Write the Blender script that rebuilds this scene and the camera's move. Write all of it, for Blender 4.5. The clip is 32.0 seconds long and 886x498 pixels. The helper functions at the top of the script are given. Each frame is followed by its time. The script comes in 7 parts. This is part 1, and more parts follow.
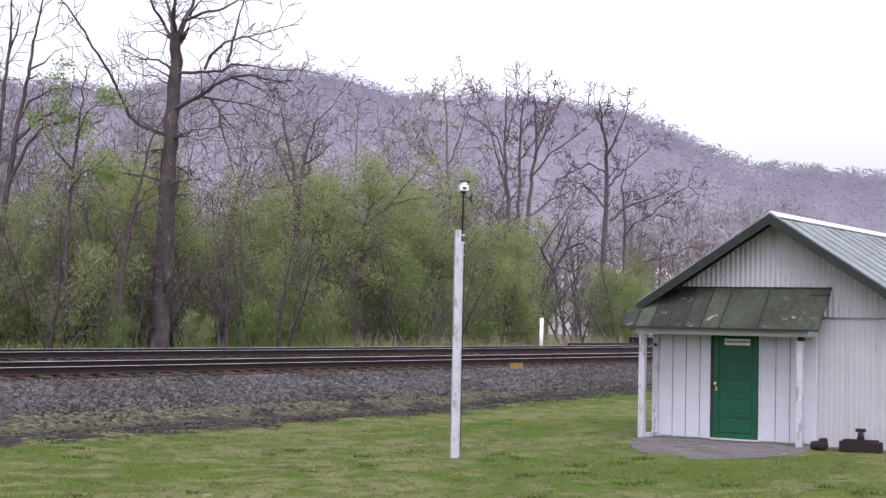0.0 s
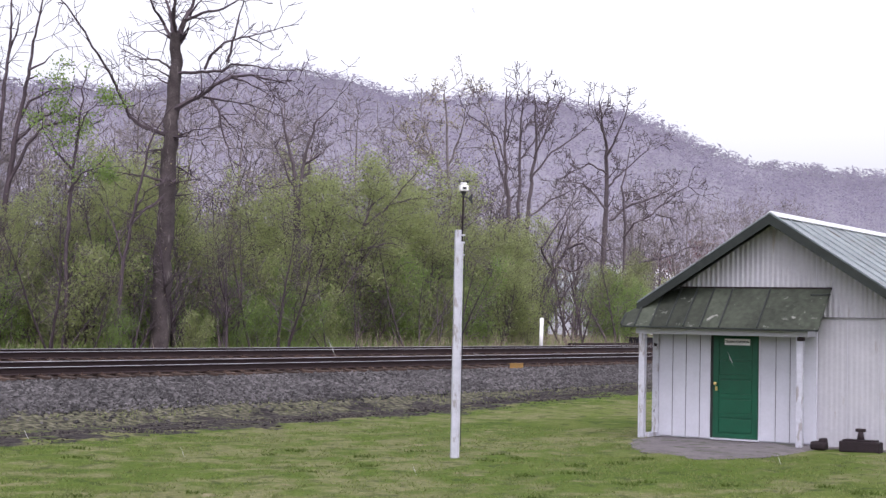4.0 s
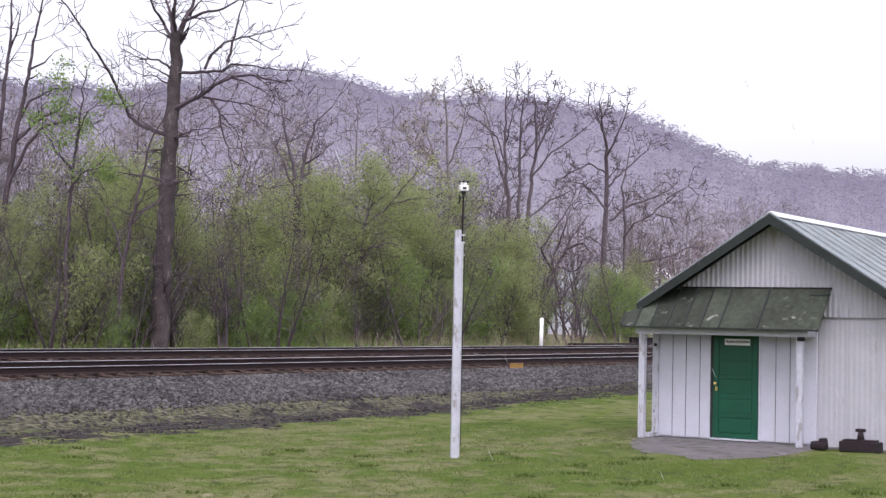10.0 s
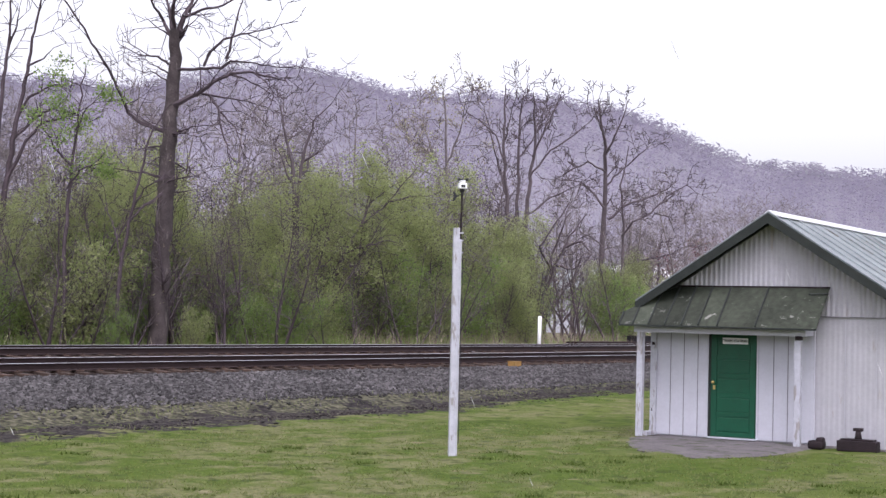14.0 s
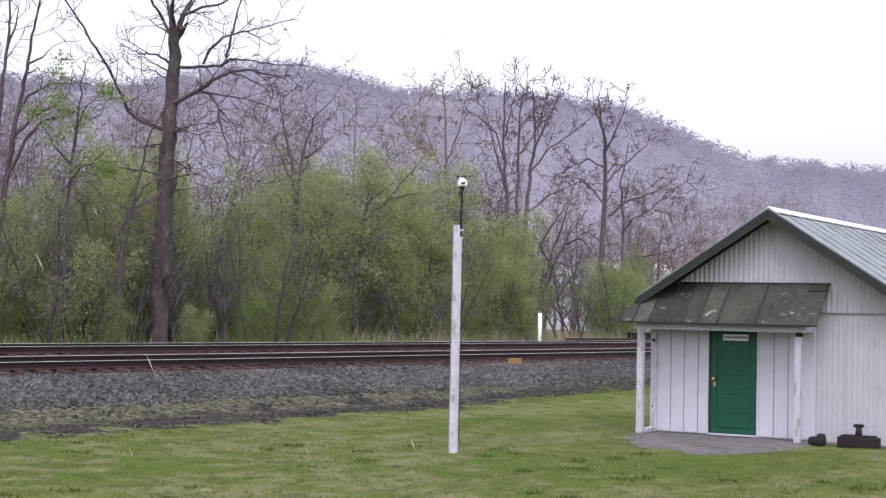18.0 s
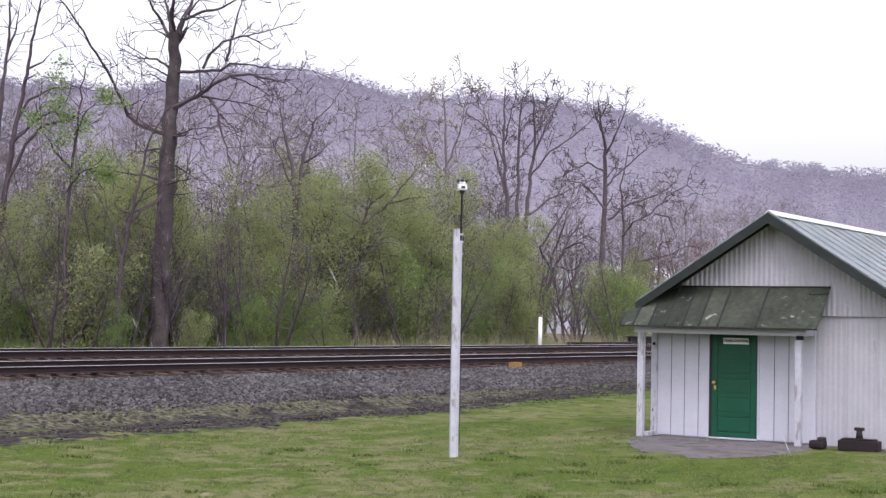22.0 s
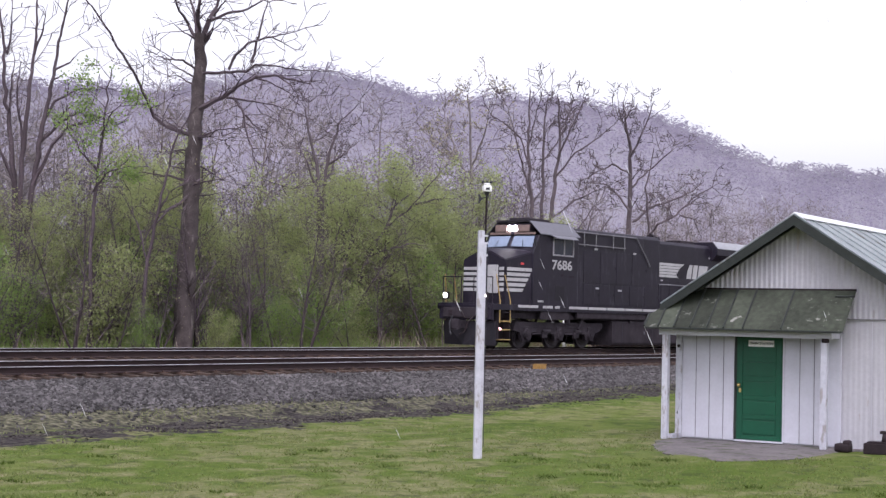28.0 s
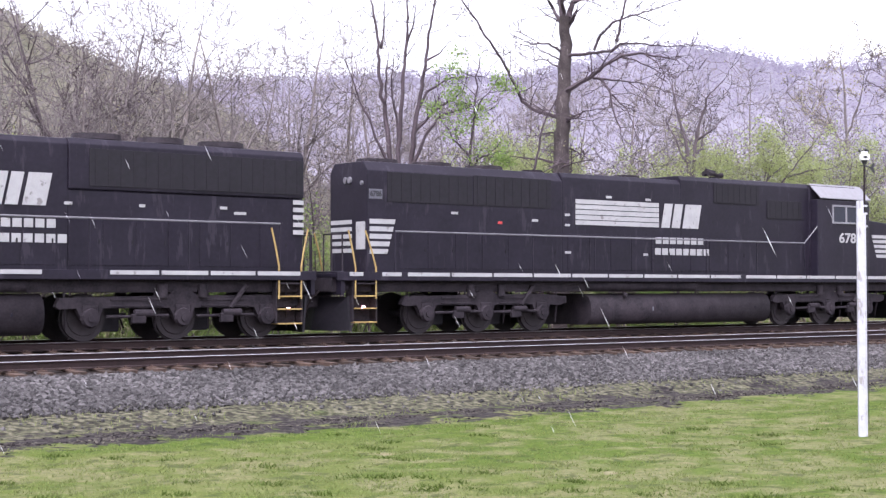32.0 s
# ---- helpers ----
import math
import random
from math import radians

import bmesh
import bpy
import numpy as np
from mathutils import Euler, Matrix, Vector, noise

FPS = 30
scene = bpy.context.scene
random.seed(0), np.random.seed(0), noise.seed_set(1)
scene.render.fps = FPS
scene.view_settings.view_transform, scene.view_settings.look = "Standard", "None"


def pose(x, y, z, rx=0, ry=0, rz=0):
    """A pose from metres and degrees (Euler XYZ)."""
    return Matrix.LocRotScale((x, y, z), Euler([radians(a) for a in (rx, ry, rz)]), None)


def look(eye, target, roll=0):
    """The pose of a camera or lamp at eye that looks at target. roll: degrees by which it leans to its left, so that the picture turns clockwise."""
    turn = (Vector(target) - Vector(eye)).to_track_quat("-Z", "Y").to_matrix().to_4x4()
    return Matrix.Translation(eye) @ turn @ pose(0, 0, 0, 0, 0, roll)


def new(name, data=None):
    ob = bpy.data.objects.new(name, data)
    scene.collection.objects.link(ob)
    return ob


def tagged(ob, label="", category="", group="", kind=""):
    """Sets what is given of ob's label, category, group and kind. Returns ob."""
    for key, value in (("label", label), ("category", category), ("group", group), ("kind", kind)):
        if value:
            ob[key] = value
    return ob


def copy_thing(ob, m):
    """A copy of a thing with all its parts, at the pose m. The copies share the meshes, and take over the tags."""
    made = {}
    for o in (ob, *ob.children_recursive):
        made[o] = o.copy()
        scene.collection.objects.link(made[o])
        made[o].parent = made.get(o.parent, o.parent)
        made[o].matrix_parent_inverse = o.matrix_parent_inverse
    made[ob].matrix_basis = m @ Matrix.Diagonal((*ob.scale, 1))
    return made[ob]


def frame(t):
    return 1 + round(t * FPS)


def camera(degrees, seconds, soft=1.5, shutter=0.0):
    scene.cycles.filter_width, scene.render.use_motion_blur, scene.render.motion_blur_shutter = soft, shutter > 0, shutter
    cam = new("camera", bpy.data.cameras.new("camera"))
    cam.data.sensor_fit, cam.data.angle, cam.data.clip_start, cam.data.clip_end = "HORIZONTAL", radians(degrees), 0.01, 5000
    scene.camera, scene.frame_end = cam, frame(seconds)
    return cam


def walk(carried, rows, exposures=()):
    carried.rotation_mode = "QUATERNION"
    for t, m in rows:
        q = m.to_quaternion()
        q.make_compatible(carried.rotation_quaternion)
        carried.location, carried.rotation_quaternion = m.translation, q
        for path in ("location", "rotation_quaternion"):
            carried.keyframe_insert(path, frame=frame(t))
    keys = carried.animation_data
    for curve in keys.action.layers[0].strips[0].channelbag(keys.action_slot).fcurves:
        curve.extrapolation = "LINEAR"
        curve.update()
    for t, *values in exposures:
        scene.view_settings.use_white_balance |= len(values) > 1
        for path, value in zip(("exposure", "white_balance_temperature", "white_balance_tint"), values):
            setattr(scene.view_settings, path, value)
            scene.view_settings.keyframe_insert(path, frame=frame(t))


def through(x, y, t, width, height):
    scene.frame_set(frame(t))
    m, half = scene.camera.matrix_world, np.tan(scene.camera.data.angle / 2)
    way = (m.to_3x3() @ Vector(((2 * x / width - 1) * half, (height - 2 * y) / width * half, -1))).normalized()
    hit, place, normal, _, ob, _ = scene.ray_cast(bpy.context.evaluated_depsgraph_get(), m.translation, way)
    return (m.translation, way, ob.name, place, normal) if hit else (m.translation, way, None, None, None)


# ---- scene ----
cam = camera(32.0, 32.0, soft=1.4)
EYE = 2.3
# seconds, yaw, pitch, roll of a camera that stands on one spot and pans
ROWS = [
    (0.0, 0.0, 2.5, -1.17), (3.5, 0.0, 2.5, -1.17), (5.5, 0.0, 2.5, -1.17), (8.0, 0.0, 2.5, -1.17),
    (10.5, 0.0, 2.5, -1.18), (13.0, 0.0, 2.5, -1.18), (13.5, 0.0, 2.5, -1.2), (14.0, -0.06, 2.42, -1.4),
    (14.5, -0.11, 2.3, -1.4), (16.5, -0.12, 2.31, -1.16), (17.0, -0.1, 2.32, -1.18), (17.5, -0.08, 2.32, -1.2),
    (18.0, -0.06, 2.32, -1.24), (19.0, -0.04, 2.31, -1.2), (20.0, -0.03, 2.33, -1.16), (20.5, -0.03, 2.45, -1.15),
    (21.0, -0.04, 2.47, -1.15), (22.0, -0.05, 2.47, -1.14), (23.0, -0.05, 2.49, -1.12), (24.0, -0.03, 2.49, -1.14),
    (25.0, -0.02, 2.5, -1.13), (25.5, -0.02, 2.51, -1.15), (27.5, 0.07, 2.55, -1.25), (28.0, 0.86, 2.5, -1.35),
    (28.5, 2.76, 2.2, -1.36), (29.0, 5.4, 1.97, -0.93), (29.5, 7.99, 1.81, -0.52), (30.0, 9.23, 1.78, -0.5),
    (30.5, 10.55, 1.84, -0.18), (31.0, 11.78, 1.83, -0.2), (31.5, 13.36, 1.66, 0.15), (32.0, 14.57, 1.57, 0.1),
]
walk(cam, [(t, pose(0, 0, EYE, 0, 0, yaw) @ pose(0, 0, 0, pitch) @ pose(0, 0, 0, 0, roll) @ pose(0, 0, 0, 90)) for t, yaw, pitch, roll in ROWS],
     [(0.0, 0.95, 6150, 20), (27.5, 0.95, 6150, 20), (28.5, 1.02, 6150, 20), (29.5, 1.33, 6150, 20), (30.5, 1.57, 6050, 21), (32.0, 1.7, 6050, 21)])

# ---- light: an overcast spring sky
world = bpy.data.worlds.new("overcast_sky")
scene.world = world
world.use_nodes = True
wn, wl = world.node_tree.nodes, world.node_tree.links
sky = wn.new("ShaderNodeTexSky")
sky.sky_type, sky.sun_disc = "NISHITA", False
sky.sun_elevation, sky.sun_rotation = radians(60), radians(180)
sky.air_density, sky.dust_density, sky.ozone_density = 1.0, 4.0, 1.0
soften = wn.new("ShaderNodeHueSaturation")
soften.inputs["Saturation"].default_value = 0.12
wl.new(sky.outputs[0], soften.inputs["Color"])
wl.new(soften.outputs[0], wn["Background"].inputs["Color"])
wn["Background"].inputs["Strength"].default_value = 0.15
sun = new("sun", bpy.data.lights.new("sun", "SUN"))
sun.data.energy, sun.data.angle, sun.data.color = 0.5, radians(30), (1.0, 0.98, 0.96)
sun.matrix_world = look((0, -34.6, 60), (0, 0, 0))


# ---- materials
def mat(name, col, rough=0.7, metal=0.0, var=0.25, scale=6.0, bump=0.0, bscale=40.0, col2=None, rand=0.0, emit=0.0, spec=0.4, spots=None, sscale=4.0, share=0.62, stretch=None):
    """A surface: two colours mixed by noise at two scales, with grain in its relief and spots of a third colour."""
    m = bpy.data.materials.new(name)
    m.use_nodes = True
    n, l = m.node_tree.nodes, m.node_tree.links
    b = n["Principled BSDF"]
    tc = n.new("ShaderNodeTexCoord")
    n1, n2 = n.new("ShaderNodeTexNoise"), n.new("ShaderNodeTexNoise")
    n1.inputs["Scale"].default_value, n1.inputs["Detail"].default_value = scale, 5
    n2.inputs["Scale"].default_value, n2.inputs["Detail"].default_value = scale * 7.3, 3
    for k in (n1, n2):
        l.new(tc.outputs["Object"], k.inputs["Vector"])
    mixn = n.new("ShaderNodeMath")
    mixn.operation = "MULTIPLY_ADD"
    l.new(n1.outputs[0], mixn.inputs[0])
    mixn.inputs[1].default_value = 0.6
    half = n.new("ShaderNodeMath")
    half.operation = "MULTIPLY"
    half.inputs[1].default_value = 0.4
    l.new(n2.outputs[0], half.inputs[0])
    l.new(half.outputs[0], mixn.inputs[2])
    ramp = n.new("ShaderNodeValToRGB")
    ramp.color_ramp.elements[0].position, ramp.color_ramp.elements[1].position = 0.3, 0.7
    a = [max(0.0, c * (1 - var)) for c in col]
    z = list(col2) if col2 else [min(1.0, c * (1 + var)) for c in col]
    ramp.color_ramp.elements[0].color, ramp.color_ramp.elements[1].color = (*a, 1), (*z, 1)
    l.new(mixn.outputs[0], ramp.inputs[0])
    out = ramp.outputs[0]
    if spots:
        ns, rs, mx = n.new("ShaderNodeTexNoise"), n.new("ShaderNodeMapRange"), n.new("ShaderNodeMix")
        ns.inputs["Scale"].default_value, ns.inputs["Detail"].default_value, ns.inputs["Roughness"].default_value = sscale, 8, 0.65
        mp = n.new("ShaderNodeMapping")
        mp.inputs["Scale"].default_value = stretch or (1, 1, 1)
        mp.inputs["Location"].default_value = (3.7, 1.9, 8.2)
        l.new(tc.outputs["Object"], mp.inputs[0])
        l.new(mp.outputs[0], ns.inputs["Vector"])
        rs.inputs["From Min"].default_value, rs.inputs["From Max"].default_value = share - 0.02, share + 0.03
        l.new(ns.outputs[0], rs.inputs["Value"])
        mx.data_type = "RGBA"
        mx.inputs[7].default_value = (*spots, 1)
        l.new(rs.outputs[0], mx.inputs[0])
        l.new(out, mx.inputs[6])
        out = mx.outputs[2]
    if rand:
        oi, hs = n.new("ShaderNodeObjectInfo"), n.new("ShaderNodeHueSaturation")
        ma = n.new("ShaderNodeMapRange")
        ma.inputs["To Min"].default_value, ma.inputs["To Max"].default_value = 1 - rand, 1 + rand
        l.new(oi.outputs["Random"], ma.inputs["Value"])
        l.new(ma.outputs[0], hs.inputs["Value"])
        l.new(out, hs.inputs["Color"])
        out = hs.outputs[0]
    l.new(out, b.inputs["Base Color"])
    b.inputs["Roughness"].default_value, b.inputs["Metallic"].default_value = rough, metal
    b.inputs["Specular IOR Level"].default_value = spec
    if bump:
        nb, bp = n.new("ShaderNodeTexNoise"), n.new("ShaderNodeBump")
        nb.inputs["Scale"].default_value, nb.inputs["Detail"].default_value = bscale, 4
        l.new(tc.outputs["Object"], nb.inputs["Vector"])
        bp.inputs["Strength"].default_value, bp.inputs["Distance"].default_value = bump, 0.02
        l.new(nb.outputs[0], bp.inputs["Height"])
        l.new(bp.outputs[0], b.inputs["Normal"])
    if emit:
        b.inputs["Emission Color"].default_value = (*col, 1)
        b.inputs["Emission Strength"].default_value = emit
    return m


def island_mat(name, cols, rough=0.8, through=0.0, big=0.0):
    """Leaves, stones and blades: each loose piece takes its own tone; through lets light pass; big adds slow drifts of tone."""
    m = bpy.data.materials.new(name)
    m.use_nodes = True
    n, l = m.node_tree.nodes, m.node_tree.links
    b = n["Principled BSDF"]
    geo, ramp = n.new("ShaderNodeNewGeometry"), n.new("ShaderNodeValToRGB")
    els = ramp.color_ramp.elements
    while len(els) < len(cols):
        els.new(0.5)
    for i, c in enumerate(cols):
        els[i].position, els[i].color = i / (len(cols) - 1), (*c, 1)
    src = geo.outputs["Random Per Island"]
    if big:
        tc, nz, add = n.new("ShaderNodeTexCoord"), n.new("ShaderNodeTexNoise"), n.new("ShaderNodeMix")
        nz.inputs["Scale"].default_value = big
        l.new(geo.outputs["Position"], nz.inputs["Vector"])
        add.inputs[0].default_value = 0.5
        l.new(src, add.inputs[2])
        l.new(nz.outputs[0], add.inputs[3])
        src = add.outputs[0]
    l.new(src, ramp.inputs[0])
    l.new(ramp.outputs[0], b.inputs["Base Color"])
    b.inputs["Roughness"].default_value = rough
    b.inputs["Specular IOR Level"].default_value = 0.2
    if through:
        tr, mx = n.new("ShaderNodeBsdfTranslucent"), n.new("ShaderNodeMixShader")
        l.new(ramp.outputs[0], tr.inputs["Color"])
        mx.inputs[0].default_value = through
        l.new(b.outputs[0], mx.inputs[1])
        l.new(tr.outputs[0], mx.inputs[2])
        l.new(mx.outputs[0], n["Material Output"].inputs["Surface"])
    return m


WHITE = mat("white_house_paint", (0.49, 0.49, 0.55), 0.6, var=0.08, scale=3, bump=0.15, bscale=60)
PEEL = mat("peeling_white_paint", (0.43, 0.43, 0.49), 0.7, var=0.15, scale=9, bump=0.4, bscale=50, col2=(0.51, 0.51, 0.57), spots=(0.27, 0.25, 0.25), sscale=7, share=0.565, stretch=(1, 1, 0.3))
TIN_WHITE = mat("white_corrugated_iron", (0.4, 0.39, 0.425), 0.5, var=0.1, scale=2, bump=0.1, spots=(0.33, 0.3, 0.29), sscale=2.5, share=0.64, stretch=(2, 2, 0.4))
GREEN_TIN = mat("mossy_green_tin", (0.02, 0.025, 0.016), 0.7, var=0.5, scale=1.3, bump=0.3, bscale=30, col2=(0.056, 0.064, 0.047), rand=0.45, spec=0.25, spots=(0.17, 0.17, 0.155), sscale=4, share=0.635)
GREY_TIN = mat("weathered_roof_tin", (0.22, 0.26, 0.275), 0.45, 0.2, var=0.3, scale=1.5, bump=0.1, col2=(0.32, 0.35, 0.36), rand=0.12, spots=(0.16, 0.15, 0.14), sscale=1.8, share=0.6, stretch=(0.5, 3, 1))
RIDGE_TIN = mat("bright_ridge_tin", (0.75, 0.75, 0.77), 0.35, 0.3, var=0.1)
DARK_TRIM = mat("dark_green_trim_paint", (0.026, 0.03, 0.028), 0.65, var=0.3, spec=0.2)
DOOR_GREEN = mat("green_door_paint", (0.002, 0.066, 0.033), 0.45, var=0.2, scale=3)
JOINT = mat("shadowed_board_joint", (0.2, 0.19, 0.21), 0.8, var=0.3)
BRASS = mat("brass", (0.7, 0.5, 0.2), 0.3, 0.9)
CONCRETE = mat("worn_concrete", (0.115, 0.102, 0.105), 0.9, var=0.45, scale=1.6, bump=0.4, bscale=60, spots=(0.05, 0.055, 0.03), sscale=2.2, share=0.57)
RUST_IRON = mat("dark_rusty_iron", (0.022, 0.014, 0.017), 0.8, 0.3, var=0.4, bump=0.4)
GALV = mat("galvanised_steel", (0.45, 0.45, 0.48), 0.4, 0.7, var=0.15)
BLACK_PLASTIC = mat("black_plastic", (0.02, 0.02, 0.025), 0.5)
WHITE_PLASTIC = mat("white_plastic", (0.8, 0.8, 0.8), 0.4, var=0.05)
RAIL_STEEL = mat("polished_rail_head", (0.78, 0.76, 0.8), 0.34, 0.9, var=0.15, scale=2)
RUST_PLATE = mat("rusty_tie_plate", (0.07, 0.043, 0.033), 0.9, var=0.4)
RAIL_RUST = mat("rusty_rail_web", (0.026, 0.0145, 0.015), 0.85, 0.1, var=0.35, scale=3)
TIE_WOOD = mat("creosoted_oak", (0.04, 0.026, 0.022), 0.9, var=0.45, scale=5, bump=0.5, col2=(0.085, 0.054, 0.04), rand=0.35)
ORANGE = mat("faded_yellow_paint", (0.3, 0.17, 0.05), 0.7, var=0.25)
LOCO_BLACK = mat("dusty_black_enamel", (0.0135, 0.0105, 0.019), 0.45, var=0.25, scale=1.2, bump=0.05, col2=(0.021, 0.017, 0.0285), spec=0.22, spots=(0.032, 0.027, 0.039), sscale=1.6, share=0.6, stretch=(2.5, 1, 0.5))
LOCO_PANEL = mat("matt_black_grille", (0.009, 0.007, 0.012), 0.7, var=0.4, scale=8)
LOCO_UNDER = mat("road_dirt_on_black", (0.018, 0.014, 0.02), 0.75, var=0.4, scale=2.5, bump=0.3, col2=(0.047, 0.038, 0.046), spec=0.2)
# pale frames and boards; on a roof slope this paleness is painted sky sheen
LOCO_PALE = mat("pale_grey_and_sky_sheen", (0.22, 0.213, 0.235), 0.35, var=0.15)
LOCO_TAN = mat("dusty_tan_lamp_band", (0.2, 0.14, 0.125), 0.6, var=0.3)
LOCO_RAIL = mat("dull_grey_rail_paint", (0.15, 0.145, 0.16), 0.5, var=0.25)
# far lighter than the black cabs: roof slopes get their sky sheen as colour
LOCO_ROOF = mat("grey_with_sky_sheen", (0.11, 0.108, 0.13), 0.35, var=0.15)
LOCO_WHITE = mat("white_loco_stripe", (0.37, 0.365, 0.375), 0.55, var=0.14, scale=4, spots=(0.2, 0.19, 0.19), sscale=5, share=0.62)
LOCO_YELLOW = mat("yellow_handrail_paint", (0.34, 0.235, 0.085), 0.55, var=0.25)
WHEEL_STEEL = mat("dark_wheel_steel", (0.036, 0.029, 0.034), 0.6, 0.3, var=0.3)
GLASS = mat("cab_glass", (0.03, 0.032, 0.045), 0.12, var=0.1, spec=0.35)
LAMP = mat("lit_headlight", (1.0, 0.97, 0.92), emit=14)
RED_LAMP = mat("red_step_lamp", (1.0, 0.55, 0.6), emit=5)
RED_MARK = mat("red_reflector", (0.5, 0.06, 0.06), 0.4)
BARK = mat("grey_brown_bark", (0.15, 0.12, 0.115), 0.95, var=0.35, scale=2.5, bump=0.6, bscale=12, col2=(0.23, 0.195, 0.19))
OLD_BARK = mat("rough_old_bark", (0.05, 0.038, 0.04), 0.95, var=0.35, scale=3.0, bump=1.0, bscale=9, col2=(0.1, 0.08, 0.082), spots=(0.15, 0.13, 0.125), sscale=3, share=0.62, stretch=(2, 2, 0.5))
TWIG = mat("bare_twig_bark", (0.175, 0.15, 0.152), 0.95, var=0.3, scale=1.5)
# darker and more purple than the grey-brown bark
LIMB_BARK = mat("dark_purplish_limb_bark", (0.075, 0.056, 0.066), 0.95, var=0.3, scale=1.5, bump=0.4, bscale=14)
DARK_TWIG = mat("dark_limb_bark", (0.1, 0.08, 0.088), 0.95, var=0.3, scale=1.5, bump=0.4, bscale=14)
LEAF = island_mat("young_spring_leaves", [(0.255, 0.3, 0.125), (0.315, 0.36, 0.155), (0.365, 0.405, 0.19), (0.415, 0.44, 0.235)], 0.75, 0.63, 0.12)
LEAF_DARK = island_mat("deeper_green_leaves", [(0.18, 0.275, 0.075), (0.235, 0.34, 0.1), (0.29, 0.38, 0.135)], 0.75, 0.63, 0.15)
LEAF_RED = island_mat("red_bud_leaves", [(0.12, 0.04, 0.05), (0.2, 0.07, 0.08), (0.16, 0.09, 0.08)], 0.7, 0.3)
BUD = island_mat("opening_buds", [(0.22, 0.17, 0.14), (0.3, 0.26, 0.17), (0.36, 0.36, 0.18)], 0.8, 0.2)
STONE = island_mat("crushed_granite", [(0.014, 0.013, 0.013), (0.038, 0.035, 0.036), (0.095, 0.088, 0.09), (0.22, 0.207, 0.21)], 0.85, 0, 0.3)
BLADE = island_mat("lawn_blades", [(0.14, 0.18, 0.055), (0.2, 0.24, 0.085), (0.29, 0.3, 0.15)], 0.7, 0.6, 0.25)
CLUMP = island_mat("rank_grass_clumps", [(0.045, 0.075, 0.012), (0.08, 0.12, 0.022), (0.13, 0.17, 0.045)], 0.7, 0.5, 0.2)
CLOD = island_mat("cinder_crumbs", [(0.01, 0.008, 0.009), (0.025, 0.02, 0.021), (0.06, 0.052, 0.048), (0.12, 0.11, 0.09)], 0.95)
DRY = island_mat("dry_weed_stems", [(0.22, 0.17, 0.12), (0.36, 0.3, 0.22), (0.46, 0.4, 0.32)], 0.85, 0.2)
# far forest in pale lilac: the haze of distance is part of these tones
HILL_WOOD = island_mat("leafless_forest_haze_tint", [(0.205, 0.185, 0.25), (0.245, 0.223, 0.29), (0.275, 0.256, 0.308), (0.285, 0.31, 0.275)], 0.95, 0.5, 0.008)
NEAR_WOOD = island_mat("budding_slope_forest", [(0.18, 0.16, 0.15), (0.215, 0.197, 0.168), (0.23, 0.245, 0.15)], 0.95, 0.5, 0.03)


# ---- mesh helpers
def mesh(name, verts, faces, material, parent=None, label="", smooth=False):
    """Links verts and faces as one mesh object."""
    me = bpy.data.meshes.new(name)
    me.from_pydata(verts if isinstance(verts, list) else verts.tolist(), [], faces if isinstance(faces, list) else faces.tolist())
    for k in material if isinstance(material, (list, tuple)) else [material]:
        me.materials.append(k)
    if smooth:
        me.polygons.foreach_set("use_smooth", [True] * len(me.polygons))
    ob = new(name, me)
    if parent:
        ob.parent = parent
    if label:
        ob["label"] = label
    return ob


def part(name, bm, material, parent=None, label="", smooth=False):
    """Links a bmesh as one mesh object under a thing or a part."""
    me = bpy.data.meshes.new(name)
    bmesh.ops.recalc_face_normals(bm, faces=bm.faces)
    if smooth:
        for f in bm.faces:
            f.smooth = True
    bm.to_mesh(me)
    bm.free()
    for k in material if isinstance(material, (list, tuple)) else [material]:
        me.materials.append(k)
    ob = new(name, me)
    if parent:
        ob.parent = parent
    if label:
        ob["label"] = label
    return ob


def box(x0, x1, y0, y1, z0, z1, bevel=0.0, bm=None):
    """A box with softened edges, alone or added to bm."""
    own = bmesh.new()
    bmesh.ops.create_cube(own, size=1)
    for v in own.verts:
        v.co = ((x0 + x1) / 2 + v.co.x * (x1 - x0), (y0 + y1) / 2 + v.co.y * (y1 - y0), (z0 + z1) / 2 + v.co.z * (z1 - z0))
    if bevel:
        bmesh.ops.bevel(own, geom=own.edges[:], offset=bevel, segments=2, affect="EDGES", profile=0.6)
    return join(bm, own)


def join(bm, own):
    if bm is None:
        return own
    me = bpy.data.meshes.new("joined")
    own.to_mesh(me)
    own.free()
    bm.from_mesh(me)
    bpy.data.meshes.remove(me)
    return bm


def prism(points, y0, y1, bm=None, bevel=0.0):
    """A profile of (x, z) points drawn out from y0 to y1."""
    own = bmesh.new()
    a = [own.verts.new((x, y0, z)) for x, z in points]
    b = [own.verts.new((x, y1, z)) for x, z in points]
    own.faces.new(a), own.faces.new(b[::-1])
    for i in range(len(points)):
        j = (i + 1) % len(points)
        own.faces.new((a[i], b[i], b[j], a[j]))
    if bevel:
        bmesh.ops.bevel(own, geom=own.edges[:], offset=bevel, segments=2, affect="EDGES", profile=0.6)
    return join(bm, own)


def xprism(points, x0, x1, bm=None, bevel=0.0):
    """A profile of (y, z) points drawn out from x0 to x1."""
    own = prism(points, x0, x1, None, bevel)
    for v in own.verts:
        v.co = (v.co.y, v.co.x, v.co.z)
    return join(bm, own)


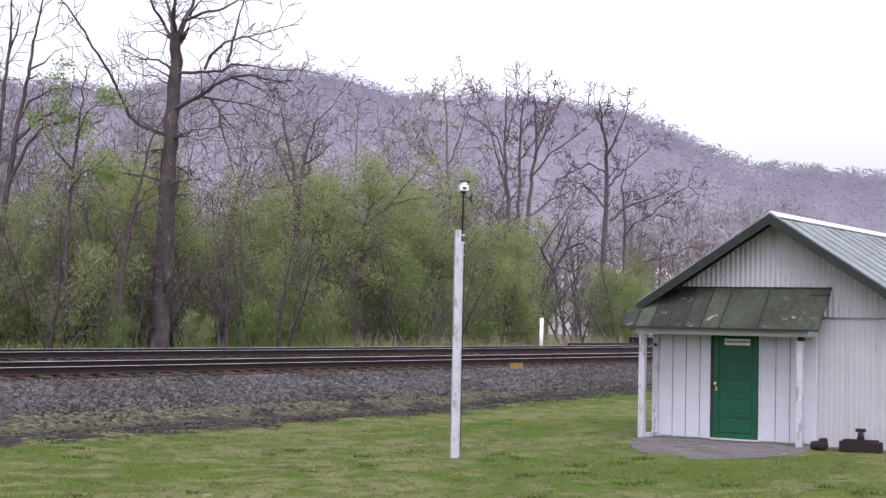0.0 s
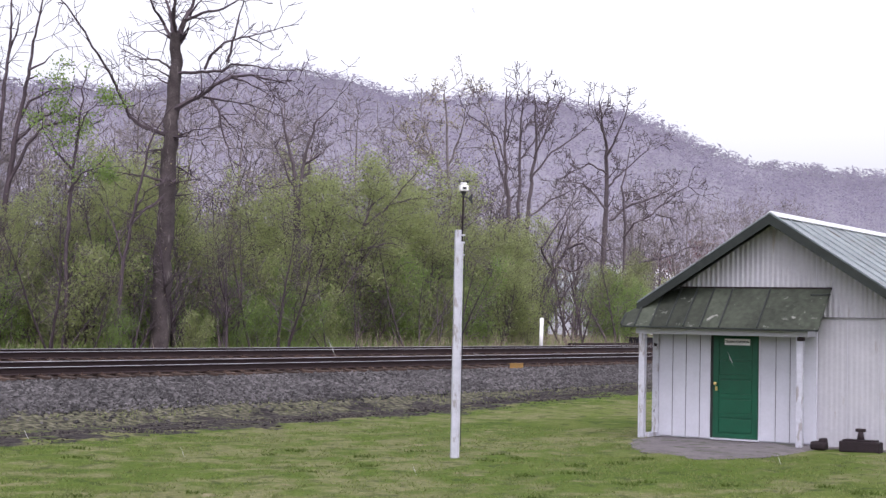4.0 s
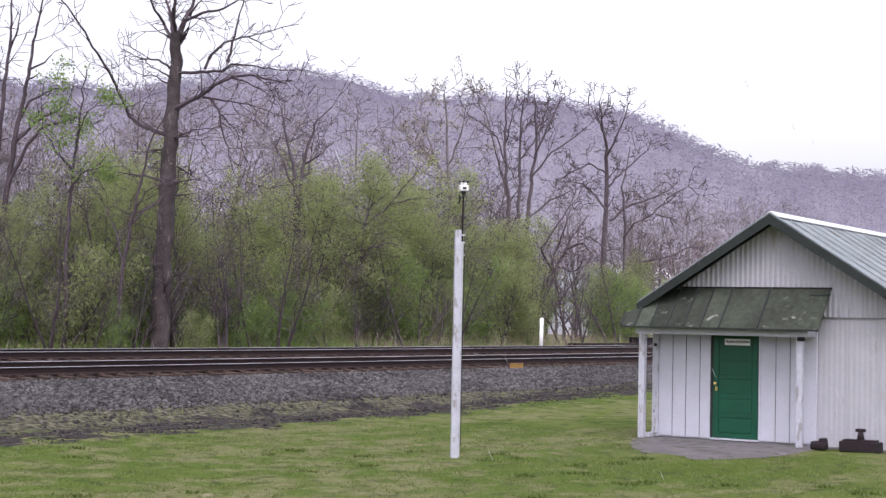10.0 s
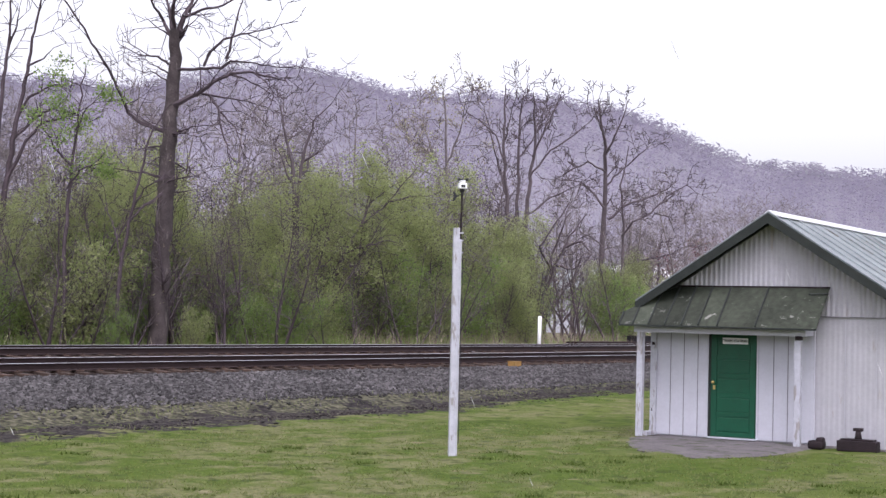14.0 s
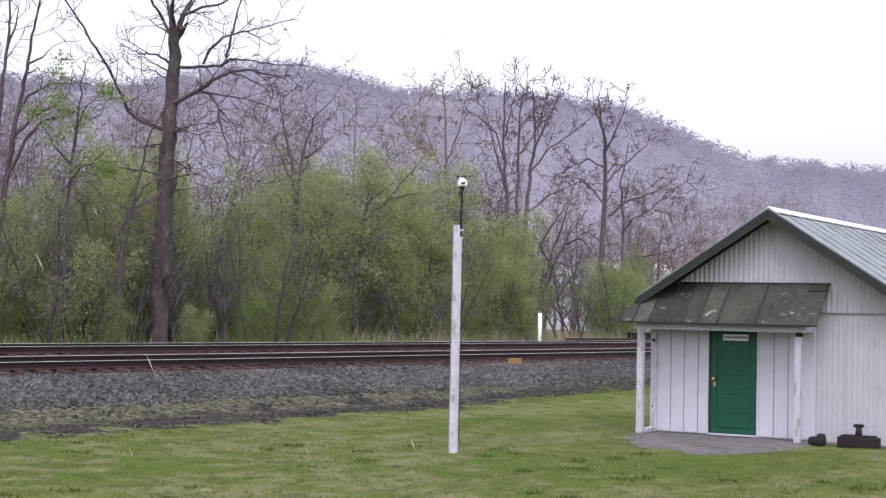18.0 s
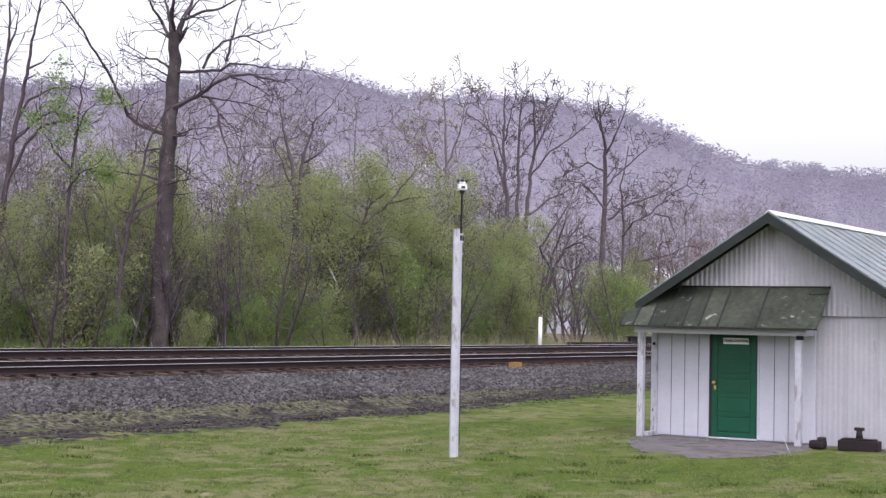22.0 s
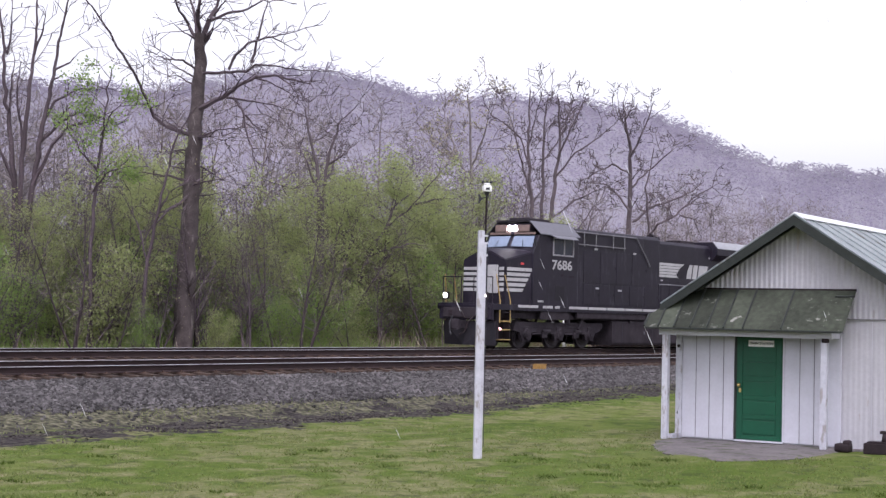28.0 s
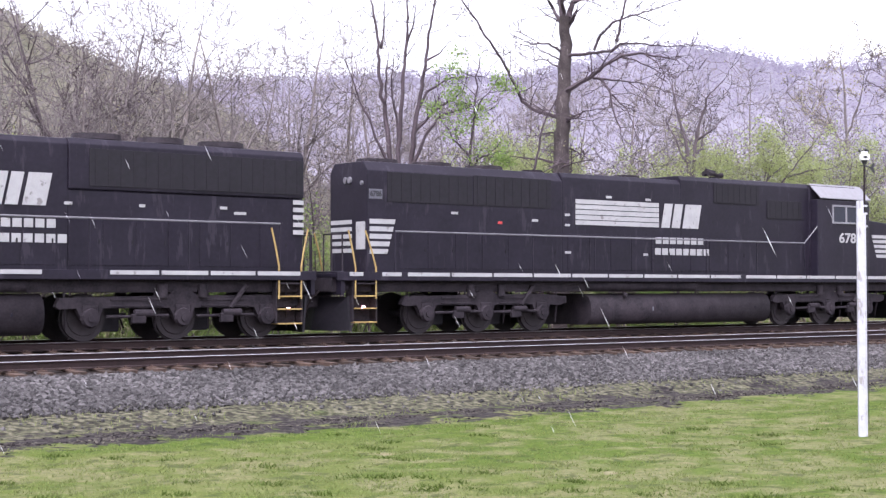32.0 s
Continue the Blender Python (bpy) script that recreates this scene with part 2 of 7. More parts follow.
def rod(p0, p1, r, bm=None, sides=8, r2=None):
    """A round bar from p0 to p1."""
    p0, p1 = Vector(p0), Vector(p1)
    own = bmesh.new()
    d = p1 - p0
    bmesh.ops.create_cone(own, cap_ends=True, segments=sides, radius1=r, radius2=r if r2 is None else r2, depth=d.length)
    m = Matrix.Translation((p0 + p1) / 2) @ d.to_track_quat("Z", "Y").to_matrix().to_4x4()
    bmesh.ops.transform(own, matrix=m, verts=own.verts[:])
    return join(bm, own)


def pipe(points, r, bm=None, sides=6):
    """Rods along a line of points."""
    for a, b in zip(points, points[1:]):
        bm = rod(a, b, r, bm, sides)
    return bm


def lettering(words, size, m, material, parent, name, label):
    """Raised flat characters in the built-in font, as one mesh."""
    cu = bpy.data.curves.new(name, "FONT")
    cu.body, cu.size, cu.extrude, cu.offset = words, size, 0.006, 0.022 * size
    cu.align_x, cu.align_y = "CENTER", "CENTER"
    tmp = new("tmp", cu)
    bpy.context.view_layer.update()
    me = bpy.data.meshes.new_from_object(tmp.evaluated_get(bpy.context.evaluated_depsgraph_get()))
    bpy.data.objects.remove(tmp)
    bpy.data.curves.remove(cu)
    me.materials.clear()
    me.materials.append(material)
    ob = new(name, me)
    ob.parent, ob.matrix_basis = parent, m
    ob["label"] = label
    return ob


def thing(name, m, label, category, group="", kind=""):
    ob = new(name)
    ob.matrix_basis = m
    return tagged(ob, label, category, group, kind)


TRACK = pose(0, 0, 0, 0, 0, 53.794)      # x along the rails, y away from the camera's side
SHED = pose(5.28, 29.95, 0, 0, 0, -31.94)  # x along the gable wall, y along the ridge


def at(u, v, z=0.0, turn=0.0, size=1.0):
    return TRACK @ pose(u, v, z, 0, 0, turn) @ Matrix.Scale(size, 4)


def step(a, b, x):
    t = np.clip((x - a) / (b - a), 0, 1)
    return t * t * (3 - 2 * t)


def ground_z(u, v):
    """The height of the land in the track's frame."""
    u, v = np.asarray(u, float), np.asarray(v, float)
    z = np.interp(v, [-400, 22.2, 22.8, 23.3, 24.0, 25.4, 28.2, 28.8, 29.5, 31.9, 32.5, 36.0, 37.6, 60, 200], [0, 0, -0.08, -0.06, 0.1, 0.31, 0.57, 0.6, 0.67, 0.74, 0.91, 0.93, 0.78, 0.8, 1.0])
    rise = np.clip(0.02 * (u - 30), 0, 0.45) * step(14, 21.5, v) * (1 - step(24, 29, v))
    d = np.hypot(u, v)
    return np.maximum(z, z * 0 + rise) + 0.7 * (1 - step(3, 17, d))


# ---- the ground, one sheet
def ground():
    us = np.unique(np.concatenate([np.linspace(-2500, -120, 18), np.linspace(-120, 0, 25), np.arange(0, 90, 0.6), np.linspace(90, 220, 40), np.linspace(220, 2600, 25)]))
    vs = np.unique(np.concatenate([np.linspace(-2500, -40, 18), np.linspace(-40, 8, 20), np.arange(8, 40, 0.3), np.linspace(40, 70, 20), np.linspace(70, 2600, 25)]))
    uu, vv = np.meshgrid(us, vs)
    z = ground_z(uu, vv)
    rng = np.random.RandomState(3)
    close = (np.abs(uu - 40) < 60) & (vv > 5) & (vv < 40)
    z = z + np.where(close, rng.normal(0, 0.012, z.shape), 0)
    verts = np.stack([uu.ravel(), vv.ravel(), z.ravel()], 1)
    w = len(us)
    i = (np.arange(len(vs) - 1)[:, None] * w + np.arange(w - 1)[None]).ravel()
    faces = np.stack([i, i + 1, i + 1 + w, i + w], 1)
    m = bpy.data.materials.new("land")
    m.use_nodes = True
    n, l = m.node_tree.nodes, m.node_tree.links
    b = n["Principled BSDF"]
    b.inputs["Roughness"].default_value = 0.95
    b.inputs["Specular IOR Level"].default_value = 0.15
    tc, sp = n.new("ShaderNodeTexCoord"), n.new("ShaderNodeSeparateXYZ")
    l.new(tc.outputs["Object"], sp.inputs[0])

    def noise_at(scale, detail=4, stretch=None):
        k = n.new("ShaderNodeTexNoise")
        k.inputs["Scale"].default_value, k.inputs["Detail"].default_value = scale, detail
        src = tc.outputs["Object"]
        if stretch:
            mp = n.new("ShaderNodeMapping")
            mp.inputs["Scale"].default_value = stretch
            l.new(src, mp.inputs[0])
            src = mp.outputs[0]
        l.new(src, k.inputs["Vector"])
        return k.outputs[0]

    def ramp(src, stops):
        k = n.new("ShaderNodeValToRGB")
        e = k.color_ramp.elements
        while len(e) < len(stops):
            e.new(0.5)
        for j, (p, c) in enumerate(stops):
            e[j].position, e[j].color = p, (*c, 1)
        l.new(src, k.inputs[0])
        return k.outputs[0]

    def math_(op, a, c):
        k = n.new("ShaderNodeMath")
        k.operation = op
        for j, q in enumerate((a, c)):
            if isinstance(q, (int, float)):
                k.inputs[j].default_value = q
            else:
                l.new(q, k.inputs[j])
        return k.outputs[0]

    def mix(f, a, c):
        k = n.new("ShaderNodeMix")
        k.data_type = "RGBA"
        l.new(f, k.inputs[0])
        l.new(a, k.inputs[6])
        l.new(c, k.inputs[7])
        return k.outputs[2]

    wob = math_("MULTIPLY", math_("SUBTRACT", noise_at(0.9, 9), 0.5), 3.0)
    vpos = math_("ADD", sp.outputs["Y"], wob)

    def edge(v0, v1):
        k = n.new("ShaderNodeMapRange")
        k.interpolation_type = "SMOOTHSTEP"
        k.inputs["From Min"].default_value, k.inputs["From Max"].default_value = v0, v1
        l.new(vpos, k.inputs["Value"])
        return k.outputs[0]

    lawn = ramp(math_("ADD", math_("ADD", math_("MULTIPLY", noise_at(0.5, 8), 0.45), math_("MULTIPLY", noise_at(0.14, 3), 0.35)), math_("MULTIPLY", noise_at(3.0, 6), 0.2)),
                [(0.38, (0.052, 0.082, 0.011)), (0.46, (0.077, 0.109, 0.016)), (0.53, (0.106, 0.13, 0.03)), (0.6, (0.14, 0.15, 0.056))])
    # lush and hungry stretches, drawn out along the mower's way
    lush = ramp(noise_at(0.16, 5, (0.45, 1.3, 1)), [(0.45, (0, 0, 0)), (0.55, (0.8, 0.8, 0.8))])
    lawn = mix(lush, lawn, ramp(noise_at(7, 6), [(0.3, (0.04, 0.072, 0.006)), (0.5, (0.064, 0.104, 0.01)), (0.7, (0.09, 0.128, 0.016))]))
    straw = ramp(math_("ADD", math_("MULTIPLY", noise_at(1.3, 9), 0.6), math_("MULTIPLY", noise_at(0.22, 3, (0.5, 1.4, 1)), 0.4)), [(0.48, (0, 0, 0)), (0.55, (0.8, 0.8, 0.8))])
    lawn = mix(straw, lawn, ramp(noise_at(9, 5), [(0.3, (0.115, 0.115, 0.045)), (0.7, (0.225, 0.205, 0.115))]))
    tuft = ramp(noise_at(2.4, 9), [(0.56, (0, 0, 0)), (0.63, (0.65, 0.65, 0.65))])
    lawn = mix(tuft, lawn, ramp(noise_at(14, 4), [(0.3, (0.016, 0.026, 0.006)), (0.7, (0.042, 0.062, 0.012))]))
    lawn = mix(ramp(noise_at(22, 3), [(0.4, (0.35, 0.35, 0.35)), (0.62, (0, 0, 0))]), lawn, ramp(noise_at(3, 2), [(0.3, (0.03, 0.045, 0.01)), (0.7, (0.045, 0.06, 0.012))]))
    bald = ramp(noise_at(1.1, 5), [(0.66, (0, 0, 0)), (0.72, (1, 1, 1))])
    lawn = mix(bald, lawn, ramp(noise_at(6), [(0.3, (0.13, 0.11, 0.06)), (0.7, (0.22, 0.2, 0.12))]))
    dirt = ramp(noise_at(6, 9), [(0.36, (0.01, 0.008, 0.009)), (0.5, (0.028, 0.023, 0.024)), (0.58, (0.05, 0.044, 0.042)), (0.68, (0.095, 0.09, 0.06))])
    strip = ramp(noise_at(8, 9), [(0.38, (0.024, 0.021, 0.018)), (0.46, (0.054, 0.053, 0.033)), (0.54, (0.086, 0.085, 0.054)), (0.64, (0.15, 0.138, 0.1))])
    bed = ramp(noise_at(9, 5), [(0.3, (0.025, 0.022, 0.024)), (0.5, (0.058, 0.053, 0.057)), (0.7, (0.105, 0.099, 0.106))])
    litter = ramp(noise_at(1.2, 6), [(0.3, (0.07, 0.075, 0.03)), (0.55, (0.16, 0.14, 0.09)), (0.75, (0.28, 0.24, 0.17))])
    worn = ramp(noise_at(0.55, 6, (0.7, 1.6, 1)), [(0.27, (0, 0, 0)), (0.37, (1, 1, 1))])
    slide = n.new("ShaderNodeMapRange")
    slide.inputs["From Min"].default_value, slide.inputs["From Max"].default_value = 18, 52
    slide.inputs["To Max"].default_value = 1.3
    l.new(sp.outputs["X"], slide.inputs["Value"])
    plain = vpos
    vpos = math_("SUBTRACT", math_("ADD", plain, math_("MULTIPLY", math_("ADD", math_("SUBTRACT", noise_at(1.2, 9), 0.5), math_("MULTIPLY", math_("SUBTRACT", noise_at(5, 6), 0.5), 0.6)), 4.0)), slide.outputs[0])
    band = math_("MULTIPLY", edge(21.2, 21.5), worn)
    ditch = math_("MULTIPLY", band, math_("SUBTRACT", 1.0, edge(23.1, 23.5)))
    vpos = plain
    colr = mix(edge(22.6, 23.6), lawn, strip)
    colr = mix(ditch, colr, dirt)
    colr = mix(edge(24.9, 25.6), colr, bed)
    oily = ramp(noise_at(5, 5), [(0.3, (0.014, 0.011, 0.011)), (0.7, (0.034, 0.027, 0.025))])
    colr = mix(edge(28.3, 28.9), colr, oily)
    colr = mix(edge(36.3, 36.9), colr, litter)
    l.new(colr, b.inputs["Base Color"])
    bp = n.new("ShaderNodeBump")
    bp.inputs["Strength"].default_value, bp.inputs["Distance"].default_value = 0.7, 0.06
    l.new(noise_at(14, 5), bp.inputs["Height"])
    l.new(bp.outputs[0], b.inputs["Normal"])
    ob = mesh("ground", verts, faces, m, None, "", True)
    ob.matrix_basis = TRACK
    tagged(ob, "mown spring lawn rising to a grey railway ballast bank", "ground", kind="structure")


ground()


def scatter(name, pts, rad, material, label, category, kind="stuff", flat=0.9, seed=1):
    """Stones: rough six-cornered lumps, joined."""
    rng = np.random.RandomState(seed)
    base = np.array([[1, 0, 0], [-1, 0, 0], [0, 1, 0], [0, -1, 0], [0, 0, 1], [0, 0, -1]], float)
    tri = np.array([[0, 2, 4], [2, 1, 4], [1, 3, 4], [3, 0, 4], [2, 0, 5], [1, 2, 5], [3, 1, 5], [0, 3, 5]])
    k = len(pts)
    q = rng.normal(size=(k, 3, 3))
    q, _ = np.linalg.qr(q)
    v = base[None] * rng.uniform(0.6, 1.3, (k, 6, 1)) * rad[:, None, None]
    v = np.einsum("kij,knj->kni", q, v)
    v[:, :, 2] *= flat
    v += pts[:, None]
    f = tri[None] + (np.arange(k) * 6)[:, None, None]
    ob = mesh(name, v.reshape(-1, 3), f.reshape(-1, 3), material)
    ob.matrix_basis = TRACK
    return tagged(ob, label, category, kind=kind)


def ballast():
    rng = np.random.RandomState(5)
    k = 62000
    u = 6 + 62 * rng.rand(k) ** 1.25
    v = np.where(rng.rand(k) < 0.8, rng.uniform(24.6, 28.7, k), rng.uniform(23.4, 36.2, k))
    keep = rng.rand(k) < np.where(v < 25.6, np.clip((v - 23.1) * 0.5, 0.2, 0.9), np.where(v < 28.6, 1.0, np.where((v > 31.6) & (v < 32.4), 0.5, 0.08)))
    u, v = u[keep], v[keep]
    z = ground_z(u, v)
    scatter("ballast", np.stack([u, v, z + 0.015], 1), rng.uniform(0.03, 0.095, len(u)) * np.where(v < 25, 0.7, 1), STONE, "crushed grey granite ballast stones under the tracks", "gravel")


ballast()


def clods():
    """Dark crumbs of cinder and soil along the bare ditch."""
    rng = np.random.RandomState(8)
    k = 9000
    u = rng.uniform(8, 60, k)
    v = 22.3 + 0.02 * (u - 18) + rng.normal(0, 0.42, k)
    keep = np.array([noise.noise(Vector((a * 0.6, b * 1.4, 3))) > -0.12 for a, b in zip(u, v)])
    u, v = u[keep], v[keep]
    scatter("ditch_clods", np.stack([u, v, ground_z(u, v) + 0.004], 1), rng.uniform(0.012, 0.045, len(u)), CLOD, "dark crumbs of cinder and soil in the ditch", "soil", flat=0.6, seed=4)


clods()


# ---- the two tracks
def rail_profile(z):
    w = 0.037
    return [(-0.075, z - 0.185), (0.075, z - 0.185), (0.075, z - 0.17), (0.012, z - 0.15), (0.012, z - 0.045), (w, z - 0.035), (w, z - 0.021), (w, z - 0.008), (w - 0.01, z), (-w + 0.01, z), (-w, z - 0.008), (-w, z - 0.021), (-w, z - 0.035), (-0.012, z - 0.045), (-0.012, z - 0.15), (-0.075, z - 0.17)]


def railway(v_near, gauge, z, cant, label):
    """One track; the far rail stands higher by the cant, and the ties lean with it."""
    t = thing("railway_track", TRACK, label, "railway track", "parallel railway tracks", "structure")
    tilt, mid = math.degrees(math.atan(cant / gauge)), z + cant / 2
    for v, zr in ((v_near, z), (v_near + gauge, z + cant)):
        pts = rail_profile(zr)
        k = len(pts)
        xs = [-160, 0, 30, 60, 90, 120, 200, 400, 750]
        verts = [(x, v + y, zz) for x in xs for y, zz in pts]
        faces = [(i * k + j, i * k + (j + 1) % k, (i + 1) * k + (j + 1) % k, (i + 1) * k + j) for i in range(len(xs) - 1) for j in range(k)]
        r = mesh("rail", verts, faces, [RAIL_RUST, RAIL_STEEL], t, "steel rail with a polished head")
        for p in r.data.polygons:
            p.material_index = 1 if p.center.z > zr - 0.014 else 0
    one = box(-0.115, 0.115, -1.45, 1.45, -0.2, 0.0, 0.015)
    me = bpy.data.meshes.new("tie")
    one.to_mesh(me)
    one.free()
    me.materials.append(TIE_WOOD)
    plate = box(-0.1, 0.1, -0.17, 0.17, 0.0, 0.022, 0.006)
    for y in (-0.1, 0.1):
        plate = box(-0.02, 0.02, y - 0.02, y + 0.02, 0.02, 0.06, 0, plate)
    mp = bpy.data.meshes.new("tie_plate")
    plate.to_mesh(mp)
    plate.free()
    mp.materials.append(RUST_PLATE)
    rng = random.Random(int(v_near))
    for i in range(110):
        u = 6 + i * 0.62
        tie = new("tie", me)
        tie.parent = t
        tie.matrix_basis = pose(u + rng.uniform(-0.03, 0.03), v_near + gauge / 2 + rng.uniform(-0.06, 0.06), mid - 0.205 + rng.uniform(-0.012, 0.006), tilt, 0, rng.uniform(-1.2, 1.2))
        for v, zr in ((v_near, z), (v_near + gauge, z + cant)):
            pl = new("tie_plate", mp)
            pl.parent = t
            pl.matrix_basis = pose(u, v, zr - 0.206, tilt)
    us = np.array([6 - 0.62 * j for j in range(1, 120)] + [6 + 0.62 * (110 + j) for j in range(0, 330)])
    c = np.array([[x, y, zz] for x in (-0.115, 0.115) for y in (-1.45, 1.45) for zz in (-0.19, 0.0)])
    v = c[None] + np.stack([us, us * 0 + v_near + gauge / 2, us * 0 + mid - 0.207], 1)[:, None]
    f = np.array([[0, 1, 3, 2], [4, 6, 7, 5], [0, 4, 5, 1], [2, 3, 7, 6], [1, 5, 7, 3]])[None] + (np.arange(len(us)) * 8)[:, None, None]
    far = mesh("far_ties", v.reshape(-1, 3), f.reshape(-1, 4), TIE_WOOD, t)
    far["kind"] = "stuff"
    return t


railway(29.35, 1.7, 0.91, 0.06, "rusty-sided railway track on weathered oak ties")
railway(32.85, 1.4, 1.15, 0.03, "raised main railway track with polished rail heads")


# ---- the shed
def shed():
    s = thing("shed", SHED, "small white station shed with green tin roofs and a green door", "shed")
    g0, g1, pk, zw, ztop, depth = -1.2, 3.7, 1.25, 2.62, 4.2, 9.0
    slope = (4.33 - 2.63) / (1.25 + 1.42)
    # body: the gable end behind the siding, and the long side walls
    def top(x, drop=0.14):
        return 4.33 - slope * abs(x - pk) - drop
    own = prism([(g0, 0.0), (g0, top(g0)), (pk, top(pk)), (g1, top(g1)), (g1, 0.0)], 0.03, 0.15)
    part("front_wall", own, WHITE, s)
    part("back_wall", prism([(g0, 0.0), (g0, top(g0)), (pk, top(pk)), (g1, top(g1)), (g1, 0.0)], depth - 0.15, depth), TIN_WHITE, s)
    part("side_wall", box(g0, g0 + 0.12, 0.15, depth - 0.15, 0, top(g0)), TIN_WHITE, s)
    part("side_wall", box(g1 - 0.12, g1, 0.15, depth - 0.15, 0, top(g1)), TIN_WHITE, s)
    # corrugated sheets: waves drawn as a fine strip, cut by the gable's slope
    def waves(x0, x1, zlo, name):
        xs = np.arange(x0, x1 + 0.001, 0.0125)
        y = 0.012 * np.cos((xs - x0) / 0.1 * 2 * math.pi)
        hi = 4.33 - slope * np.abs(xs - pk) - 0.1
        lo = np.array([zlo] * len(xs))
        v = np.concatenate([np.stack([xs, y, lo], 1), np.stack([xs, y, np.maximum(hi, lo)], 1)])
        k = len(xs)
        f = [(i, i + 1, k + i + 1, k + i) for i in range(k - 1)]
        return mesh(name, v, f, TIN_WHITE, s, "white painted corrugated iron sheet", True)
    for x in np.arange(g0, 2.02, 0.8):
        waves(x, min(x + 0.8, 2.02), 2.45, "corrugated_sheet")
    waves(2.02, 2.9, 2.43, "corrugated_sheet"), waves(2.9, g1, 2.425, "corrugated_sheet")
    for a, b in ((2.05, 2.62), (2.62, 3.2), (3.2, g1)):
        xs = np.arange(a, b + 0.001, 0.0125)
        y = 0.016 + 0.003 * np.cos((xs - a) / 0.1 * 2 * math.pi)
        k = len(xs)
        v = np.concatenate([np.stack([xs, y, xs * 0 + 0.04], 1), np.stack([xs, y, xs * 0 + 2.43], 1)])
        mesh("corrugated_sheet", v, [(i, i + 1, k + i + 1, k + i) for i in range(k - 1)], TIN_WHITE, s, "white painted corrugated iron sheet", True)
    # boards under the porch, with thin dark strips drawing the shade in the joints
    edges = [-1.14, -0.84, -0.56, -0.27, -0.05]
    for a, b in zip(edges, edges[1:]):
        part("board", box(a, b - 0.008, -0.012, 0.03, 0.06, 2.2, 0.004), WHITE, s)
    edges = [0.96, 1.26, 1.54, 1.8, 2.0]
    for a, b in zip(edges, edges[1:]):
        part("board", box(a, b - 0.008, -0.012, 0.03, 0.06, 2.2, 0.004), WHITE, s)
    for x in (-0.84, -0.56, -0.27, 1.26, 1.54, 1.8):
        part("batten", box(x - 0.01, x - 0.001, -0.02, -0.006, 0.06, 2.2, 0.002), JOINT, s, "dark strip drawn for the shade in an open joint")
    part("lintel_board", box(-0.05, 0.96, -0.012, 0.03, 2.06, 2.2, 0.004), WHITE, s)
    part("corner_post", box(-1.26, -1.13, -0.06, 0.07, 0.03, 2.3, 0.01), PEEL, s, "peeling white corner post")
    part("corner_trim", box(1.985, 2.05, -0.03, 0.03, 0.03, 2.43, 0.005), WHITE, s)
    for x0, x1, z0, z1 in ((-1.262, -1.17, 1.8, 1.86), (-1.25, -1.2, 0.5, 0.56)):
        part("bare_patch", box(x0 + 0.03, x1, -0.064, -0.058, z0, z1, 0.002), RUST_IRON, s, "dark bare wood where paint fell off")
    # door
    d = part("door", box(0.0, 0.92, -0.02, 0.025, 0.07, 2.05, 0.006), DOOR_GREEN, s, "green painted panelled wooden door")
    for z in (0.16, 0.53, 0.9, 1.27, 1.62):
        part("panel", box(0.13, 0.79, -0.031, -0.018, z + 0.03, z + 0.29, 0.012), DOOR_GREEN, d)
    for x in (0.02, 0.8):
        part("stile", box(x, x + 0.1, -0.034, -0.018, 0.09, 2.03, 0.006), DOOR_GREEN, d)
    for z in (0.09, 0.48, 0.85, 1.22, 1.58, 1.93):
        part("rail", box(0.12, 0.8, -0.033, -0.018, z, z + 0.08, 0.006), DOOR_GREEN, d)
    kn = rod((0.075, -0.034, 1.12), (0.075, -0.1, 1.12), 0.013)
    bmesh.ops.create_uvsphere(kn, u_segments=10, v_segments=8, radius=0.036, matrix=Matrix.Translation((0.075, -0.1, 1.12)))
    part("door_knob", kn, BRASS, d, "brass door knob", True)
    part("lock_plate", box(0.05, 0.1, -0.038, -0.03, 0.98, 1.06, 0.004), BRASS, d)
    part("jamb", box(-0.045, 0.0, -0.025, 0.03, 0.06, 2.09, 0.004), DARK_TRIM, s)
    part("jamb", box(0.92, 0.96, -0.025, 0.03, 0.06, 2.09, 0.004), WHITE, s)
    part("threshold", box(-0.03, 0.95, -0.09, 0.02, 0.045, 0.075, 0.005), WHITE, s)
    part("sign_board", box(0.24, 0.75, -0.05, -0.03, 1.865, 1.985, 0.004), WHITE_PLASTIC, d, "small white sign with dark lettering")
    lettering("TRAIN STATION", 0.066, pose(0.495, -0.05, 1.925, 90), BLACK_PLASTIC, d, "sign_lettering", "dark words train station on the sign")
    # main roof: two slopes of standing sheets with a dark barge board
    over, yo = 0.24, -0.42
    for side in (-1, 1):
        xe = pk + side * (pk + 1.44)
        ang = math.atan(slope)
        sheets = 15
        w = (depth + 0.84) / sheets
        for i in range(sheets):
            y0 = yo + i * w
            own = bmesh.new()
            t = 0.03
            q = [(pk, 4.33), (xe, 4.33 - slope * abs(xe - pk))]
            vs = [own.verts.new((x, y, z + dz)) for dz in (0, t) for x, z in q for y in (y0 + 0.004, y0 + w - 0.004)]
            for f in ((0, 1, 3, 2), (4, 6, 7, 5), (0, 2, 6, 4), (1, 5, 7, 3), (0, 4, 5, 1), (2, 3, 7, 6)):
                own.faces.new([vs[j] for j in f])
            part("roof_sheet", own, GREY_TIN, s, "weathered grey-green tin sheet")
            rb = rod((pk, y0, 4.375), (xe, y0, 4.375 - slope * abs(xe - pk)), 0.014, None, 6)
            part("seam", rb, GREY_TIN, s)
